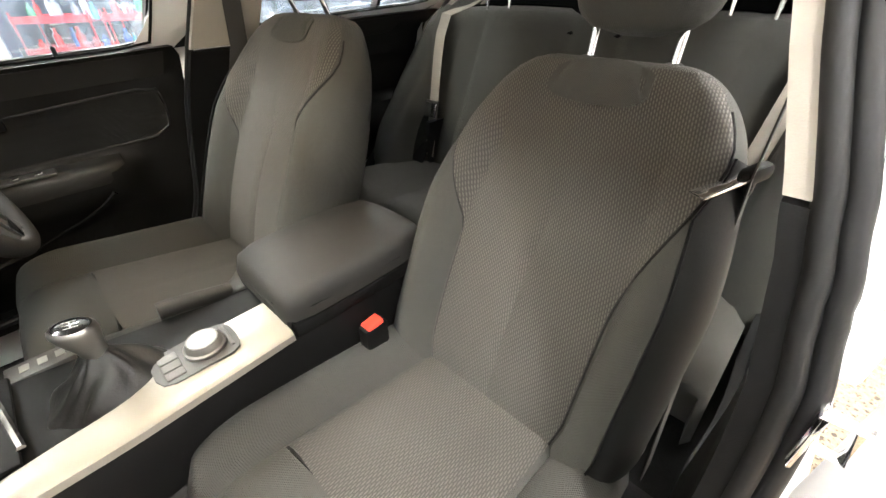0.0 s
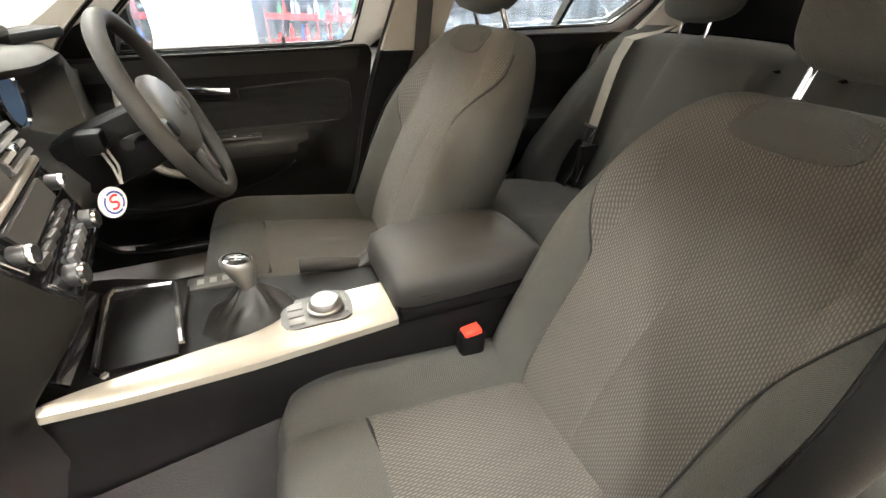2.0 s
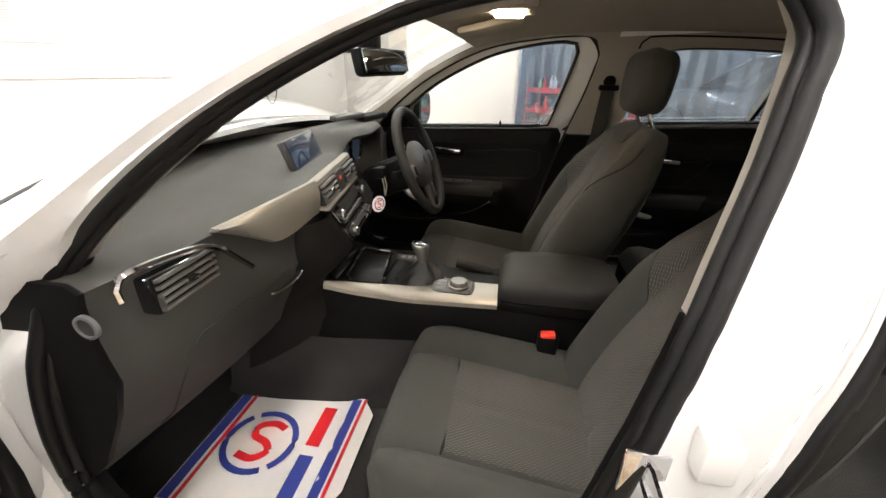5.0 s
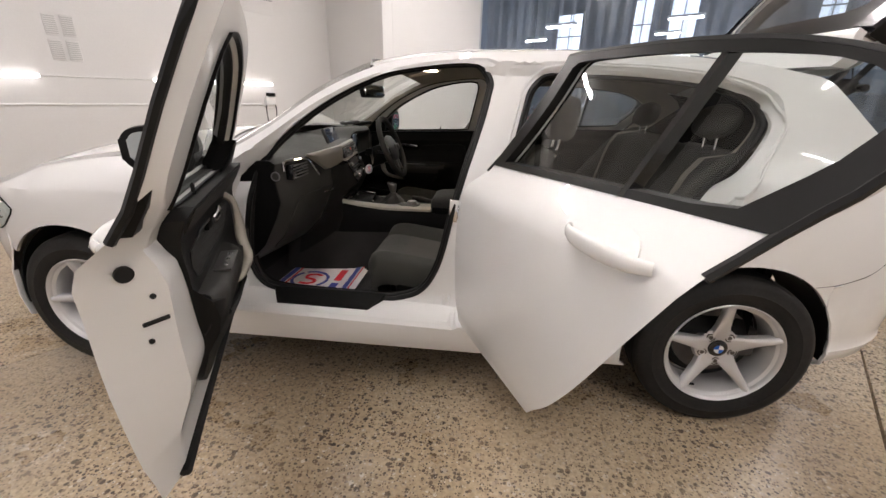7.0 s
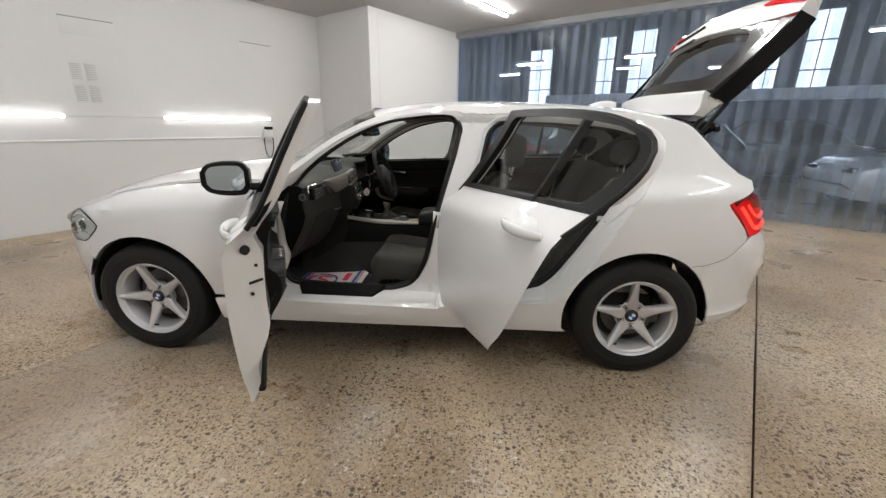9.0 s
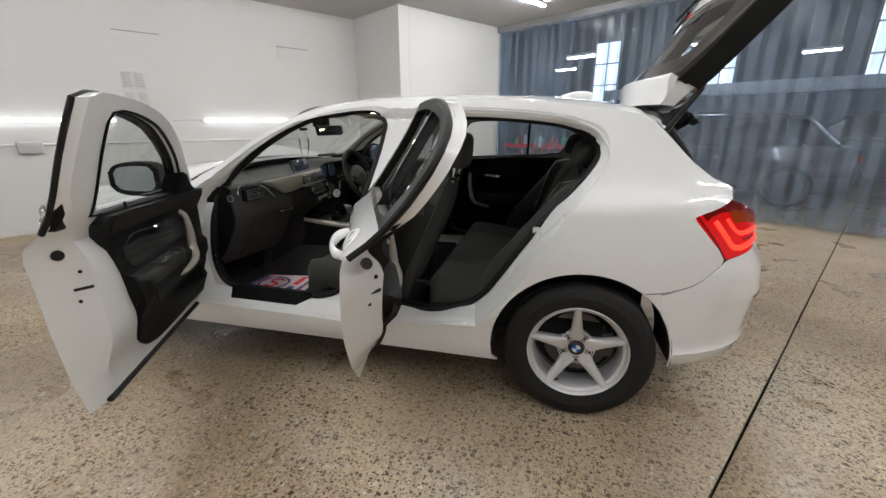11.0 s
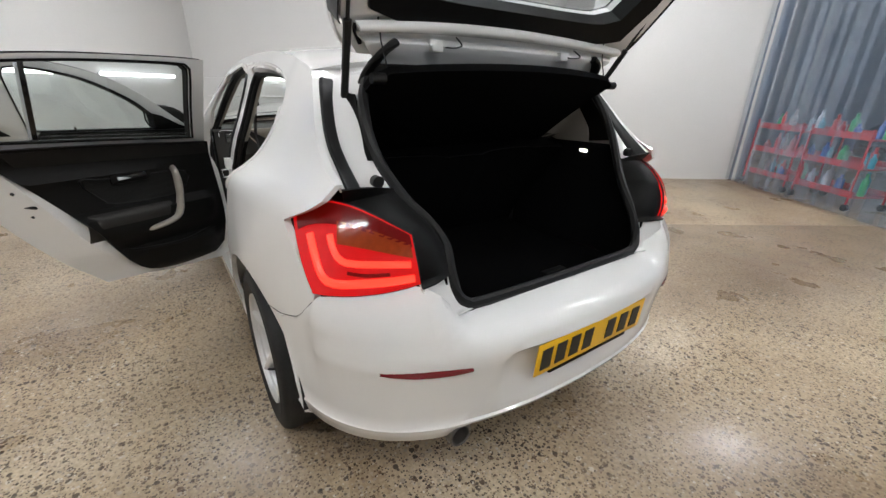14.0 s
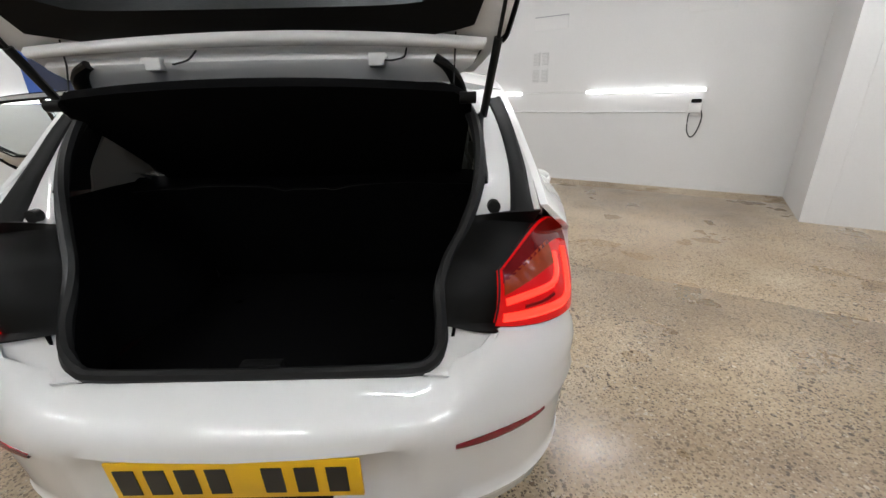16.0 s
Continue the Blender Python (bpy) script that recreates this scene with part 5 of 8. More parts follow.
# ---- doors: built shut, then swung about their hinges ----
def fabric_mat(name, c0, c1, scale, pattern):
    """Woven seat cloth; pattern: pale short dashes in slanting columns."""
    m = bpy.data.materials.new(name)
    m.use_nodes = True
    n, l = m.node_tree.nodes, m.node_tree.links
    p = n["Principled BSDF"]
    p.inputs["Roughness"].default_value = 0.9
    p.inputs["Sheen Weight"].default_value = 0.06
    p.inputs["Sheen Roughness"].default_value = 0.5
    p.inputs["Specular IOR Level"].default_value = 0.12
    tc, sep = n.new("ShaderNodeTexCoord"), n.new("ShaderNodeSeparateXYZ")
    l.new(tc.outputs["Object"], sep.inputs[0])

    def math_(op, a, b=None):
        q = n.new("ShaderNodeMath")
        q.operation = op
        for k, v in enumerate((a, b)):
            if v is None:
                continue
            if isinstance(v, (int, float)):
                q.inputs[k].default_value = v
            else:
                l.new(v, q.inputs[k])
        return q.outputs[0]

    along = math_("SUBTRACT", sep.outputs["Z"], sep.outputs["X"])
    noise_ = n.new("ShaderNodeTexNoise")
    noise_.inputs["Scale"].default_value, noise_.inputs["Detail"].default_value = 6, 4
    l.new(tc.outputs["Object"], noise_.inputs["Vector"])
    weave = n.new("ShaderNodeTexNoise")
    weave.inputs["Scale"].default_value, weave.inputs["Detail"].default_value = 500, 2
    l.new(tc.outputs["Object"], weave.inputs["Vector"])
    if pattern:
        across_ = math_("ADD", sep.outputs["Y"], math_("MULTIPLY", along, 0.16))
        lane = math_("MULTIPLY", across_, 1 / 0.0040)
        ridge = math_("POWER", math_("ABSOLUTE", math_("SINE", math_("MULTIPLY", lane, math.pi))), 2.5)
        step = math_("MULTIPLY", math_("FLOOR", lane), 0.5)
        beat = math_("ABSOLUTE", math_("SINE", math_("MULTIPLY", math_("ADD", math_("MULTIPLY", along, 1 / 0.0110), step), math.pi)))
        dash = math_("MULTIPLY", ridge, math_("ADD", math_("MULTIPLY", beat, 0.85), 0.15))
        fac = math_("MULTIPLY", dash, math_("ADD", math_("MULTIPLY", noise_.outputs["Fac"], 0.8), 0.5))
        height = math_("ADD", dash, math_("MULTIPLY", weave.outputs["Fac"], 0.4))
    else:
        a = math_("SINE", math_("MULTIPLY", along, 1800.0))
        b = math_("SINE", math_("MULTIPLY", sep.outputs["Y"], 1800.0))
        fac = math_("MULTIPLY", math_("ADD", math_("MULTIPLY", weave.outputs["Fac"], 0.7), math_("MULTIPLY", noise_.outputs["Fac"], 0.5)), 0.8)
        height = math_("ADD", math_("MULTIPLY", a, b), weave.outputs["Fac"])
    mx = n.new("ShaderNodeMix")
    mx.data_type = "RGBA"
    mx.inputs["A"].default_value, mx.inputs["B"].default_value = (*c0, 1), (*c1, 1)
    l.new(fac, mx.inputs["Factor"])
    l.new(mx.outputs["Result"], p.inputs["Base Color"])
    b = n.new("ShaderNodeBump")
    b.inputs["Strength"].default_value, b.inputs["Distance"].default_value = 0.5, 0.001
    l.new(height, b.inputs["Height"])
    l.new(b.outputs["Normal"], p.inputs["Normal"])
    return m


CLOTH = fabric_mat("plain_seat_cloth", (0.034, 0.0338, 0.0300), (0.064, 0.0635, 0.0565), 1, False)
DARKCLOTH = fabric_mat("dark_door_cloth", (0.009, 0.009, 0.0086), (0.018, 0.018, 0.017), 1, False)
PATTERN = fabric_mat("patterned_seat_cloth", (0.042, 0.0398, 0.0356), (0.112, 0.1055, 0.0940), 1, True)
SEATSIDE = mat("black_seat_side", (0.0125, 0.012, 0.0112), rough=0.7, spec=0.2, vary=0.15, vary_scale=8, bump=0.4, bump_scale=500)
DOORTOP = mat("soft_door_top", (0.017, 0.0165, 0.0155), rough=0.65, spec=0.2, vary=0.12, vary_scale=8, bump=0.35, bump_scale=500)
DOORTRIM = mat("door_trim", (0.0058, 0.0056, 0.0052), rough=0.55, spec=0.18, vary=0.15, vary_scale=8, bump=0.35, bump_scale=500)


body_y = side_y


def door_thick(z):
    return 0.115 - 0.07 * smooth01(0.86, 0.99, z) - 0.085 * smooth01(0.62, 0.36, z)


FRONT_WIN = spline([(1.80, 0.972), (1.45, 0.986), (1.105, 0.998)], 0.06)[:-1] + spline([(1.092, 1.005), (1.055, 1.15), (1.026, 1.278), (1.038, 1.306), (1.08, 1.312), (1.20, 1.298), (1.36, 1.255), (1.56, 1.155), (1.70, 1.045), (1.79, 0.979)], 0.04)[:-1]
REAR_WIN = spline([(0.882, 1.016), (0.5, 1.036), (0.120, 1.053)], 0.06)[:-1] + spline([(0.105, 1.060), (0.030, 1.145), (0.004, 1.198), (0.022, 1.245), (0.12, 1.290), (0.40, 1.320), (0.66, 1.328), (0.81, 1.325), (0.832, 1.308), (0.848, 1.18), (0.877, 1.028)], 0.04)[:-1]


def trim_bulge(x, z, x0, x1):
    """How far the inner trim stands out: roll at the top, armrest, pocket."""
    e = smooth01(x0, x0 + 0.10, x) * smooth01(x1, x1 - 0.10, x)
    g = 0.016 * smooth01(0.86, 0.93, z) + 0.012
    g += 0.055 * e * smooth01(0.56, 0.67, z) * smooth01(0.742, 0.725, z)
    g += 0.012 * smooth01(0.875, 0.885, z) - 0.008 * e * smooth01(0.745, 0.76, z) * smooth01(0.875, 0.865, z)
    g += 0.050 * e * smooth01(0.385, 0.43, z) * smooth01(0.56, 0.53, z) * smooth01(x0, x1, x)
    return g


FRAMEBLACK = mat("satin_black_frame", (0.007, 0.0068, 0.0065), rough=0.40, spec=0.14, vary=0.1, vary_scale=6, rough_vary=0.05)


def door(name, foot, window, hinge, angle, label, front, side=1):
    lean = 0.0 if front else 0.035

    def side_y(x, z):
        return body_y(x, z) - lean * smooth01(0.98, 1.26, z)

    def skin(off=0.0):
        return lambda x, z: (x, side_y(x, z) - off, z)

    fl = (lambda b: b) if side > 0 else mirrored
    fx = (lambda z: float(np.interp(z, [0.3, 0.55, 0.8, 0.98, 1.2], [1.04, 1.03, 1.015, 0.975, 0.935]))) if front else (lambda z: float(np.interp(z, [0.395, 0.425, 0.51, 0.665, 0.86, 1.01, 1.11], [0.47, 0.425, 0.34, 0.235, 0.125, 0.04, -0.035])))
    face = 0.085 if front else 0.14

    def inner_face(x, z):
        w = smooth01(0.24, 0.0, x - fx(z)) * smooth01(1.08, 0.98, z)
        return (x + face * w, side_y(x, z) - door_thick(z), z)

    d = part(name, fl(slab(foot, skin(0.001), inner_face, (window,), 0.034)), PAINT, car, label, 34)
    glass = PANE if front else TINT
    part("window_pane", fl(slab(inset_loop(window, -0.012), skin(0.020), spacing=0.12)), glass, d, "clear side window" if front else "lightly tinted side window")
    belt_line = [(1.90, 0.948), (1.45, 0.966), (0.99, 0.984)] if front else [(0.947, 1.003), (0.5, 1.026), (0.038, 1.046)]
    lim = (lambda x: 0.995 if x < 1.3 else 0.965) if front else (lambda x: 1.005 if x > 0.5 else 1.05)
    around = [p for p in reversed(inset_loop(foot, 0.002)) if p[1] > lim(p[0])]
    part("window_surround", fl(slab(belt_line + around, skin(-0.0035), skin(0.030), (inset_loop(window, 0.006),), 0.05)), FRAMEBLACK, d, "satin black window surround")
    part("inner_surround", fl(slab(inset_loop(window, -0.003), lambda x, z: (x, side_y(x, z) - door_thick(z) - 0.006, z), lambda x, z: (x, side_y(x, z) - door_thick(z) + 0.002, z), (inset_loop(window, 0.003),), 0.05)), BLACK, d)
    edge = [(x, side_y(x, z) - 0.006, z) for x, z in inset_loop(foot, 0.001) if z > 0.95]
    part("edge_seal", fl(tube(edge, 0.009, 6)), RUBBER, d, "black rubber edge seal")
    if front:
        x0, x1 = 1.19, 1.985
        trim = spline([(1.985, 0.45), (1.99, 0.70), (1.965, 0.93)], 0.06) + spline([(1.94, 0.965), (1.60, 0.975), (1.14 if side > 0 else 1.05, 0.995)], 0.08) + spline([(1.122, 0.97), (1.18, 0.87), (1.235, 0.77), (1.268, 0.62), (1.302, 0.50), (1.35, 0.43), (1.46, 0.385), (1.80, 0.385), (1.95, 0.42)] if side > 0 else [(1.035, 0.97), (1.045, 0.80), (1.065, 0.62), (1.105, 0.47), (1.20, 0.40), (1.43, 0.382), (1.80, 0.385), (1.95, 0.42)], 0.05)
    else:
        x0, x1 = 0.20, 0.985
        trim = spline([(0.985, 0.45), (0.985, 0.70), (0.955, 0.93)], 0.06) + spline([(0.935, 0.995), (0.5, 1.02), (0.15 if side > 0 else 0.05, 1.03)], 0.08) + spline([(0.19, 0.98), (0.31, 0.83), (0.42, 0.68), (0.50, 0.54), (0.56, 0.455), (0.64, 0.41), (0.77, 0.393), (0.92, 0.41)] if side > 0 else [(0.07, 0.98), (0.155, 0.85), (0.265, 0.68), (0.37, 0.53), (0.46, 0.445), (0.58, 0.405), (0.77, 0.393), (0.92, 0.41)], 0.05)
    part("door_trim", fl(slab(trim, lambda x, z: (x, side_y(x, z) - door_thick(z) - trim_bulge(x, z, x0, x1), z), lambda x, z: (x, side_y(x, z) - door_thick(z) + 0.004, z), spacing=0.032)), DOORTRIM, d, "black moulded inner trim with armrest and pocket", 50)
    inner = lambda x, z, off=0.0: (x, side_y(x, z) - door_thick(z) - trim_bulge(x, z, x0, x1) - off, z)
    cap = [(x1 - 0.03, 0.905), (x1 - 0.045, 0.953), (1.60, 0.966), (1.16 if side > 0 else 1.075, 0.984), (1.18 if side > 0 else 1.085, 0.925), (1.60, 0.912)] if front else [(0.95, 0.935), (0.925, 0.986), (0.5, 1.010), (0.22, 1.018), (0.26, 0.960), (0.5, 0.950)]
    part("door_top", fl(slab(cap, lambda x, z: inner(x, z, 0.004), lambda x, z: inner(x, z, -0.006), spacing=0.05)), DOORTOP, d, "soft dark grey door top", 50)
    ins = [(x1 - 0.16, 0.865), (x1 - 0.45, 0.875), (x0 + 0.22 if not front else x0 + 0.10, 0.885), (x0 + 0.30 if not front else x0 + 0.12, 0.775), (x1 - 0.45, 0.765), (x1 - 0.20, 0.77)]
    if front and side < 0:
        ins = [(x1 - 0.16, 0.855), (x1 - 0.45, 0.872), (1.16, 0.897), (1.115, 0.885), (1.108, 0.85), (1.115, 0.79), (1.15, 0.768), (x1 - 0.45, 0.755), (x1 - 0.20, 0.76)]
    part("cloth_insert", fl(slab(spline(ins, 0.03, closed=True), lambda x, z: inner(x, z, 0.0015), lambda x, z: inner(x, z, -0.006), spacing=0.03)), DARKCLOTH, d, "dark cloth insert")
    lo = spline(ins, 0.04, closed=True)
    part("insert_gap", fl(tube([inner(x, z, 0.0) for x, z in lo + lo[:2]], 0.0035, 6, caps=False)), RUBBER, d)
    pk = spline([(x1 - 0.06, 0.56), (x1 - 0.25, 0.535), (x0 + 0.35, 0.545)] + ([(x0 + 0.20, 0.60), (x0 + 0.12, 0.66)] if front else [(x0 + 0.31, 0.56)]), 0.04)
    part("pocket_lip", fl(tube([inner(x, z, -0.002) for x, z in pk], 0.008, 6)), DOORTRIM, d)
    hx = x1 - 0.26 if front else x1 - 0.215
    pull = [(hx + 0.005, 0.895, 0.0), (hx + 0.0, 0.875, 0.030), (hx - 0.002, 0.81, 0.044), (hx - 0.012, 0.74, 0.050), (hx - 0.045, 0.675, 0.048), (hx - 0.13, 0.645, 0.030), (hx - 0.17, 0.640, 0.0)]
    pts = []
    for x, z, o in spline(pull, 0.02):
        q = (x, side_y(x, z) - door_thick(z) - 0.012 - o - 0.02 * smooth01(0.75, 0.66, z), z)
        pts.append(q)
    nn = len(pts)
    part("door_pull", fl(tube(pts, [(0.013 + 0.006 * math.sin(math.pi * k / (nn - 1)), 0.012) for k in range(nn)], 10)), SATIN, d, "curved satin silver pull handle")
    q = inner(hx - (0.21 if front else 0.17), 0.875, 0.004)
    part("release_cup", fl(box(q[0] - 0.075, q[0] + 0.075, q[1] - 0.004, q[1] + 0.01, 0.852, 0.900, 0.004)), BLACK, d)
    part("release_lever", fl(tube([(q[0] - 0.055, q[1] - 0.014, 0.876), (q[0], q[1] - 0.018, 0.880), (q[0] + 0.055, q[1] - 0.012, 0.884)], (0.006, 0.011), 8)), CHROME, d, "chrome door release lever")
    ax0, ax1 = (1.26, 1.66) if front else (0.40, 0.74)
    rows = []
    for k in range(17):
        t = k / 16
        x = ax0 + (ax1 - ax0) * t
        w = 0.062 * min(1, (math.sin(math.pi * (0.06 + 0.88 * t)) * 2.2)) ** 0.7
        y = side_y(x, 0.72) - door_thick(0.72) - 0.010
        rows.append([(x, y, 0.745), (x, y - 0.55 * w, 0.742), (x, y - 0.92 * w, 0.735), (x, y - w, 0.722), (x, y - 0.97 * w, 0.695), (x, y - 0.80 * w, 0.670), (x, y - 0.35 * w, 0.640), (x, y, 0.622)])
    part("door_armrest", fl(grid(rows, 0.004)), LEATHER, d, "padded black armrest", 60)
    # shut-face details: plug, latch slot, bolts
    tilt = 0 if front else 40
    rise = 0.0 if front else 0.03
    for zz, q, r in ((0.900 + rise, 0.55, 0.016), (0.835 + rise, 0.80, 0.0055), (0.735 + rise, 0.66, 0.0055)):
        c = (fx(zz) + face * q - 0.001, side_y(fx(zz), zz) - 0.115 * q, zz)
        part("shut_plug", fl(moved(lathe([(0.0, -0.004), (r, -0.003), (r, 0.004)], axis="x", sides=16), Matrix.Translation(c) @ Matrix.Rotation(radians(36), 4, "Z") @ Matrix.Rotation(radians(tilt), 4, "Y"))), RUBBER, d)
    zz = 0.775 + rise
    c = (fx(zz) + face * 0.78 - 0.001, side_y(fx(zz), zz) - 0.115 * 0.78, zz)
    part("latch", fl(moved(box(-0.004, 0.01, -0.024, 0.026, -0.003, 0.006, 0.002), Matrix.Translation(c) @ Matrix.Rotation(radians(36), 4, "Z") @ Matrix.Rotation(radians(tilt), 4, "Y"))), RUBBER, d, "dark door latch slot")
    # outer handle
    h0, h1, hz = (1.10, 1.31, 0.935) if front else (0.150, 0.362, 0.962)
    hp = [(h0 - 0.012, 0.002), (h0 + 0.012, 0.020), (h0 + 0.05, 0.030), ((h0 + h1) / 2, 0.034), (h1 - 0.05, 0.030), (h1 - 0.012, 0.019), (h1 + 0.012, 0.001)]
    pts = [(x, side_y(x, hz) + o, hz) for x, o in spline(hp, 0.02)]
    nn = len(pts)
    part("outer_handle", fl(tube(pts, [(0.008, 0.010 + 0.009 * math.sin(math.pi * (0.08 + 0.84 * k / (nn - 1)))) for k in range(nn)], 12)), PAINT, d, "white pull handle")
    cupm = [(x, z) for x, z in [((h0 + h1) / 2 + 0.08 * math.cos(a), hz + 0.034 * math.sin(a)) for a in [2 * math.pi * k / 24 for k in range(24)]]]
    part("handle_recess", fl(slab(cupm, lambda x, z: (x, side_y(x, z) + 0.0035 - 0.002, z), lambda x, z: (x, side_y(x, z) - 0.004, z), spacing=0.03)), PAINT_IN, d)
    if front:
        part("bottom_seal", fl(tube([(x, side_y(x, 0.36) - 0.035, 0.346) for x in [1.10 + 0.82 * k / 14 for k in range(15)]], (0.014, 0.010), 6)), RUBBER, d, "black rubber strip under the door")
        wing_mirror(d, fl, 0.03 if side > 0 else 0.16)
        sail = [(1.955, 0.955), (1.70, 0.972), (1.665, 1.075), (1.72, 1.060), (1.84, 0.995), (1.93, 0.965)]
        part("mirror_sail", fl(slab(sail, skin(-0.006), skin(0.062), spacing=0.06)), BLACK, d)
        q = (1.45, side_y(1.45, 0.72) - door_thick(0.72) - 0.012, 0.7)
        part("switch_panel", fl(box(1.40, 1.56, q[1] - 0.060, q[1] - 0.010, 0.741, 0.7485, 0.003)), GREYPL, d)
        for k in range(3):
            part("switch_tip", fl(box(1.425 + k * 0.045, 1.440 + k * 0.045, q[1] - 0.048, q[1] - 0.036, 0.7488, 0.7515, 0.001)), CHROME, d)
    else:
        part("quarter_bar", fl(slab([(0.342, 1.033), (0.326, 1.034), (0.312, 1.322), (0.327, 1.324)], skin(-0.002), skin(0.035), spacing=0.1)), GLOSSBLACK, d, "black bar between the door panes")
    pin = inner(x0 + 0.10, 0.99, -0.03)
    part("lock_pin", fl(lathe([(0.005, 0), (0.005, 0.022), (0.0, 0.028)], (pin[0], pin[1] + 0.0, 0.99), "z", 8)), BLACK, d)
    if angle:
        hx_, hy_ = hinge
        t = Matrix.Translation((hx_, hy_ * side, 0))
        d.matrix_local = t @ Matrix.Rotation(radians(-angle) * side, 4, "Z") @ t.inverted()
    return d


def wing_mirror(d, fl, back):
    """Black wing mirror on a short arm at the door's front corner."""
    by = side_y(1.84, 0.99)
    ends = lambda t: max(0.62, (1 - abs(2 * t - 1)**9)**0.5)
    rows = []
    for k in range(25):
        t = 0.5 - 0.5 * math.cos(math.pi * k / 24)
        y = by + 0.045 + 0.200 * t
        hh = (0.062 + 0.020 * math.sin(math.pi * min(1, 0.25 + t * 0.6)) - 0.018 * t**4) * ends(t)
        dep = 0.115 * math.sin(math.pi * (0.5 + 0.42 * t)) * 0.9 + 0.012
        cx, cz = 1.865 - 0.018 * t, 1.030 + 0.008 * t
        rows.append([(1.824 - back - 0.012 * t + (dep + 0.02) * max(0.0, math.cos(a) + 0.22), y, cz + hh * math.sin(a)) for a in [2 * math.pi * j / 20 for j in range(20)]])
    shell = grid(rows, 0.0, closed=True)
    bmesh.ops.holes_fill(shell, edges=shell.edges)
    bmesh.ops.recalc_face_normals(shell, faces=shell.faces)
    part("wing_mirror", fl(shell), FRAMEBLACK, d, "black wing mirror")
    loop = []
    for t, s in [(0.495 - 0.39 * math.cos(math.pi * k / 18), 1) for k in range(19)] + [(0.495 + 0.39 * math.cos(math.pi * k / 18), -1) for k in range(19)]:
        hh = (0.062 + 0.020 * math.sin(math.pi * min(1, 0.25 + t * 0.6)) - 0.018 * t**4) * 0.70 * ends((t - 0.105) / 0.78)
        loop.append((by + 0.045 + 0.200 * t, 1.034 + 0.008 * t + hh * s))
    part("mirror_glass", fl(slab(loop, lambda y, z: (1.8205 - back - 0.012 * (y - by - 0.045) / 0.200, y, z), lambda y, z: (1.826 - back - 0.012 * (y - by - 0.045) / 0.200, y, z), spacing=0.08)), MIRROR, d, "silvered mirror glass")
    part("mirror_arm", fl(tube([(1.85 - back, by - 0.01, 0.985), (1.86 - back, by + 0.04, 0.99), (1.86 - back, by + 0.09, 1.005)], (0.03, 0.018), 10)), BLACK, d)


# the rear door's frame stands a little inside the edge of its opening
REAR_SKIN = [(x + 0.030 * smooth01(0.95, 1.10, z) * smooth01(0.30, 0.05, x) - 0.020 * smooth01(0.93, 1.0, z) * smooth01(0.80, 0.90, x), z) for x, z in REAR_FOOT]
door("front_door", FRONT_FOOT, FRONT_WIN, (1.987, 0.789), ANGLE_F, "white front passenger door, swung wide open", True)
door("rear_door", REAR_SKIN, REAR_WIN, (0.99, 0.83), ANGLE_R, "white rear door, swung wide open", False)
door("front_door", FRONT_FOOT, FRONT_WIN, (0, 0), 0, "white front driver's door, shut", True, -1)
door("rear_door", REAR_FOOT, REAR_WIN, (0, 0), 0, "white rear door, shut", False, -1)


# ---- tailgate, built shut about its hinge, then raised ----
HINGE = (-0.205, 1.334)
gate_pts = [(0, 0.002), (-0.08, -0.020), (-0.15, -0.062), (-0.19, -0.105), (-0.30, -0.205), (-0.44, -0.332), (-0.51, -0.375), (-0.548, -0.43), (-0.562, -0.50), (-0.548, -0.565)]
gate = [Vector((p[0], p[1])) for p in spline(gate_pts, 0.02)]
gate_s = [0.0]
for a, b in zip(gate, gate[1:]):
    gate_s.append(gate_s[-1] + (b - a).length)
GATE_L = gate_s[-1]
half_at = pchip([0, 0.05, 0.16, 0.4, 0.6, 0.72, GATE_L], [0.50, 0.555, 0.585, 0.625, 0.645, 0.65, 0.60])


def gate_place(y, s, off=0.0):
    s = min(max(s, 0), GATE_L)
    x, z = float(np.interp(s, gate_s, [g.x for g in gate])), float(np.interp(s, gate_s, [g.y for g in gate]))
    s2, s1 = min(s + 0.03, GATE_L), max(s - 0.03, 0)
    t = Vector((np.interp(s2, gate_s, [g.x for g in gate]) - np.interp(s1, gate_s, [g.x for g in gate]), np.interp(s2, gate_s, [g.y for g in gate]) - np.interp(s1, gate_s, [g.y for g in gate]))).normalized()
    n = Vector((t.y, -t.x))
    c = (y / 0.65) ** 2
    o = off - 0.085 * c
    return (HINGE[0] + x + n.x * o, y, HINGE[1] + z + n.y * o)


def gate_loop(s0, s1, inset=0.0, n=14):
    a = [(half_at(s0 + (s1 - s0) * k / n) - inset, s0 + (s1 - s0) * k / n) for k in range(n + 1)]
    return [(-y, s) for y, s in a] + [(y, s) for y, s in reversed(a)]


GATE_WIN = spline([(-0.40, 0.245), (0, 0.225), (0.40, 0.245), (0.475, 0.31), (0.50, 0.42), (0.46, 0.51), (0.30, 0.545), (0, 0.555), (-0.30, 0.545), (-0.46, 0.51), (-0.50, 0.42), (-0.475, 0.31)], 0.05, closed=True)
tg = part("tailgate", slab(gate_loop(0.02, GATE_L), lambda y, s: gate_place(y, s), lambda y, s: gate_place(y, s, -0.05 - 0.03 * smooth01(0.0, 0.25, s)), (GATE_WIN,), 0.06), PAINT, car, "white tailgate, raised fully open")
part("rear_pane", slab(inset_loop(GATE_WIN, -0.02), lambda y, s: gate_place(y, s, -0.004), spacing=0.12), glass_mat("rear_pane_glass", (0.66, 0.70, 0.70)), tg, "tinted rear window")
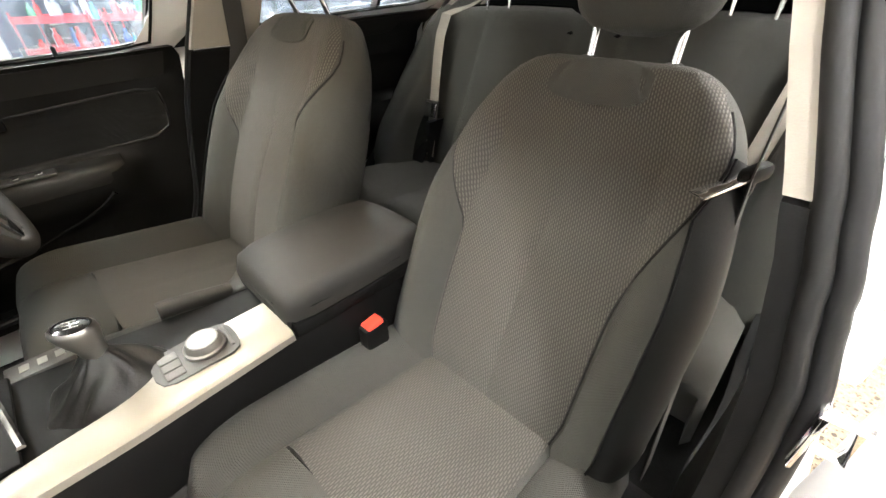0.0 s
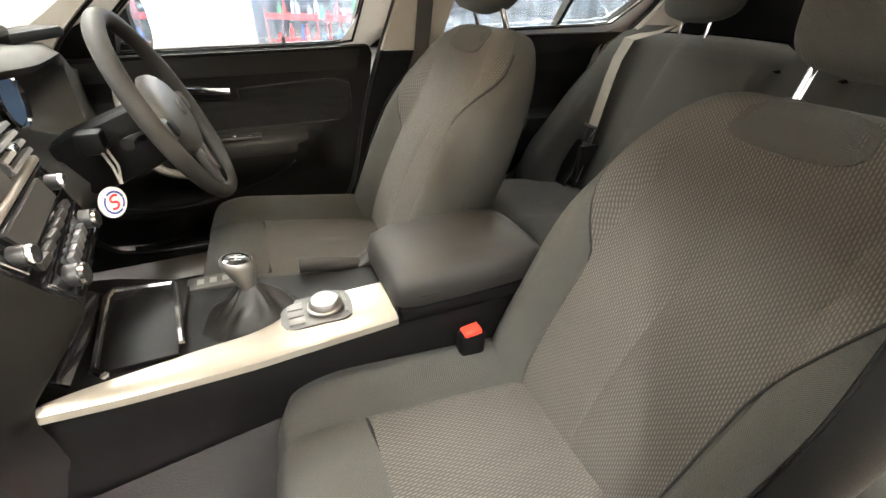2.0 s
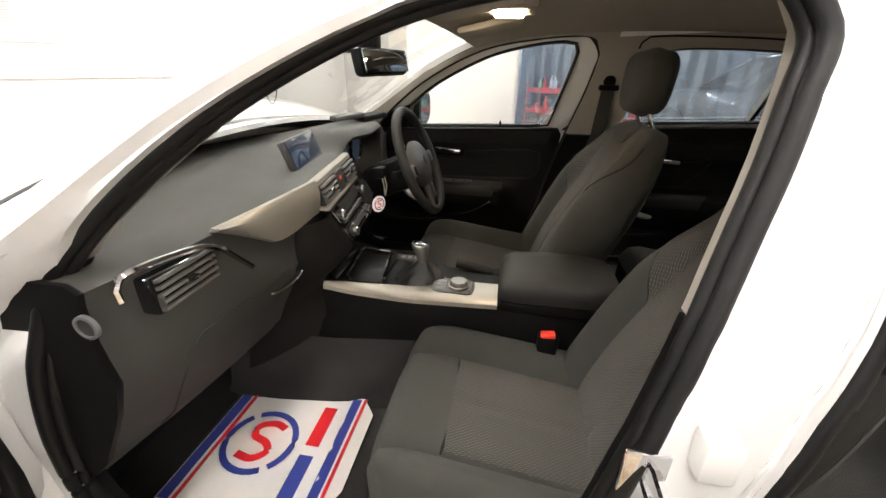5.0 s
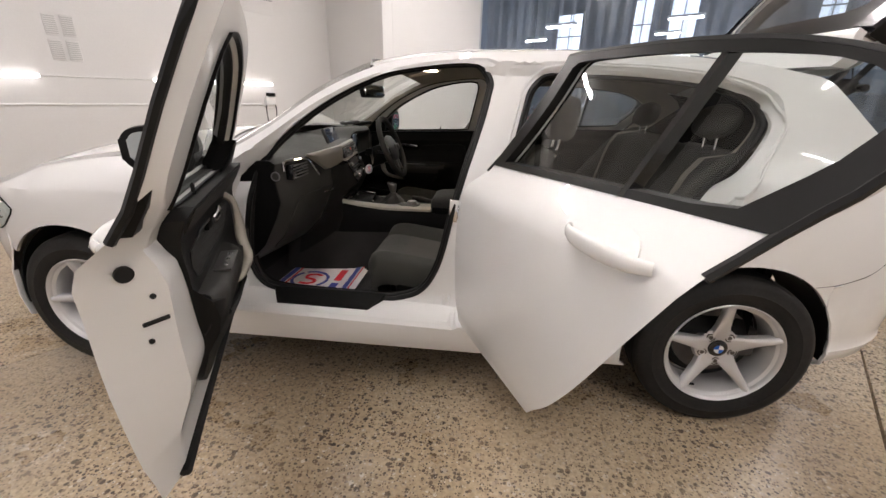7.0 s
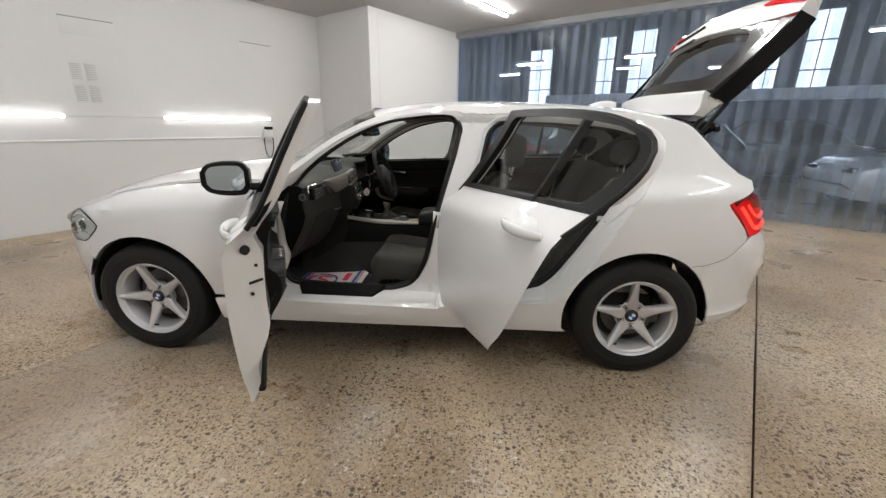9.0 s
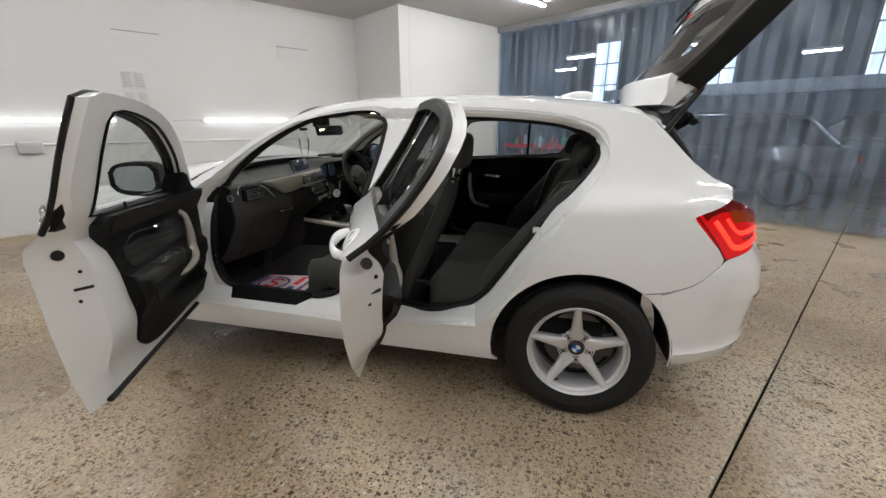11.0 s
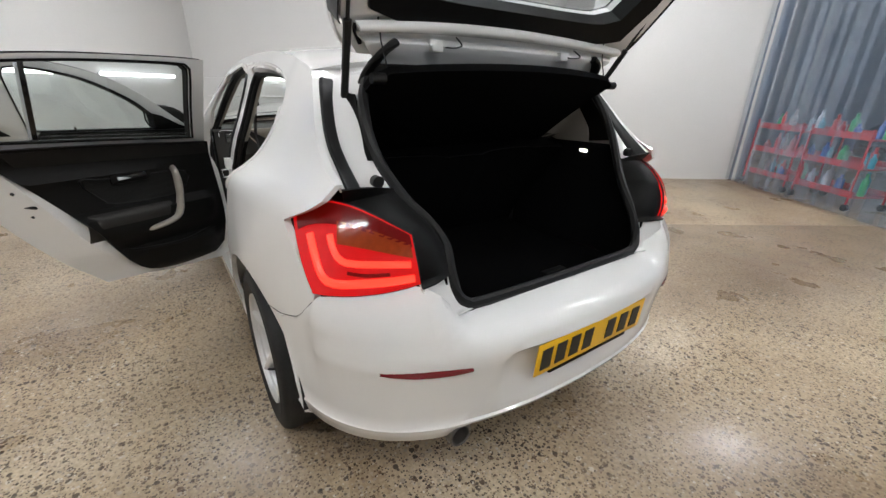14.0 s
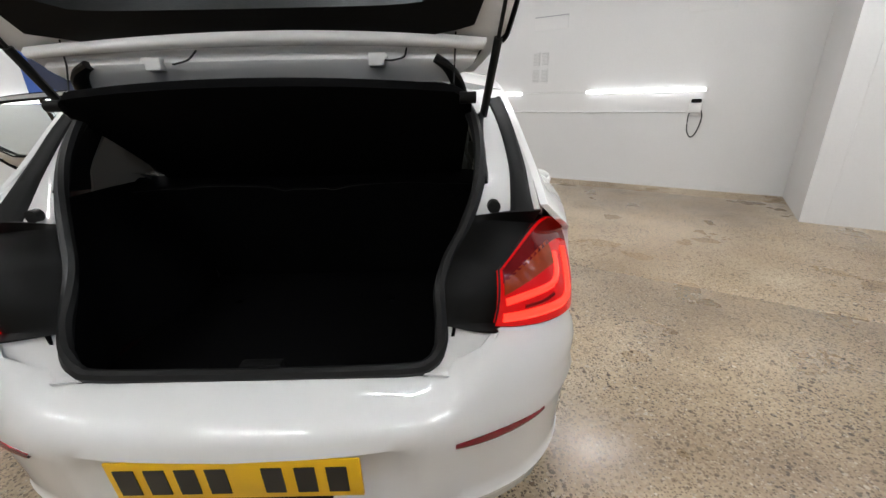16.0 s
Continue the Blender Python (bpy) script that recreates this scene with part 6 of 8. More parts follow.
part("pane_border", slab(gate_loop(0.135, 0.585, -0.006), lambda y, s: gate_place(y, s, 0.006), lambda y, s: gate_place(y, s, -0.035 * smooth01(0.50, 0.60, abs(y)) + 0.001), (GATE_WIN,), 0.06), GLOSSBLACK, tg, "black border of the rear window")
part("inner_border", slab(inset_loop(GATE_WIN, -0.075), lambda y, s: gate_place(y, s, -0.090), lambda y, s: gate_place(y, s, -0.03), (inset_loop(GATE_WIN, 0.004),), 0.06), BLACK, tg, "black inner window surround")
part("spoiler", slab(gate_loop(0.02, 0.148, -0.004), lambda y, s: gate_place(y, s, 0.008 + 0.034 * smooth01(0.05, 0.15, s)), lambda y, s: gate_place(y, s, -0.004 + 0.016 * smooth01(0.09, 0.148, s)), spacing=0.04), PAINT, tg, "white roof spoiler")
for s in (1, -1):
    fl = (lambda b: b) if s > 0 else mirrored
    part("side_fin", fl(slab([(0.53, 0.17), (0.595, 0.17), (0.63, 0.38), (0.645, 0.57), (0.59, 0.57), (0.57, 0.38)], lambda y, q: gate_place(y, q, 0.022 - 0.016 * smooth01(0.17, 0.57, q)), lambda y, q: gate_place(y, q, -0.002), spacing=0.06)), GLOSSBLACK, tg, "black fin beside the rear window")
    part("side_edge", fl(grid([[Vector(gate_place(half_at(q), q, o)) + Vector((0, 0.011, 0)) for o in (0.004, -0.02, -0.05, -0.082)] for q in [0.140 + 0.450 * k / 16 for k in range(17)]], 0.003)), FRAMEBLACK, tg, "black side edge of the tailgate")
    part("gate_lamp", fl(slab([(0.42, 0.655), (0.645, 0.645), (0.635, 0.78), (0.47, 0.77)], lambda y, q: gate_place(y, q, 0.012), lambda y, q: gate_place(y, q, 0.0), spacing=0.06)), REDLENS, tg, "red lamp section on the tailgate")
    part("bracket", fl(join(moved(box(-0.016, 0.016, -0.020, 0.020, -0.014, 0.014, 0.004), Matrix.Translation(gate_place(0.28, 0.06, -0.100))), moved(lathe([(0.008, -0.008), (0.008, 0.016), (0, 0.018)], axis="z", sides=10), Matrix.Translation(gate_place(0.30, 0.075, -0.100))))), PAINT_IN, tg)
part("rear_wiper", join(tube([gate_place(0, 0.615, 0.02), gate_place(-0.02, 0.575, 0.04), gate_place(-0.20, 0.53, 0.045)], 0.009, 6), tube([gate_place(0.0, 0.52, 0.03), gate_place(-0.35, 0.515, 0.022)], 0.008, 6)), RUBBER, tg, "black rear wiper")
part("gate_seal", tube([gate_place(y, s, -0.062) for y, s in gate_loop(0.05, 0.80, 0.035)], 0.007, 6), RUBBER, tg)
HEADER = pchip([0.0, 0.05, 0.065, 0.080, 0.095, 0.112, 0.125, 0.14, 0.158, 0.17], [-0.060, -0.092, -0.096, -0.072, -0.069, -0.074, -0.098, -0.104, -0.100, -0.085])
part("inner_header", grid([[gate_place(y, q, HEADER(q)) for y in [(-1 + k / 16) * (half_at(q) - 0.035) for k in range(33)]] for q in [0.17 * k / 32 for k in range(33)]], 0.004), PAINT, tg, "white ribbed inner panel")
for y in (0.27, -0.27):
    part("wire_loop", tube(spline([gate_place(y - 0.03, 0.06, -0.098), gate_place(y - 0.05, 0.065, -0.125), gate_place(y - 0.08, 0.08, -0.118), gate_place(y - 0.085, 0.10, -0.075)], 0.012), 0.0025, 5), RUBBER, tg)
t = Matrix.Translation((HINGE[0], 0, HINGE[1]))
RAISE = t @ Matrix.Rotation(radians(GATE_UP), 4, "Y") @ t.inverted()
tg.matrix_local = RAISE

# ---- the boot opening ----
HALF_AP = [(-0.255, 0.0, 1.325), (-0.262, 0.30, 1.320), (-0.28, 0.455, 1.298), (-0.315, 0.512, 1.245), (-0.37, 0.535, 1.165), (-0.43, 0.530, 1.07), (-0.50, 0.490, 0.975), (-0.56, 0.448, 0.915), (-0.61, 0.428, 0.86), (-0.645, 0.430, 0.79), (-0.665, 0.424, 0.74), (-0.678, 0.400, 0.710), (-0.683, 0.335, 0.698), (-0.685, 0.0, 0.694)]
AP = spline(HALF_AP, 0.012)


def body_edge(p):
    """The place on the body's outer edge that faces a place on the opening's rim."""
    x, y, z = p
    if z > 1.30:
        k = min(1, y / 0.46)
        ex = -0.195
        return (ex, y * 1.22, roof_z(ex) - 0.06 * k**2.5)
    if z > 1.0:
        f = (1.30 - z) / 0.30
        ex = -0.20 - 0.318 * f
        ez = top_z(ex)
        return (ex, side_y(ex, ez) - 0.008 - 0.02 * f * f, ez)
    if z > 0.93:
        return tuple(lamp_point(0.30 + 0.70 * (1.0 - z) / 0.07, 0.0, -0.010))
    if z > 0.79:
        return tuple(lamp_point(1.0, min(1, (0.93 - z) / 0.14 * 1.05), -0.012))
    f = (0.79 - z) / 0.095
    return (-0.694 - 0.012 * f, 0.548 - 0.05 * f + (y - 0.42) * 0.5, 0.800 - 0.105 * f)


for s in (1, -1):
    fl = (lambda b: b) if s > 0 else mirrored
    top_part = [p for p in AP if p[2] > 0.996]
    low_part = [p for p in AP if 0.782 < p[2] < 1.006]
    white_part = [p for p in AP if 0.697 < p[2] < 0.80]
    def strip(pp, n=6, dip=0.022):
        rows = []
        for p in pp:
            e = Vector(body_edge(p))
            a = Vector(p)
            rows.append([a.lerp(e, k / n) + Vector((dip, 0, -dip * 0.4)) * math.sin(math.pi * k / n) for k in range(n + 1)])
        return grid(rows, 0.006)
    part("gate_channel", fl(strip(top_part)), PAINT, car, "white painted tailgate channel")
    part("channel_strip", fl(grid([[Vector(p).lerp(Vector(body_edge(p)), q) + Vector((-0.6 * o, 0, 0.8 * o)) + Vector((0.022, 0, -0.009)) * math.sin(math.pi * q) for q, o in ((0.60, 0.0), (0.62, 0.008), (0.68, 0.012), (0.76, 0.010), (0.85, 0.012), (0.90, 0.008), (0.92, 0.0))] for p in top_part if 0.999 < p[2] < 1.275], 0.004)), RUBBER, car, "black weather strip")
    part("lamp_cover", fl(strip(low_part, 6, -0.018)), BLACK, car, "black plastic cover beside the lamp")
    part("lower_channel", fl(strip(white_part, 6, 0.004)), PAINT, car, "white painted lower tailgate channel")
    part("buffer", fl(lathe([(0.016, -0.012), (0.016, 0.010), (0.010, 0.014), (0, 0.015)], (-0.484, 0.563, 1.026), "x", 14)), RUBBER, car, "round rubber buffer")
    strut_a, strut_b = Vector((-0.275, 0.555, 1.225)), Vector((-0.50, 0.60, 1.590))
    mid = strut_a.lerp(strut_b, 0.5)
    part("gas_strut", fl(join(tube([strut_a, mid], 0.011, 8), tube([mid, strut_b], 0.005, 6))), RUBBER, car, "black gas strut holding the tailgate")
    arm = [(-0.265, 0.500, 1.245), (-0.300, 0.490, 1.295), (-0.335, 0.474, 1.330), (-0.352, 0.450, 1.356), (-0.352, 0.428, 1.370)]
    part("gate_hinge", fl(tube(spline(arm, 0.012), (0.019, 0.012), 10)), RUBBER, car, "black tailgate hinge arm")
full_ap = AP + [(x, -y, z) for x, y, z in reversed(AP[1:-1])]
part("boot_seal", tube([Vector(p) for p in full_ap + full_ap[:2]], 0.016, 8, caps=False), RUBBER, car, "black rubber boot seal")


# ---- cabin ----
part("floor_pan", grid([[(2.25, y, 0.50), (2.12, y, 0.30), (1.95, y, 0.262), (1.2, y, 0.255), (1.08, y, 0.30), (0.9, y, 0.30), (0.85, y, 0.262), (0.55, y, 0.27), (0.42, y, 0.36), (0.2, y, 0.40)] for y in (-0.74, -0.4, -0.14, 0.14, 0.4, 0.74)], 0.01), CARPET, car, "black carpeted floor")
both_sides("carpet_mat", lambda: box(1.50, 2.02, 0.17, 0.60, 0.272, 0.284, 0.004), MATCARPET, car, "grey carpet mat")
part("bulkhead", grid([[(2.06, y, 0.98), (2.14, y, 0.80), (2.22, y, 0.48)] for y in (-0.76, 0, 0.76)], 0.01), BLACK, car)


def seat(cx, zoff, side, y0, head=0.0):
    """A front seat: cushion with raised bolsters, leaning backrest, headrest on two posts, base and rails. cx: where cushion and backrest meet."""
    def round_up(a, b, v):
        t = min(1, max(0, (v - a) / (b - a)))
        return 1 - math.sqrt(1 - 0.98 * t * t)

    def cushion_place(u, v):
        # u across -1..1, v from the junction 0 to the front 1
        x = cx - 0.02 + 0.52 * v
        b = abs(u)
        z = 0.445 + zoff + 0.085 * v + 0.06 * smooth01(0.52, 0.86, b) * (1 - 0.35 * v) - 0.050 * round_up(0.80, 1.0, b)
        z -= 0.045 * round_up(0.80, 1.0, v) + 0.012 * math.exp(-((b - 0.60) / 0.04) ** 2)
        z -= 0.005 * math.exp(-(u / 0.02) ** 2) * (1 - v)
        x -= 0.05 * b**4 * v
        return (x, y0 + 0.258 * u, z)

    nu, nv = 44, 26
    us = [math.sin(math.pi / 2 * (-1 + 2 * k / nu)) for k in range(nu + 1)]
    rows = []
    for j in range(nv + 1):
        v = 1 - (1 - j / nv) ** 1.5
        r = [cushion_place(u, v) for u in us]
        r = [(r[0][0], r[0][1] + 0.004, r[0][2] - 0.11)] + [(r[0][0], r[0][1] - 0.010, r[0][2] - 0.05)] + r + [(r[-1][0], r[-1][1] + 0.010, r[-1][2] - 0.05)] + [(r[-1][0], r[-1][1] - 0.004, r[-1][2] - 0.11)]
        rows.append(r)
    last = rows[-1]
    rows.append([(p[0] + 0.018, p[1], p[2] - 0.04) for p in last])
    rows.append([(p[0] + 0.016, p[1], p[2] - 0.085) for p in last])
    rows.append([(p[0] - 0.01, p[1], p[2] - 0.125) for p in last])
    bm = grid(rows)
    bmesh.ops.recalc_face_normals(bm, faces=bm.faces)
    up = sum(f.normal.z for f in bm.faces)
    if up < 0:
        bmesh.ops.reverse_faces(bm, faces=bm.faces)
    s = part("front_seat", bm, CLOTH, car, "dark grey cloth front seat with a patterned middle", 60)
    pad = grid([[Vector(cushion_place(-0.56 + 1.12 * k / 20, 0.02 + 0.70 * j / 14)) + Vector((0, 0, 0.0035)) for k in range(21)] for j in range(15)])
    part("seat_panel", pad, PATTERN, s, "patterned pale-flecked cloth middle")
    seam = tube([Vector(cushion_place(-0.58 + 1.16 * k / 20, 0.735 - 0.03 * (1 - (2 * k / 20 - 1) ** 2))) + Vector((0, 0, -0.001)) for k in range(21)], 0.004, 6)
    part("seam", seam, BLACK, s)

    # backrest
    L = 0.66
    lean = radians(24)

    def round_off(a, b, v):
        t = min(1, max(0, (v - a) / (b - a)))
        return 1 - math.sqrt(1 - t * t)

    def back_w(v):
        return (0.262 - 0.050 * smooth01(0.45, 1.0, v) - 0.02 * smooth01(0.12, 0.0, v) + 0.004 * math.sin(3 * v)) * (1 - 0.50 * round_off(0.78, 1.0, v))

    def back_place(u, v, off=0.0):
        b = abs(u)
        w = back_w(v)
        d = 0.045 + 0.060 * smooth01(0.50, 0.80, b) * smooth01(0.97, 0.55, v) - 0.085 * round_off(0.80, 1.0, b) - 0.060 * round_off(0.86, 1.0, v) * (1 - round_off(0.80, 1.0, b)) - 0.012 * math.exp(-((b - 0.60) / 0.035) ** 2) * smooth01(0.9, 0.7, v) + 0.02 * math.sin(math.pi * min(1, v * 1.6)) * (1 - b * b)
        d -= 0.007 * math.exp(-(u / 0.02) ** 2) * smooth01(0.85, 0.5, v)
        h = L * v
        d += off
        return (cx - math.sin(lean) * h + math.cos(lean) * d, y0 + w * u, 0.415 + zoff + math.cos(lean) * h + math.sin(lean) * d)

    def back_rear(u, v):
        b = abs(u)
        d = -0.085 + 0.045 * round_off(0.6, 1.0, b) + 0.070 * round_off(0.62, 1.0, v) * (1 - round_off(0.6, 1.0, b))
        h = L * v
        return (cx - math.sin(lean) * h + math.cos(lean) * d, y0 + back_w(v) * 0.985 * u, 0.415 + zoff + math.cos(lean) * h + math.sin(lean) * d)

    us = [math.sin(math.pi / 2 * (-1 + 2 * k / nu)) for k in range(nu + 1)]
    nv = 34
    ring_rows = []
    for j in range(nv + 1):
        v = 1 - (1 - j / nv) ** 1.6
        ring_rows.append([back_place(u, v) for u in us] + [back_rear(u, v) for u in reversed(us[::2])])
    bm = grid(ring_rows, closed=True)
    bmesh.ops.holes_fill(bm, edges=[e for e in bm.edges if len(e.link_faces) == 1])
    bmesh.ops.recalc_face_normals(bm, faces=bm.faces)
    part("backrest", bm, CLOTH, s, "dark cloth backrest with side bolsters", 60)

    def panel_half(v):
        return 0.57 + 0.37 * smooth01(0.42, 0.86, v)

    rows = [[back_place((-1 + 2 * k / 24) * panel_half(0.03 + 0.945 * j / 30), 0.03 + 0.945 * j / 30, 0.0035) for k in range(25)] for j in range(31)]
    pb = grid(rows)
    bmesh.ops.recalc_face_normals(pb, faces=pb.faces)
    if sum(f.normal.x for f in pb.faces) < 0:
        bmesh.ops.reverse_faces(pb, faces=pb.faces)
    part("back_panel", pb, PATTERN, s, "patterned pale-flecked cloth back panel")
    for q in (-1, 1):
        part("seam", tube([back_place(q * (panel_half(0.03 + 0.88 * k / 24) + 0.008), 0.03 + 0.88 * k / 24, 0.0005) for k in range(25)], 0.0022, 6), SEATSIDE, s)
    edge_rows = []
    for j in range(25):
        v = 0.02 + 0.80 * j / 24
        edge_rows.append([Vector(back_place(side * u, v, 0.003)) + Vector((0, side * 0.004, 0)) for u in [1 - (1 - max(0.83, panel_half(v) + 0.012)) * (1 - k / 10) ** 2 for k in range(11)]] + [Vector(back_rear(side * u, v)) + Vector((0, side * 0.006, 0)) for u in (1.0, 0.99, 0.97)])
    part("side_panel", grid(edge_rows), SEATSIDE, s, "black cloth side panel")
    part("piping", tube([r[-1] for r in edge_rows], 0.0045, 6), CLOTH, s, "pale edge piping")
    part("seam", tube([r[0] for r in edge_rows], 0.0025, 6), BLACK, s)
    yoke = spline([(-0.46, 0.955), (-0.42, 0.905), (-0.30, 0.880), (0, 0.872), (0.30, 0.880), (0.42, 0.905), (0.46, 0.955), (0.2, 0.985), (-0.2, 0.985)], 0.05, closed=True)
    part("yoke", slab(yoke, lambda a, b: back_place(a, b, 0.007), lambda a, b: back_place(a, b, 0.0), spacing=0.08), CLOTH, s, "plain cloth yoke")
    # headrest
    top = Vector(back_place(0, 1.0))
    hc = top + Vector((-0.055 + head, 0, 0.128))
    rows = []
    for j in range(15):
        v = -1 + 2 * j / 14
        rr = (1 - abs(v) ** 4.5) ** 0.45
        wv = 0.118 + 0.012 * v
        zc = hc.z + 0.098 * v
        xc = hc.x - 0.006 * v
        ring = []
        for k in range(28):
            a = 2 * math.pi * k / 28
            ca, sa = math.cos(a), math.sin(a)
            ring.append((xc + 0.062 * rr * math.copysign(abs(ca) ** 0.75, ca), hc.y + wv * max(rr, 0.25) * math.copysign(abs(sa) ** 0.6, sa), zc))
        rows.append(ring)
    bm = grid(rows, closed=True)
    bmesh.ops.holes_fill(bm, edges=[e for e in bm.edges if len(e.link_faces) == 1])
    bmesh.ops.recalc_face_normals(bm, faces=bm.faces)
    part("headrest", bm, CLOTH, s, "dark cloth headrest", 60)
    for q in (-0.072, 0.072):
        part("headrest_post", tube([(top.x - 0.030 + 0.3 * head, y0 + q, top.z - 0.03), (top.x - 0.05 + head, y0 + q, top.z + 0.07)], 0.0065, 10), CHROME, s, "chrome headrest post")
        part("post_collar", lathe([(0.018, 0), (0.018, 0.010), (0.012, 0.014), (0.006, 0.014)], (top.x - 0.031 + 0.4 * head, y0 + q, top.z - 0.016), "z", 14), BLACK, s)
    # base, side cover and rails
    part("seat_base", box(cx - 0.02, cx + 0.40, y0 - 0.20, y0 + 0.20, 0.315, 0.40 + zoff, 0.02), BLACK, s)
    part("side_cover", box(cx - 0.06, cx + 0.36, y0 + 0.236 * side - 0.02, y0 + 0.236 * side + 0.02, 0.34, 0.425 + zoff, 0.015), BLACK, s, "black plastic seat side cover")
    part("seat_lever", box(cx + 0.18, cx + 0.33, y0 + 0.262 * side - 0.008, y0 + 0.262 * side + 0.008, 0.345, 0.385, 0.007), GREYPL, s)
    for q in (-0.19, 0.19):
        part("seat_rail", box(cx - 0.10, cx + 0.55, y0 + q - 0.02, y0 + q + 0.02, 0.27, 0.312, 0.005), STEEL, s)
    part("tilt_cap", lathe([(0.0, 0.004), (0.012, 0.003), (0.014, -0.004)], (cx - 0.03, y0 + 0.264 * side, 0.50 + zoff), "y", 16), GREYPL, s)
    return s


seat(0.965, 0.0, 1, 0.36)
seat(1.085, 0.05, -1, -0.36, 0.088)


# rear bench and backs
def rear_cushion(u, v):
    b = abs(u)
    x = 0.74 - 0.48 * v
    z = 0.545 - 0.055 * v - 0.06 * smooth01(0.10, 0.0, v) - 0.018 * math.exp(-((b - 0.50) / 0.05) ** 2) - 0.02 * math.exp(-((b - 0.08) / 0.03) ** 2) - 0.05 * smooth01(0.90, 1, b) ** 2
    return (x - 0.05 * smooth01(0.86, 1, b) ** 2 * smooth01(0.5, 0, v), 0.675 * u, z)


rows = [[(0.66, 0.66 * (-1 + k / 20), 0.30) for k in range(41)], [(0.715, 0.66 * (-1 + k / 20), 0.44) for k in range(41)]] + [[rear_cushion(-1 + k / 20, j / 14) for k in range(41)] for j in range(15)]
rows = [[(r[0][0], r[0][1] * 1.01, 0.29)] + r + [(r[-1][0], r[-1][1] * 1.01, 0.29)] for r in rows]
bench = part("rear_seat", grid(rows), CLOTH, car, "dark grey cloth rear bench", 60)


def rear_back(u, v, off=0.0):
    b = abs(u)
    lean = radians(22)
    h = 0.65 * v
    d = 0.02 + 0.028 * math.sin(math.pi * min(1, max(0, (b - 0.06) / 0.9))) + 0.03 * smooth01(0.70, 0.92, b) * smooth01(1, 0.7, v) + 0.055 * smooth01(0.78, 0.97, b) * smooth01(1.0, 0.85, v) - 0.07 * smooth01(0.92, 1, v) - 0.02 * math.exp(-((b - 0.14) / 0.03) ** 2) - 0.012 * math.exp(-((b - 0.68) / 0.03) ** 2) + off
    return (0.255 - math.sin(lean) * h + math.cos(lean) * d, 0.655 * u * (1 - 0.05 * v), 0.45 + math.cos(lean) * h + math.sin(lean) * d)


rows = [[rear_back(-1 + k / 24, j / 18) for k in range(49)] for j in range(19)] + [[(rear_back(-1 + k / 24, 1)[0] - 0.09, rear_back(-1 + k / 24, 1)[1], rear_back(-1 + k / 24, 1)[2] - 0.03) for k in range(49)]]
part("rear_back", grid(rows), CLOTH, bench, "dark cloth rear backrest", 60)
bol_x = pchip([0.44, 0.52, 0.62, 0.75, 0.90, 1.0, 1.06], [0.470, 0.462, 0.425, 0.325, 0.205, 0.120, 0.02])
both_sides("side_bolster", lambda: grid([[(bol_x(z) - d, y, z) for y, d in ((0.565, 0.12), (0.585, 0.035), (0.605, 0.008), (0.63, 0.0), (0.665, 0.004), (0.695 - 0.02 * smooth01(0.8, 1.0, z), 0.018), (0.715 - 0.04 * smooth01(0.8, 1.0, z), 0.06), (0.718 - 0.045 * smooth01(0.8, 1.0, z), 0.14))] for z in [0.44 + 0.62 * k / 20 for k in range(21)]]), CLOTH, bench, "dark cloth side bolster", 60)
for c in (-1, 1):
    rows = [[rear_back(c * (0.20 + 0.46 * k / 12), 0.06 + 0.80 * j / 14, 0.004) for k in range(13)] for j in range(15)]
    bm = grid(rows)
    bmesh.ops.recalc_face_normals(bm, faces=bm.faces)
    part("rear_panel", bm, CLOTH, bench, "padded rear seat middle")
for c in (-0.40, 0.40):
    rows = []
    for j in range(11):
        v = -1 + 2 * j / 10
        rr = (1 - abs(v) ** 3) ** 0.5
        rows.append([(0.020 + 0.05 * rr * math.cos(a) - 0.02 * v, c + 0.135 * max(rr, 0.3) * math.copysign(abs(math.sin(a)) ** 0.6, math.sin(a)), 1.145 + 0.068 * v) for a in [2 * math.pi * k / 24 for k in range(24)]])
    bm = grid(rows, closed=True)
    bmesh.ops.holes_fill(bm, edges=[e for e in bm.edges if len(e.link_faces) == 1])
    bmesh.ops.recalc_face_normals(bm, faces=bm.faces)
    part("rear_headrest", bm, CLOTH, bench, "dark cloth rear headrest", 60)
    for q in (-0.05, 0.05):
        part("rear_post", tube([(0.025, c + q, 1.02), (0.022, c + q, 1.11)], 0.006, 8), CHROME, bench)


def belt(points, wide, material, parent, label):
    """A flat strap along points; each is a place and the way of its width."""
    rows = []
    for p, w in points:
        p, w = Vector(p), Vector(w).normalized() * wide / 2
        rows.append([p - w, p, p + w])
    bm = grid(rows, 0.0022)
    return part("belt", bm, material, parent, label)


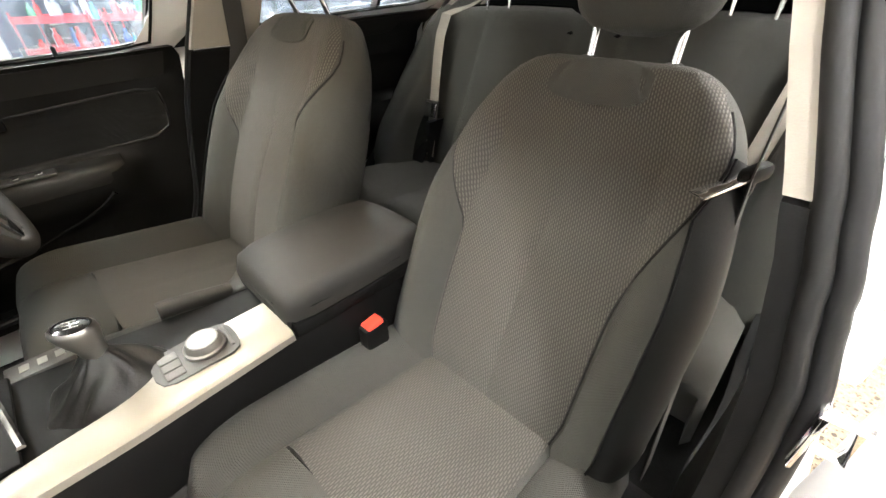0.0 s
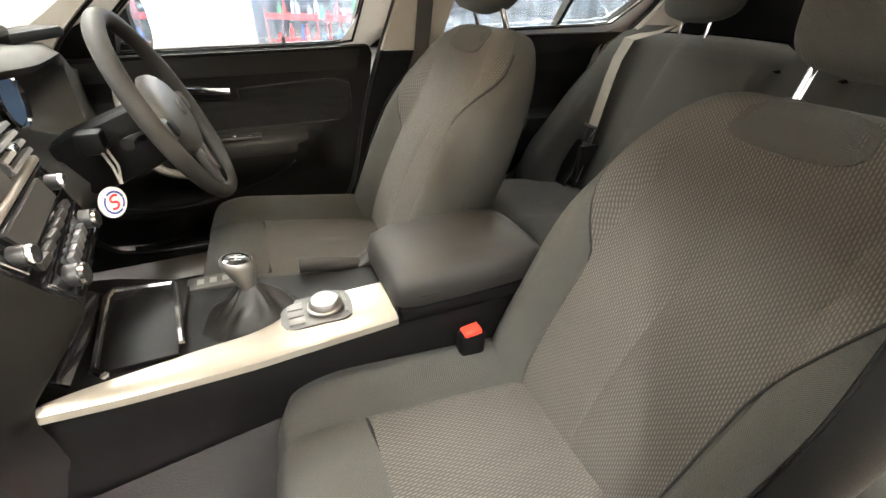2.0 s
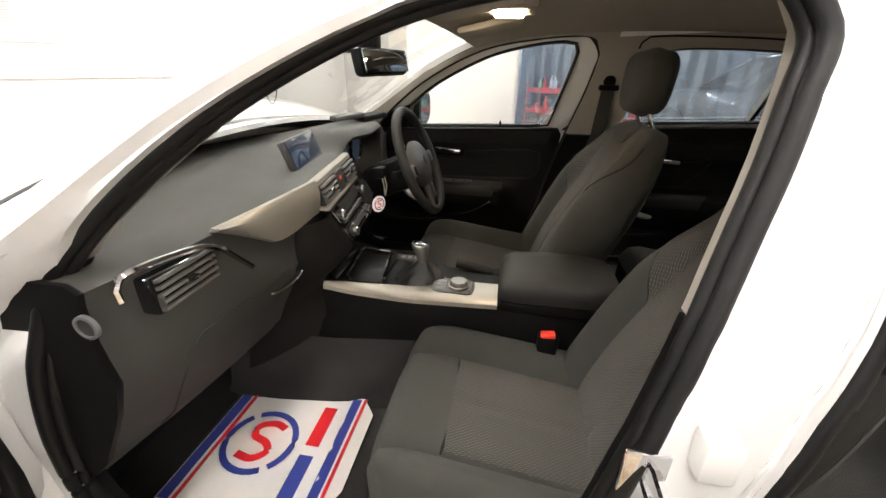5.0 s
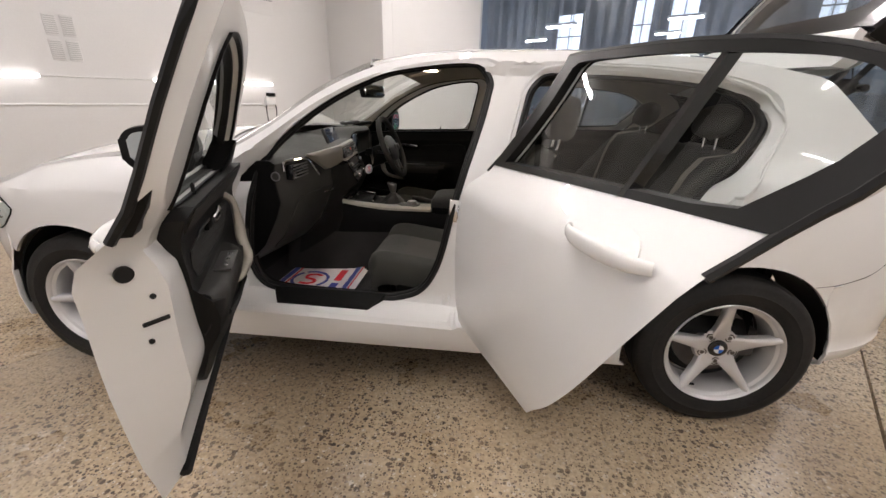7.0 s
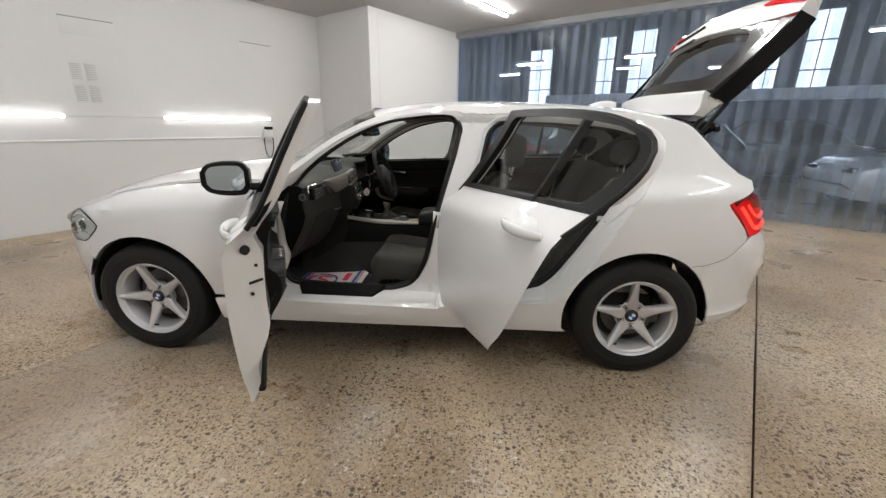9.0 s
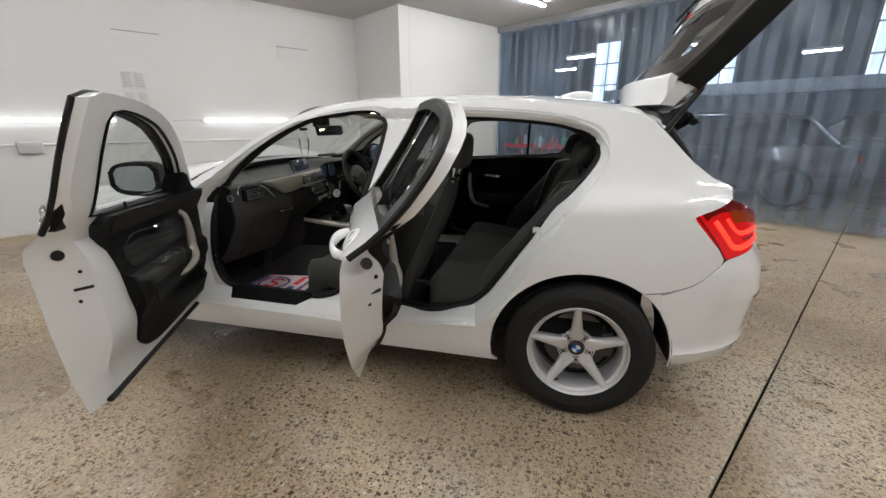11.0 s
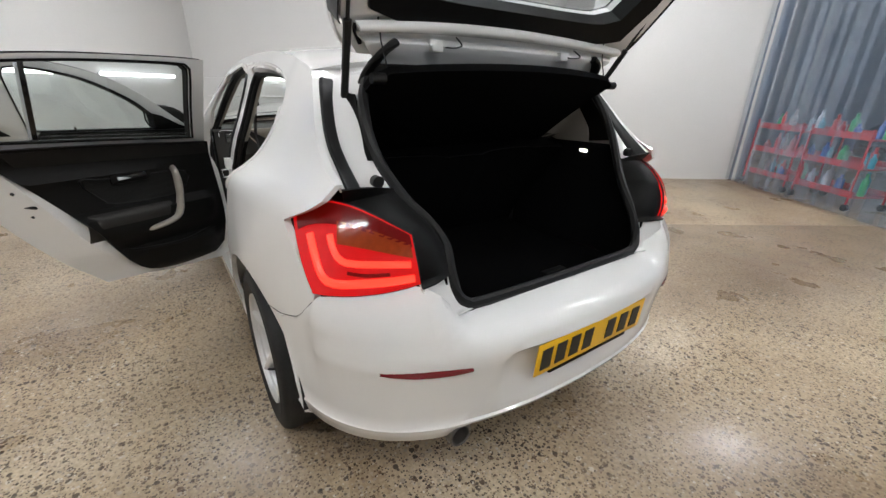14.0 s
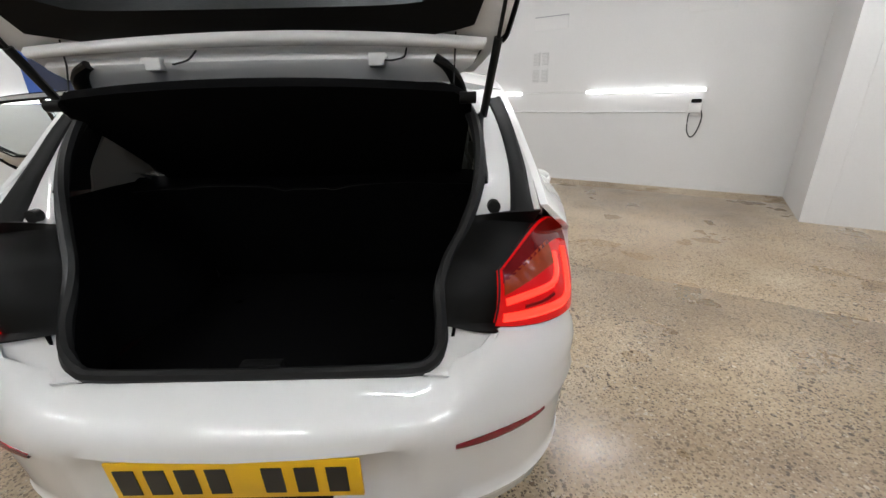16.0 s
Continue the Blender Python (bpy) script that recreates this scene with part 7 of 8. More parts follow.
for s in (1, -1):
    # rear belts run down over the outer backrests
    pts = []
    for k in range(9):
        v = 1.0 - 0.92 * k / 8
        p = rear_back(s * (0.93 - 0.14 * k / 8), v, 0.016)
        pts.append((p, (0, 1, 0.12 * s)))
    pts = [((pts[0][0][0] - 0.07, pts[0][0][1], pts[0][0][2] + 0.02), (0, 1, 0))] + pts
    bl = belt(pts, 0.046, BELT, car, "grey rear seat belt")
    q = rear_back(s * 0.840, 0.36, 0.026)
    part("belt_tongue", moved(box(-0.004, 0.004, -0.032, 0.032, -0.035, 0.02, 0.003), pose(q[0], q[1], q[2], 0, -22, 0)), CHROME, bl, "chrome belt tongue")
    part("belt_stop", moved(box(-0.006, 0.006, -0.034, 0.034, 0.018, 0.030, 0.004), pose(q[0], q[1], q[2], 0, -22, 0)), GREYPL, bl)
    # front belts hang down the pillars
    ax, az = (0.905, 1.165)
    ay = (side_y(ax, az) - 0.115) * s
    if s > 0:
        pts = [((ax, ay, az), (1, 0, 0.2)), ((0.83, 0.607, 1.02), (1, 0.05, 0.1)), ((0.775, 0.602, 0.912), (1, 0.05, 0)), ((0.80, 0.618, 0.65), (1, 0.0, 0)), ((0.87, 0.640, 0.36), (1, 0, 0.1))]
    else:
        pts = [((ax, ay, az), (1, 0, 0.2)), ((ax + 0.01, ay - 0.02, az - 0.18), (1, 0, 0.2)), ((0.95, -0.665, 0.80), (1, 0, 0.15)), ((0.97, -0.685, 0.45), (1, 0, 0.1))]
    fb = belt(pts, 0.047, DARKBELT, car, "dark front seat belt")
    part("belt_anchor", join(moved(lathe([(0.0, 0.008), (0.02, 0.006), (0.024, -0.008)], (ax, ay - 0.0 * s, az + 0.02), "y", 16), Matrix()), box(ax - 0.035, ax + 0.035, ay - 0.012, ay + 0.012, az - 0.012, az + 0.008, 0.006)), BLACK, fb, "black belt anchor loop")
# hanging tongue on the passenger belt
tong = part("belt_tongue", join(moved(box(-0.026, 0.020, -0.010, 0.010, -0.012, 0.012, 0.008), pose(0.775, 0.600, 0.910, 0, 10, -26)), box(0.762, 0.778, 0.590, 0.606, 0.878, 0.900, 0.005)), BLACK, car, "black belt buckle tongue hanging on the strap")
part("tongue_plate", moved(box(0, 0.075, -0.012, 0.012, -0.002, 0.002, 0.001), pose(0.790, 0.592, 0.908, 0, 9, -26)), CHROME, tong, "chrome tongue plate")
both_sides("belt_buckle", lambda: join(box(1.062, 1.118, 0.128, 0.158, 0.42, 0.568, 0.008)), BLACK, car, "black seat belt buckle")
both_sides("buckle_button", lambda: moved(box(-0.019, 0.019, -0.013, 0.013, 0, 0.012, 0.003), pose(1.090, 0.143, 0.562, 0, 8, 0)), REDPL, car, "red buckle button")

both_sides("rear_pillar_trim", lambda: slab([(0.06, 1.03), (0.02, 1.07), (-0.042, 1.150), (-0.025, 1.225), (0.10, 1.285), (0.10, 1.33), (-0.10, 1.285), (-0.20, 1.215), (-0.27, 1.10), (-0.27, 0.985)], lambda x, z: (x, side_y(x, z) - RECESS(z + 0.905 - crease_at(x)) - 0.052, z), lambda x, z: (x, side_y(x, z) - RECESS(z + 0.905 - crease_at(x)) - 0.044, z), spacing=0.06), LINING, car, "pale grey rear pillar trim")

# ---- centre console ----
side_f = pchip([1.2, 1.46, 1.56, 1.9], [0.66, 0.68, 1.0, 1.0])
console = part("centre_console", grid([[(x, y * w, z0 + (z1 - z0) * h) for y, h in ((-side_f(x), 0), (-side_f(x), 0.75), (-0.97 * side_f(x), 0.94), (-0.88 * side_f(x), 1), (0, 1), (0.88, 1), (0.97, 0.94), (1.0, 0.75), (1.0, 0))] for x, w, z0, z1 in ((2.05, 0.19, 0.26, 0.68), (1.86, 0.188, 0.26, 0.668), (1.70, 0.178, 0.26, 0.652), (1.50, 0.150, 0.26, 0.630), (1.30, 0.130, 0.26, 0.622), (1.24, 0.127, 0.26, 0.62), (0.93, 0.115, 0.26, 0.62), (0.90, 0.110, 0.26, 0.58))]), BLACK, car, "black centre console between the seats", 50)
part("console_end", box(0.885, 0.905, -0.11, 0.11, 0.28, 0.62, 0.008), BLACK, console)


part("tunnel_carpet", grid([[(x, w + o, z) for o, z in ((0.004, 0.50), (0.010, 0.46), (0.020, 0.38), (0.035, 0.31), (0.07, 0.272))] for x, w in ((1.25, 0.128), (1.50, 0.151), (1.70, 0.179), (1.86, 0.189), (2.04, 0.191))]), MATCARPET, console, "grey carpet along the tunnel")
strip_in = pchip([1.22, 1.36, 1.40, 1.45, 1.55, 1.70, 1.73], [0.015, 0.022, 0.040, 0.072, 0.100, 0.160, 0.182])
strip_out = pchip([1.22, 1.50, 1.73], [0.131, 0.155, 0.190])
strip_z = pchip([1.22, 1.45, 1.60, 1.73], [0.640, 0.643, 0.660, 0.688])


def trim_strip():
    """Pale satin strip that sweeps along the console's passenger edge and widens at the back."""
    rows = []
    for k in range(25):
        t = k / 24
        x = 1.725 - 0.49 * t
        inner, outer, zz = strip_in(x), strip_out(x), strip_z(x)
        rows.append([(x, inner, zz - 0.015), (x, inner + 0.004, zz), (x, (inner + outer) / 2, zz + 0.003), (x, outer - 0.010, zz + 0.001), (x, outer - 0.002, zz - 0.005), (x, outer, zz - 0.016)])
    bm = grid(rows, 0.004)
    return bm


part("trim_strip", trim_strip(), SATIN, console, "pale satin trim strip")
part("storage_tray", join(box(1.575, 1.69, -0.085, 0.10, 0.646, 0.653, 0.002)), BLACK, console, "open black storage tray")
part("tray_frame", tube([(1.600, -0.088, 0.664), (1.685, -0.084, 0.672), (1.692, -0.06, 0.673), (1.668, 0.120, 0.676), (1.650, 0.140, 0.680)], 0.0055, 6), CHROME, console, "chrome tray frame")
part("tray_frame", tube([(1.597, -0.085, 0.663), (1.570, 0.085, 0.660)], 0.005, 6), CHROME, console, "chrome tray frame")
part("tray_lid", grid([[(1.98, -0.10, 0.70), (1.98, 0.12, 0.70)], [(1.72, -0.09, 0.678), (1.72, 0.12, 0.678)], [(1.70, -0.09, 0.66), (1.70, 0.12, 0.66)]], 0.006), GLOSSBLACK, console)
# gear lever
gx, gy = 1.468, 0.020
rows = []
for j in range(15):
    v = j / 14
    r, z = 0.098 - 0.083 * v**0.85, 0.622 + 0.078 * v**1.25
    ring = []
    for k in range(60):
        a = 2 * math.pi * k / 60
        fold = 0.6 * math.sin(4 * a + 1.2 * math.sin(5 * v) + 0.6) + 0.4 * math.sin(7 * a - 4 * v)
        rr = r * (1 + 0.17 * fold * math.sin(math.pi * min(1, v * 1.15)))
        ring.append((gx + 0.008 * (1 - v) + rr * 0.92 * math.copysign(abs(math.cos(a)) ** 0.62, math.cos(a)), gy + rr * 0.74 * math.copysign(abs(math.sin(a)) ** 0.62, math.sin(a)), z + 0.012 * abs(fold) * math.sin(math.pi * v)))
    rows.append(ring)
part("gear_gaiter", grid(rows, closed=True), mat("gaiter_leather", (0.010, 0.0095, 0.009), rough=0.42, vary=0.2, vary_scale=12, bump=0.5, bump_scale=160, rough_vary=0.08), console, "folded black leather gear gaiter", 60)
rows = []
for z, rx, ry, dx in ((0.668, 0.0135, 0.0125, -0.002), (0.690, 0.0140, 0.0130, -0.001), (0.708, 0.0165, 0.0150, 0.0), (0.722, 0.0205, 0.0190, 0.002), (0.734, 0.0245, 0.0225, 0.004), (0.743, 0.0262, 0.0240, 0.005), (0.749, 0.0255, 0.0235, 0.005), (0.7525, 0.0225, 0.0205, 0.005)):
    rows.append([(gx + dx + rx * math.cos(a), gy + ry * math.sin(a), z + 0.18 * rx * math.cos(a) * smooth01(0.70, 0.74, z)) for a in [2 * math.pi * k / 28 for k in range(28)]])
KNOBMETAL = mat("brushed_silver", (0.24, 0.23, 0.22), rough=0.42, metal=0.85, vary=0.05)
part("gear_knob", grid(rows, closed=True), KNOBMETAL, console, "satin silver gear knob", 60)
part("knob_top", moved(lathe([(0.0, 0.0012), (0.014, 0.0010), (0.0205, -0.0010)], (0, 0, 0), "z", 24), pose(gx + 0.005, gy, 0.7535, 0, -10, 0)), GLOSSBLACK, console, "black gear knob cap with white shift lines")
part("lever_shaft", lathe([(0.0125, 0.655), (0.0115, 0.672), (0.0125, 0.690)], (gx - 0.002, gy, 0), "z", 16), KNOBMETAL, console)
WHITE = mat("white_print", (0.20, 0.20, 0.19), rough=0.5)
cap = pose(gx + 0.005, gy, 0.7535, 0, -10, 0)
for q in (-0.008, 0, 0.008):
    part("shift_line", moved(box(-0.008, 0.008, q - 0.0006, q + 0.0006, 0.0010, 0.0017), cap), WHITE, console)
part("shift_line", moved(box(-0.0006, 0.0006, -0.008, 0.008, 0.0010, 0.0017), cap), WHITE, console)
part("switch_strip", box(1.50, 1.585, -0.128, -0.085, 0.628, 0.640, 0.003), GREYPL, console)
for k in range(3):
    part("switch_mark", box(1.51 + 0.022 * k, 1.522 + 0.022 * k, -0.115, -0.098, 0.6405, 0.6415), WHITE, console)
# controller knob
ix, iy = 1.350, 0.062
part("controller_plate", slab(spline([(ix - 0.040, iy - 0.034), (ix + 0.02, iy - 0.038), (ix + 0.070, iy - 0.026), (ix + 0.070, iy + 0.036), (ix + 0.01, iy + 0.042), (ix - 0.040, iy + 0.036)], 0.02, closed=True), lambda a, b: (a, b, 0.6468), lambda a, b: (a, b, 0.641), spacing=0.05), GREYPL, console, "dark grey button plate")
BUTTON = mat("silver_button", (0.085, 0.082, 0.077), rough=0.4, metal=0.3)
for q in (-0.016, 0.004, 0.024):
    part("button", box(ix + 0.038, ix + 0.064, iy + q - 0.009, iy + q + 0.009, 0.646, 0.6487, 0.001), BUTTON, console)
part("button", box(ix - 0.037, ix - 0.031, iy - 0.028, iy + 0.028, 0.646, 0.6487, 0.001), BUTTON, console)
part("controller_knob", lathe([(0.031, 0.647), (0.031, 0.652), (0.0275, 0.654), (0.0265, 0.660), (0.0235, 0.6645)], (ix, iy, 0), "z", 36), KNOBMETAL, console, "ribbed chrome rotary controller")
part("controller_top", lathe([(0.0, 0.6632), (0.019, 0.6636), (0.0225, 0.665), (0.0245, 0.6635)], (ix, iy, 0), "z", 36), BUTTON, console, "dark knob top")
# armrest
rows = []
for x, w, z in ((1.236, 0.060, 0.660), (1.236, 0.092, 0.680), (1.224, 0.108, 0.700), (1.19, 0.115, 0.711), (1.10, 0.116, 0.717), (1.0, 0.113, 0.717), (0.94, 0.106, 0.712), (0.912, 0.085, 0.697), (0.904, 0.06, 0.670)):
    rows.append([(x, 0.014 + w * u, 0.650 + (z - 0.650) * f) for u, f in ((-1, 0), (-1.02, 0.35), (-0.985, 0.62), (-0.93, 0.82), (-0.80, 0.95), (-0.4, 1.0), (0, 1.01), (0.4, 1.0), (0.80, 0.95), (0.93, 0.82), (0.985, 0.62), (1.02, 0.35), (1, 0))])
arm = part("armrest", grid(rows), LEATHER, console, "padded black armrest lid with stitched seam", 70)
part("armrest_front", box(1.215, 1.236, -0.08, 0.11, 0.632, 0.655, 0.006), LEATHER, console)
part("armrest_seam", tube([(1.236, 0.07, 0.672), (1.226, 0.116, 0.672), (1.19, 0.130, 0.672), (1.0, 0.128, 0.672), (0.92, 0.10, 0.672)], 0.0022, 5), BLACK, console)
part("armrest_base", box(0.915, 1.228, -0.105, 0.128, 0.618, 0.646, 0.005), BLACK, console)
# handbrake
part("handbrake", tube(spline([(1.17, -0.100, 0.592), (1.25, -0.098, 0.614), (1.345, -0.094, 0.638), (1.378, -0.094, 0.642)], 0.02), 0.0165, 12), LEATHER, console, "black leather handbrake lever")
rows = []
for r, x, z in ((0.036, 1.160, 0.612), (0.038, 1.19, 0.630), (0.033, 1.212, 0.633), (0.023, 1.238, 0.626), (0.0155, 1.262, 0.620)):
    rows.append([(x + 0.3 * r * math.sin(a), -0.098 + r * math.cos(a) * (1 + 0.1 * math.sin(4 * a)), z - 0.01 + 0.8 * r * math.sin(a)) for a in [2 * math.pi * k / 20 for k in range(20)]])
part("handbrake_gaiter", grid(rows, closed=True), LEATHER, console, "folded leather handbrake gaiter", 70)

# ---- dashboard ----
def dash_row(y):
    b = abs(y) / 0.72
    dx = 0.075 * b * b
    hood = 0.062 * smooth01(-0.13, -0.24, y) * smooth01(-0.64, -0.52, y)
    hump = 0.008 * smooth01(0.19, 0.0, y) * smooth01(-0.24, -0.15, y)
    q = smooth01(-0.155, -0.19, y) * smooth01(-0.545, -0.495, y)
    dx += 0.14 * min(0.33, max(0.0, 0.20 - y)) * smooth01(-0.34, -0.18, y)
    return [(2.16 - 0.06 * b, y, 1.0 - 0.03 * b), (2.0 + dx * 0.2, y, 1.0 + hood * 0.3 - 0.03 * b), (1.88 + dx * 0.6, y, 0.985 + hood * 0.8 - 0.02 * b), (1.79 + dx, y, 0.968 + hood + hump * 0.2 - 0.008 * b), (1.735 + dx, y, 0.967 + hood * 0.96 + hump - 0.008 * b), (1.715 + dx, y, 0.955 + hood * 0.86 + hump * 0.9 - 0.008 * b),
            (1.717 + dx + 0.012 * q, y, 0.945 + hood * 0.80 + hump * 0.7 - 0.008 * b), (1.720 + dx + 0.135 * q, y, 0.925 + hood * 0.75), (1.722 + dx + 0.135 * q, y, 0.87), (1.718 + dx + 0.02 * q, y, 0.835), (1.710 + dx, y, 0.79), (1.735 + dx, y, 0.72), (1.80 + dx, y, 0.60), (1.90 + dx, y, 0.50), (2.10, y, 0.46)]


dash = part("dashboard", grid([dash_row(-0.698 + 1.396 * k / 72) for k in range(73)]), DASH, car, "soft dark grey dashboard", 60)
both_sides("dash_end", lambda: slab([(p[0], p[2]) for p in dash_row(0.698)], lambda x, z: (x, 0.709 - 0.10 * max(0, z - 0.93), z), lambda x, z: (x, 0.697, z), spacing=0.06), BLACK, dash, "dark end panel of the dashboard")
# pale trim across the passenger side
trim_low = pchip([0.14, 0.22, 0.31, 0.342, 0.36, 0.40, 0.44, 0.49], [0.874, 0.874, 0.874, 0.876, 0.886, 0.910, 0.933, 0.958])
rows = []
for k in range(21):
    t = k / 20
    y = 0.49 - 0.312 * t
    bb = y / 0.72
    x = 1.703 + 0.075 * bb * bb - 0.010 * t
    zt, zb = 0.961 + 0.009 * t, trim_low(y) + 0.012 * smooth01(0.30, 0.18, y)
    rows.append([(x + 0.012, y, zt + 0.001), (x + 0.003, y, zt + 0.0005), (x, y, zt - 0.003), (x - 0.006, y, (zt * 2 + zb) / 3), (x - 0.005, y, (zt + 2 * zb) / 3), (x + 0.002, y, zb), (x + 0.016, y, zb - 0.004)])
part("dash_trim", grid(rows, 0.004), SATIN, dash, "pale satin trim panel across the dashboard")
# centre stack: its face turns towards the driver and leans back; built upright, then sheared into place
STACK = Matrix(((1, -0.15, 0.27, 0.15 * 0.178 - 0.27 * 0.955), (0, 1, 0, 0), (0, 0, 1, 0), (0, 0, 0, 1)))


def vent(y0, y1, z0, z1, x, name="air_vent", n=4, m=Matrix()):
    e = part(name, moved(box(x - 0.002, x + 0.03, y0, y1, z0, z1, 0.004), m), GLOSSBLACK, dash, "black air vent with silver tabs")
    for k in range(n):
        z = z0 + (k + 0.5) * (z1 - z0) / n
        part("vent_slat", moved(moved(box(-0.012, 0.010, y0 + 0.006, y1 - 0.006, -0.0028, 0.0028, 0.001), pose(x - 0.001, 0, z, 0, 18, 0)), m), VENTGREY, e)
    part("vent_tab", moved(box(x - 0.016, x - 0.006, (y0 + y1) / 2 - 0.012, (y0 + y1) / 2 + 0.012, (z0 + z1) / 2 - 0.004, (z0 + z1) / 2 + 0.006, 0.002), m), CHROME, e)
    part("vent_wheel", moved(lathe([(0.012, -0.003), (0.012, 0.003)], (x, y1 - 0.008, (z0 + z1) / 2 - 0.010), "y", 16), m), GREYPL, e)
    return e


VENTGREY = mat("vent_grey", (0.085, 0.081, 0.075), rough=0.5, vary=0.08)
vent(0.050, 0.176, 0.902, 0.955, 1.696, m=STACK)
vent(-0.150, -0.024, 0.902, 0.955, 1.696, m=STACK)
part("vent_brow", moved(grid([[(1.712, y, 0.969), (1.700, y, 0.970), (1.694, y, 0.966), (1.6935, y, 0.956), (1.700, y, 0.9545)] for y in (0.182, 0.10, 0.0, -0.08, -0.12, -0.152)]), STACK), SATIN, dash, "pale trim edge above the vents")
part("hazard_panel", moved(box(1.689, 1.74, -0.021, 0.047, 0.900, 0.956, 0.003), STACK), GREYPL, dash)
part("hazard_button", moved(box(1.6868, 1.6885, 0.004, 0.022, 0.930, 0.940, 0.001), STACK), REDPL, dash)
part("vent_lip", moved(box(1.689, 1.72, -0.155, 0.176, 0.890, 0.899, 0.003), STACK), SATIN, dash, "thin satin strip under the vents")


def radio_at(f, z, out=0.0):
    """A place on the panel: f from its passenger side 0 to its driver side 1."""
    t = (0.888 - z) / 0.127
    left, right = 0.172 - 0.085 * t, -0.165
    return STACK @ Vector((1.697 - out, left + (right - left) * f, z))


radio = part("radio_panel", grid([[radio_at(f, z) for z in (0.888, 0.86, 0.82, 0.79, 0.757)] + [(1.71, radio_at(f, 0.757)[1], 0.745)] for f in (0, 0.25, 0.5, 0.75, 1)], 0.01), GLOSSBLACK, dash, "gloss black radio and climate panel")
DIAL = mat("dark_dial", (0.02, 0.02, 0.02), rough=0.35, vary=0.1)
for f, z, r in ((0.13, 0.860, 0.0125), (0.90, 0.860, 0.0125), (0.20, 0.791, 0.016), (0.88, 0.791, 0.016)):
    part("dial", lathe([(r, 0.0), (r, -0.018), (r * 0.85, -0.022), (0, -0.022)], radio_at(f, z), "x", 24), DIAL, radio, "dark ribbed dial")
    part("dial_ring", lathe([(r * 1.02, -0.016), (r * 1.04, -0.019), (r * 0.90, -0.0225)], radio_at(f, z), "x", 24, caps=False), CHROME, radio, "thin chrome ring")
part("display_strip", slab([(0.21, 0.847), (0.80, 0.847), (0.80, 0.880), (0.21, 0.880)], lambda f, z: radio_at(f, z, 0.006), lambda f, z: radio_at(f, z, -0.002), spacing=0.1), GREYPL, radio)
KEY = mat("silver_key", (0.14, 0.14, 0.145), rough=0.4, metal=0.3)
for k in range(6):
    c = radio_at(0.20 + 0.12 * k, 0.829)
    part("radio_button", box(c[0] - 0.007, c[0] + 0.001, c[1] - 0.015, c[1] + 0.015, 0.823, 0.835, 0.002), GREYPL, radio)
for k in range(5):
    c = radio_at(0.36 + 0.09 * k, 0.791)
    part("climate_button", box(c[0] - 0.007, c[0] + 0.001, c[1] - 0.009, c[1] + 0.009, 0.781, 0.801, 0.002), KEY, radio)
for z0, z1 in ((0.769, 0.813), (0.841, 0.883)):
    part("climate_frame", tube([radio_at(0.05, z1, 0.003), radio_at(0.97, z1, 0.003), radio_at(0.97, z0, 0.003), radio_at(0.06, z0, 0.003), radio_at(0.05, z1, 0.003)], 0.0018, 6), CHROME, radio)
# the lower dashboard sweeps from the stack's passenger edge into the console's flank
edge_a = spline([(1.678, 0.166, 0.878), (1.670, 0.140, 0.842), (1.661, 0.116, 0.800), (1.654, 0.090, 0.757), (1.676, 0.135, 0.730), (1.706, 0.186, 0.692), (1.712, 0.180, 0.62), (1.720, 0.172, 0.50), (1.73, 0.170, 0.38), (1.74, 0.170, 0.27)], 0.02)
edge_b = spline([(1.722, 0.262, 0.874), (1.724, 0.270, 0.840), (1.722, 0.275, 0.795), (1.742, 0.280, 0.735), (1.765, 0.280, 0.690), (1.795, 0.275, 0.645), (1.84, 0.262, 0.58), (1.93, 0.240, 0.49), (1.97, 0.215, 0.38), (2.00, 0.21, 0.27)], 0.02)
mix = lambda e, t: Vector(e[min(len(e) - 1, int(t * (len(e) - 1)))]).lerp(Vector(e[min(len(e) - 1, int(t * (len(e) - 1)) + 1)]), t * (len(e) - 1) % 1 if t < 1 else 0)
part("console_cheek", grid([[mix(edge_a, k / 40).lerp(mix(edge_b, k / 40), j / 8) + Vector((-0.016 * math.sin(math.pi * j / 8) ** 0.8 * smooth01(0.72, 0.3, k / 40), 0, 0)) for j in range(9)] for k in range(41)], 0.003), FLANK, dash, "lower dashboard that sweeps into the console, toned for dim light", 60)
# screen
SCREEN = mat("dark_screen", (0.012, 0.014, 0.02), rough=0.12, coat=0.5, vary=0.2, emit=(0.1, 0.16, 0.3), strength=0.05)
sm = pose(1.819, -0.007, 1.0045, 0, 21, 7)
scr = part("screen_housing", moved(box(0.0, 0.016, -0.1125, 0.1125, -0.057, 0.043, 0.006), sm), GREYPL, dash, "upright screen housing")
part("screen_glass", moved(box(-0.003, -0.0003, -0.105, 0.100, -0.050, 0.038, 0.002), sm), SCREEN, scr, "dark glossy screen")
part("screen_foot", moved(box(0.004, 0.05, -0.095, 0.095, -0.075, -0.052, 0.006), sm), BLACK, scr)
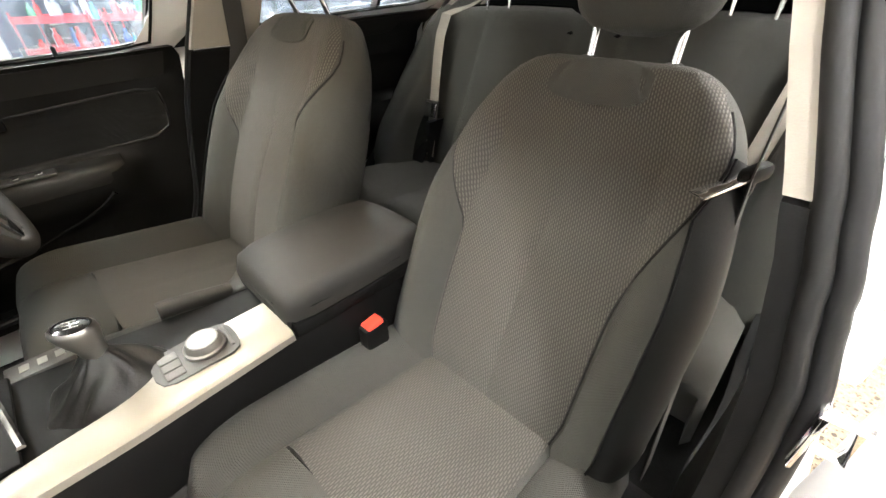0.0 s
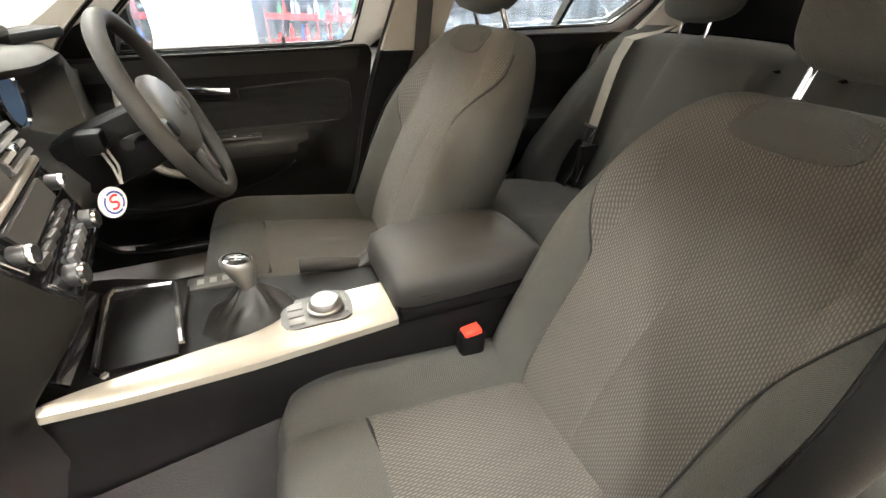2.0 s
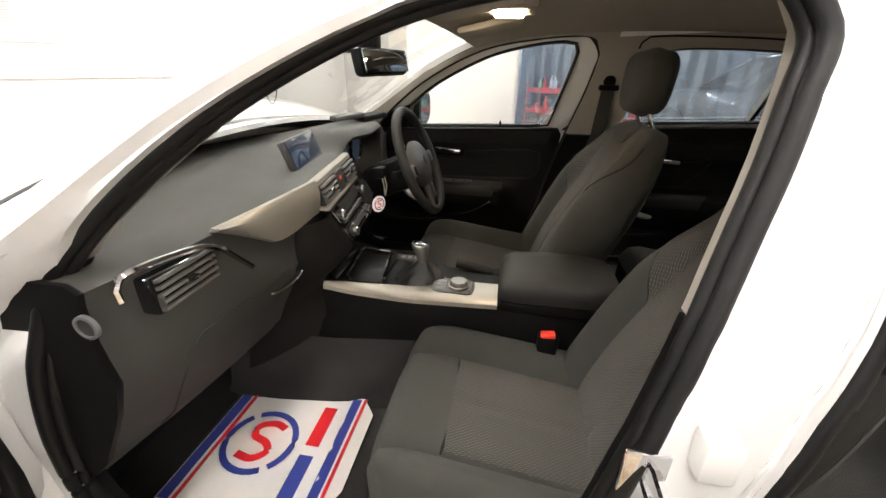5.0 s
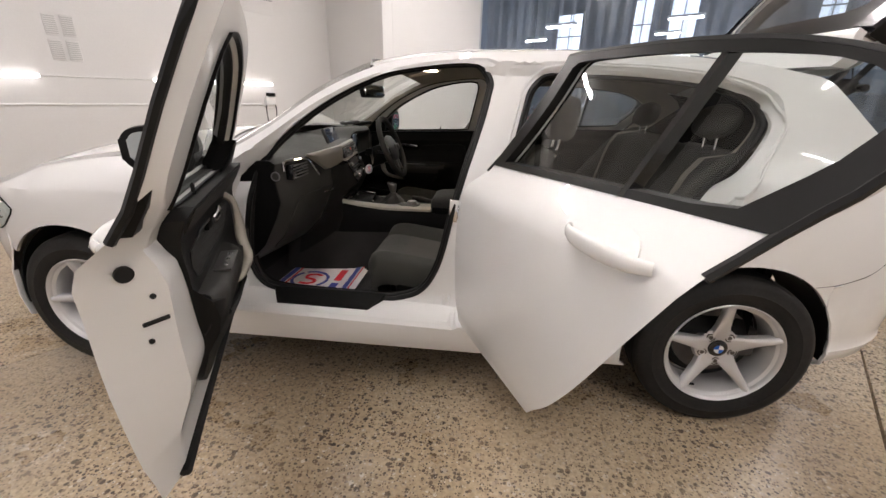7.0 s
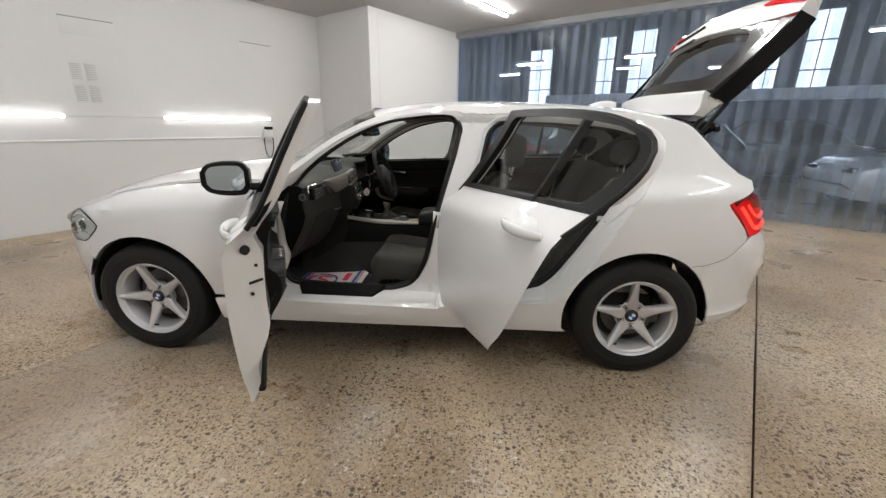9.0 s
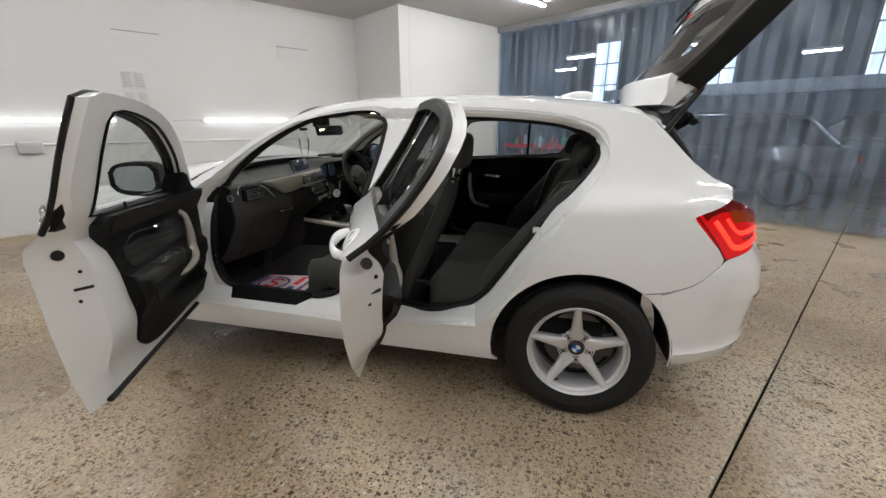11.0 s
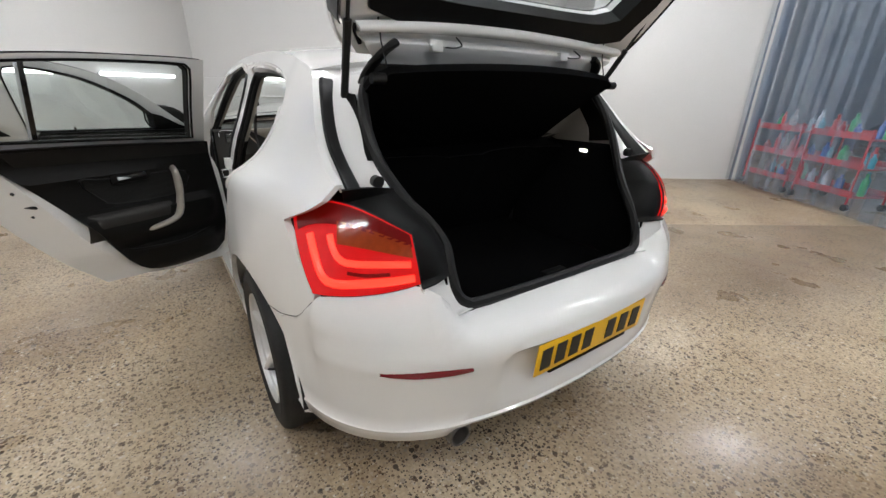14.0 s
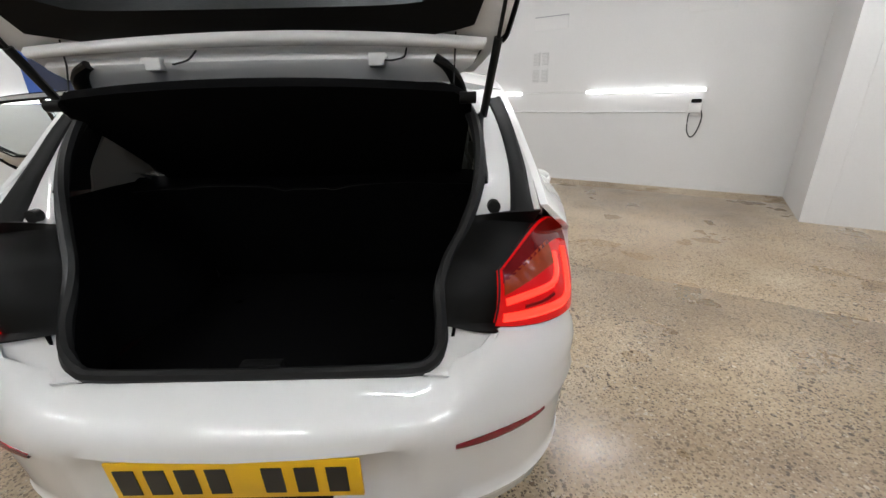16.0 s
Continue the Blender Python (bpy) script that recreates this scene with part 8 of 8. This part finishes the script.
# instruments
clus = part("instrument_panel", box(1.84, 1.86, -0.48, -0.25, 0.87, 0.99, 0.006), GLOSSBLACK, dash, "gloss black instrument panel")
# Faint glow stands in for window reflections on the dial glass
BLUEGLOW = mat("blue_dial", (0.02, 0.05, 0.10), rough=0.3, coat=0.6, emit=(0.35, 0.50, 0.75), strength=0.014)
for y in (-0.30, -0.43):
    part("gauge_ring", lathe([(0.053, 0.0), (0.056, -0.012), (0.050, -0.014)], (1.838, y, 0.93), "x", 32, caps=False), CHROME, clus)
    part("gauge_face", lathe([(0.0, -0.003), (0.048, -0.003), (0.048, 0.0)], (1.837, y, 0.93), "x", 32), BLUEGLOW, clus, "blue gauge, its window reflection set as a faint glow")
# glovebox
lid_x = lambda y, z: float(np.interp(-z, [-p[2] for p in dash_row(y)[9:14]], [p[0] for p in dash_row(y)[9:14]]))
part("glovebox_lid", slab(spline([(0.300, 0.790), (0.42, 0.790), (0.565, 0.788), (0.585, 0.76), (0.585, 0.60), (0.57, 0.535), (0.42, 0.530), (0.31, 0.535), (0.286, 0.57), (0.285, 0.77)], 0.03, closed=True), lambda y, z: (lid_x(y, z) - 0.0045, y, z), lambda y, z: (lid_x(y, z) + 0.004, y, z), spacing=0.03), DASH, dash, "dark glovebox lid", 50)
part("glovebox_handle", tube(spline([(1.722, 0.395, 0.776), (1.712, 0.388, 0.7745), (1.706, 0.36, 0.774), (1.704, 0.315, 0.775), (1.709, 0.290, 0.777)], 0.012), (0.007, 0.0035), 8), CHROME, dash, "silver glovebox handle")
v2 = vent(0.50, 0.635, 0.872, 0.935, 1.750, n=5)
part("vent_frame", tube(spline([(1.770, 0.668, 0.915), (1.768, 0.660, 0.950), (1.748, 0.58, 0.952), (1.732, 0.515, 0.940), (1.722, 0.47, 0.895), (1.716, 0.445, 0.866)], 0.02), 0.0055, 6), CHROME, v2, "chrome vent frame")
knob_ring = part("end_cap_ring", lathe([(0.019, 0.0), (0.019, 0.006), (0.015, 0.007), (0.015, 0.0)], (1.785, 0.708, 0.900), "y", 24), KEY, dash, "round silver switch on the dashboard end")
part("cap_face", lathe([(0.0, 0.004), (0.014, 0.004), (0.014, 0.0)], (1.785, 0.708, 0.900), "y", 20), GREYPL, knob_ring)
# steering wheel
wm = Matrix.Translation((1.560, -0.370, 0.905)) @ Matrix.Rotation(radians(22), 4, "Y")
ring = bmesh.new()
vs = []
for k in range(48):
    a = 2 * math.pi * k / 48
    c = Vector((0, 0.186 * math.cos(a), 0.186 * math.sin(a)))
    o = Vector((0, math.cos(a), math.sin(a)))
    vs.append([ring.verts.new(c + o * 0.0155 * math.cos(b) + Vector((1, 0, 0)) * 0.0175 * math.sin(b)) for b in [2 * math.pi * j / 12 for j in range(12)]])
for k in range(48):
    for j in range(12):
        ring.faces.new((vs[k][j], vs[k][(j + 1) % 12], vs[(k + 1) % 48][(j + 1) % 12], vs[(k + 1) % 48][j]))
bmesh.ops.recalc_face_normals(ring, faces=ring.faces)
sw = part("steering_wheel", moved(ring, wm), LEATHER, car, "black leather steering wheel")
hub = []
for j in range(9):
    v = j / 8
    r = 0.100 * (1 - v**3) ** 0.4 + 0.004
    hub.append([(-0.016 - 0.034 * v + 0.03, r * 1.0 * math.cos(a), r * 0.82 * math.sin(a) - 0.006) for a in [2 * math.pi * k / 28 for k in range(28)]])
hb = grid(hub, closed=True)
bmesh.ops.holes_fill(hb, edges=[e for e in hb.edges if len(e.link_faces) == 1])
bmesh.ops.recalc_face_normals(hb, faces=hb.faces)
part("airbag_cover", moved(hb, wm), GREYPL, sw, "dark grey airbag cover")
part("badge", moved(lathe([(0.0, -0.0245), (0.016, -0.0235), (0.018, -0.0195)], axis="x", sides=24), wm), GREYPL, sw, "round badge")
for a in (0.0, math.pi):
    part("wheel_spoke", moved(box(-0.004, 0.016, 0.07 * math.cos(a) - (0.115 if a else 0), 0.07 * math.cos(a) + (0.0 if a else 0.115), -0.034, 0.012, 0.008), wm), GREYPL, sw)
    part("spoke_buttons", moved(box(-0.010, -0.0045, 0.10 * math.cos(a) - 0.02, 0.10 * math.cos(a) + 0.02, -0.028, 0.004, 0.003), wm), BLACK, sw)
part("lower_spoke", moved(join(box(-0.004, 0.014, -0.040, -0.012, -0.182, -0.06, 0.006), box(-0.004, 0.014, 0.012, 0.040, -0.182, -0.06, 0.006)), wm), GREYPL, sw, "dark split lower spoke")
part("spoke_inlay", moved(box(-0.008, -0.0045, -0.034, 0.034, -0.170, -0.142, 0.003), wm), CHROME, sw, "chrome spoke inlay")
part("column_shroud", moved(box(0.03, 0.22, -0.060, 0.060, -0.075, 0.045, 0.02), wm), BLACK, car, "black steering column shroud")
for s in (1, -1):
    part("stalk", moved(tube([(0.06, 0.05 * s, -0.01), (0.055, 0.13 * s, 0.005), (0.05, 0.19 * s, 0.01)], [0.009, 0.008, 0.011], 8), wm), BLACK, car)
part("ignition_key", join(box(1.66, 1.70, -0.275, -0.235, 0.865, 0.905, 0.006)), BLACK, car)
# key tag: a thing of its own that hangs from the key
tag = empty("key_tag", "round white key tag with red and blue swirl, hanging", "key tag")
tagm = Matrix.Translation((1.672, -0.205, 0.786)) @ Matrix.Rotation(radians(-30), 4, "Z")
part("disc", moved(lathe([(0.0, -0.002), (0.0285, -0.002), (0.0285, 0.002), (0.0, 0.002)], axis="x", sides=32), tagm), mat("white_card", (0.80, 0.78, 0.76), rough=0.45, vary=0.03), tag)
RED, BLUE = mat("red_print", (0.70, 0.02, 0.03), rough=0.45, vary=0.06), mat("blue_print", (0.04, 0.06, 0.30), rough=0.45, vary=0.06)


def swirl(scale, x, m, parent, w=0.0):
    """A red S between two blue arcs, as flat ribbons in the y-z plane."""
    sp = spline([(0.42, 0.42), (0.12, 0.52), (-0.22, 0.40), (-0.20, 0.12), (0.15, -0.02), (0.30, -0.24), (0.05, -0.46), (-0.36, -0.40)], 0.06)
    part("swirl", moved(tube([(x, -a * scale, b * scale) for a, b in sp], 0.10 * scale, 6), m @ Matrix.Translation((x, 0, 0)) @ Matrix.Diagonal((0.06, 1, 1, 1)) @ Matrix.Translation((-x, 0, 0))), RED, parent, "red swirl")
    for a0, a1 in ((60, 230), (240, 410)):
        ar = [(x, scale * 0.80 * math.cos(radians(a)), scale * 0.80 * math.sin(radians(a))) for a in range(a0, a1, 12)]
        part("arc", moved(tube(ar, 0.085 * scale, 6), m @ Matrix.Translation((x, 0, 0)) @ Matrix.Diagonal((0.06, 1, 1, 1)) @ Matrix.Translation((-x, 0, 0))), BLUE, parent, "blue arc")


swirl(0.025, -0.0035, tagm, tag)
part("loop", tube([(1.650, -0.210, 0.818), (1.655, -0.222, 0.845), (1.668, -0.240, 0.872), (1.662, -0.248, 0.874), (1.648, -0.228, 0.846), (1.648, -0.208, 0.818)], 0.0025, 6), BELT, tag, "grey cord loop")

# interior mirror, roof lamp, visors
mirror = part("rear_view_mirror", moved(box(-0.015, 0.015, -0.115, 0.115, -0.032, 0.032, 0.012), pose(1.575, 0.0, 1.235, 0, 12, -12)), BLACK, car, "black interior mirror")
part("mirror_glass", moved(box(-0.019, -0.0155, -0.108, 0.108, -0.026, 0.026, 0.003), pose(1.575, 0.0, 1.235, 0, 12, -12)), MIRROR, mirror)
part("mirror_stem", box(1.58, 1.68, -0.03, 0.03, 1.255, 1.315, 0.012), BLACK, mirror)
LAMP = mat("roof_lamp_lens", (0.9, 0.85, 0.75), rough=0.4, emit=(1.0, 0.80, 0.55), strength=30.0)
rl = part("roof_lamp", box(1.20, 1.34, -0.09, 0.09, 1.345, 1.362, 0.006), LINING, car, "roof console")
part("lamp_lens", box(1.23, 1.30, -0.06, 0.06, 1.338, 1.3445, 0.004), LAMP, rl, "lit warm lamp lens")
both_sides("sun_visor", lambda: moved(box(-0.09, 0.09, -0.18, 0.18, -0.010, 0.008, 0.008), pose(1.32, 0.34, 1.335, 0, 12, 0)), LINING, car, "pale sun visor, folded up")
# things left on the dashboard
thing("black_wallet", moved(box(-0.06, 0.06, -0.035, 0.035, 0, 0.022, 0.008), pose(1.80, -0.53, 1.026, 0, 4, 60)), BLACK, "small black wallet lying on the dashboard", "wallet")
thing("sunglasses_case", moved(box(-0.07, 0.07, -0.022, 0.022, 0, 0.020, 0.009), pose(1.85, -0.42, 1.036, 0, 2, 60)), GREYPL, "slim dark case lying on the dashboard", "case")

# paper floor mat
MATP = mat("white_paper", (0.80, 0.78, 0.75), rough=0.55, vary=0.03, vary_scale=12, bump=0.15, bump_scale=60)
paper = empty("paper_mat", "white printed paper mat in the passenger footwell", "paper mat")
pm = Matrix.Translation((1.775, 0.40, 0.291)) @ Matrix.Rotation(radians(0), 4, "Z")


def sheet_z(a, b):
    return 0.006 * math.sin(6 * a) * math.sin(9 * b) + 0.035 * smooth01(-0.10, -0.20, a) ** 2 * (0.5 + b)


def on_paper(loop, h, material, name, label=""):
    return part(name, moved(slab(loop, lambda a, b: (a, b, sheet_z(a, b) + h + 0.0012), lambda a, b: (a, b, sheet_z(a, b) + h), spacing=0.05), pm), material, paper, label)


on_paper([(0.215, -0.19), (0.215, 0.19), (-0.17, 0.19), (-0.215, 0.10), (-0.215, -0.13), (-0.17, -0.19)], 0.0, MATP, "sheet", "white paper sheet")
for x in (0.195, -0.150):
    on_paper([(x - 0.012, -0.185), (x + 0.016, -0.185), (x + 0.016, 0.185), (x - 0.012, 0.185)], 0.002, BLUE, "blue_band")
    on_paper([(x - 0.030, -0.185), (x - 0.020, -0.185), (x - 0.020, 0.185), (x - 0.030, 0.185)], 0.002, RED, "red_band")
swirl(0.115, -0.003, pm @ Matrix.Translation((0.060, 0.0, 0.006)) @ Matrix.Rotation(radians(90), 4, "Y") @ Matrix.Rotation(radians(90), 4, "X"), paper)
for y0, y1, m in ((0.145, 0.015, BLUE), (-0.015, -0.145, RED)):
    on_paper([(-0.062, y0), (-0.062, y1), (-0.100, y1), (-0.100, y0)], 0.002, m, "printed_bar", "printed bar")

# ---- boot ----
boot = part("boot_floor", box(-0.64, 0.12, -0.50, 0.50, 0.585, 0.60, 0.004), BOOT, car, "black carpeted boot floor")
part("boot_sill", grid([[(-0.690, y, 0.688), (-0.66, y, 0.690), (-0.63, y, 0.672), (-0.625, y, 0.60)] for y in (-0.41, -0.2, 0, 0.2, 0.41)], 0.008), BLACK, car, "black plastic boot sill")
part("boot_latch", box(-0.655, -0.625, -0.05, 0.05, 0.660, 0.698, 0.006), BLACK, car)


def boot_side():
    rows = []
    for x, y, z in ((-0.66, 0.455, 0.80), (-0.56, 0.49, 0.92), (-0.42, 0.55, 1.05), (-0.2, 0.585, 1.04), (0.06, 0.60, 1.03)):
        arch = 0.10 * smooth01(-0.42, -0.28, x) * smooth01(0.12, 0.05, x)
        rows.append([(x, y, z), (x, y - 0.012, z * 0.6 + 0.4 * 0.60), (x, y - 0.02 - arch, 0.72), (x, y - 0.025 - arch, 0.60)])
    return grid(rows, 0.008)


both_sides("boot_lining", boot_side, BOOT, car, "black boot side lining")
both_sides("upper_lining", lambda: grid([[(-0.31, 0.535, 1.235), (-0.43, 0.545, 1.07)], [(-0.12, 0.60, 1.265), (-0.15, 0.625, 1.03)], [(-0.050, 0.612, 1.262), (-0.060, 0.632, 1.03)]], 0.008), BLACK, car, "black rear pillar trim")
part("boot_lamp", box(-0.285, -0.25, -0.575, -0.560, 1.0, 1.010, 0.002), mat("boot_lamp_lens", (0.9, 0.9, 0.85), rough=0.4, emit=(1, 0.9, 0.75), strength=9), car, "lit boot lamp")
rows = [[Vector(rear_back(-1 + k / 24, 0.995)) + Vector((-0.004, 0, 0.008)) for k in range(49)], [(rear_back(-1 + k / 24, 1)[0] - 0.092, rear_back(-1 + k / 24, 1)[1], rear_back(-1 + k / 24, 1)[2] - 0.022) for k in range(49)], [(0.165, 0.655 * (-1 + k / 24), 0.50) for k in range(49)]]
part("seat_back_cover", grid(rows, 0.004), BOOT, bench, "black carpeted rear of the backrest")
rows = []
for k in range(13):
    t = k / 12
    x, z = 0.06 - 0.46 * t, 0.975 + 0.333 * t + 0.015 * math.sin(math.pi * t)
    w = 0.50 + 0.02 * t - 0.05 * smooth01(0.9, 1.0, t)
    rows.append([(x - 0.06 * (1 - (y / 0.5) ** 2) * t, y * w / 0.5, z + 0.02 * (1 - (y / 0.5) ** 2) * t) for y in [-0.5 + k2 / 16 for k2 in range(17)]])
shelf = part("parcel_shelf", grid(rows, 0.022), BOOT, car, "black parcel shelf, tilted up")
for s in (1, -1):
    a, b = Vector((-0.39, 0.47 * s, 1.285)), Vector((-0.35, 0.48 * s, 1.45))
    part("shelf_cord", tube([a, a.lerp(b, 0.5) + Vector((0.01, 0, 0)), b], 0.0022, 5), RUBBER, shelf, "thin black shelf cord")
    part("shelf_peg", lathe([(0.014, -0.02), (0.014, 0.02)], (-0.395, 0.505 * s, 1.277), "y", 12), BLACK, shelf)
for y in (0.30, -0.25):
    part("tie_ring", box(-0.16, -0.135, y - 0.012, y + 0.012, 0.601, 0.606, 0.002), CHROME, boot)
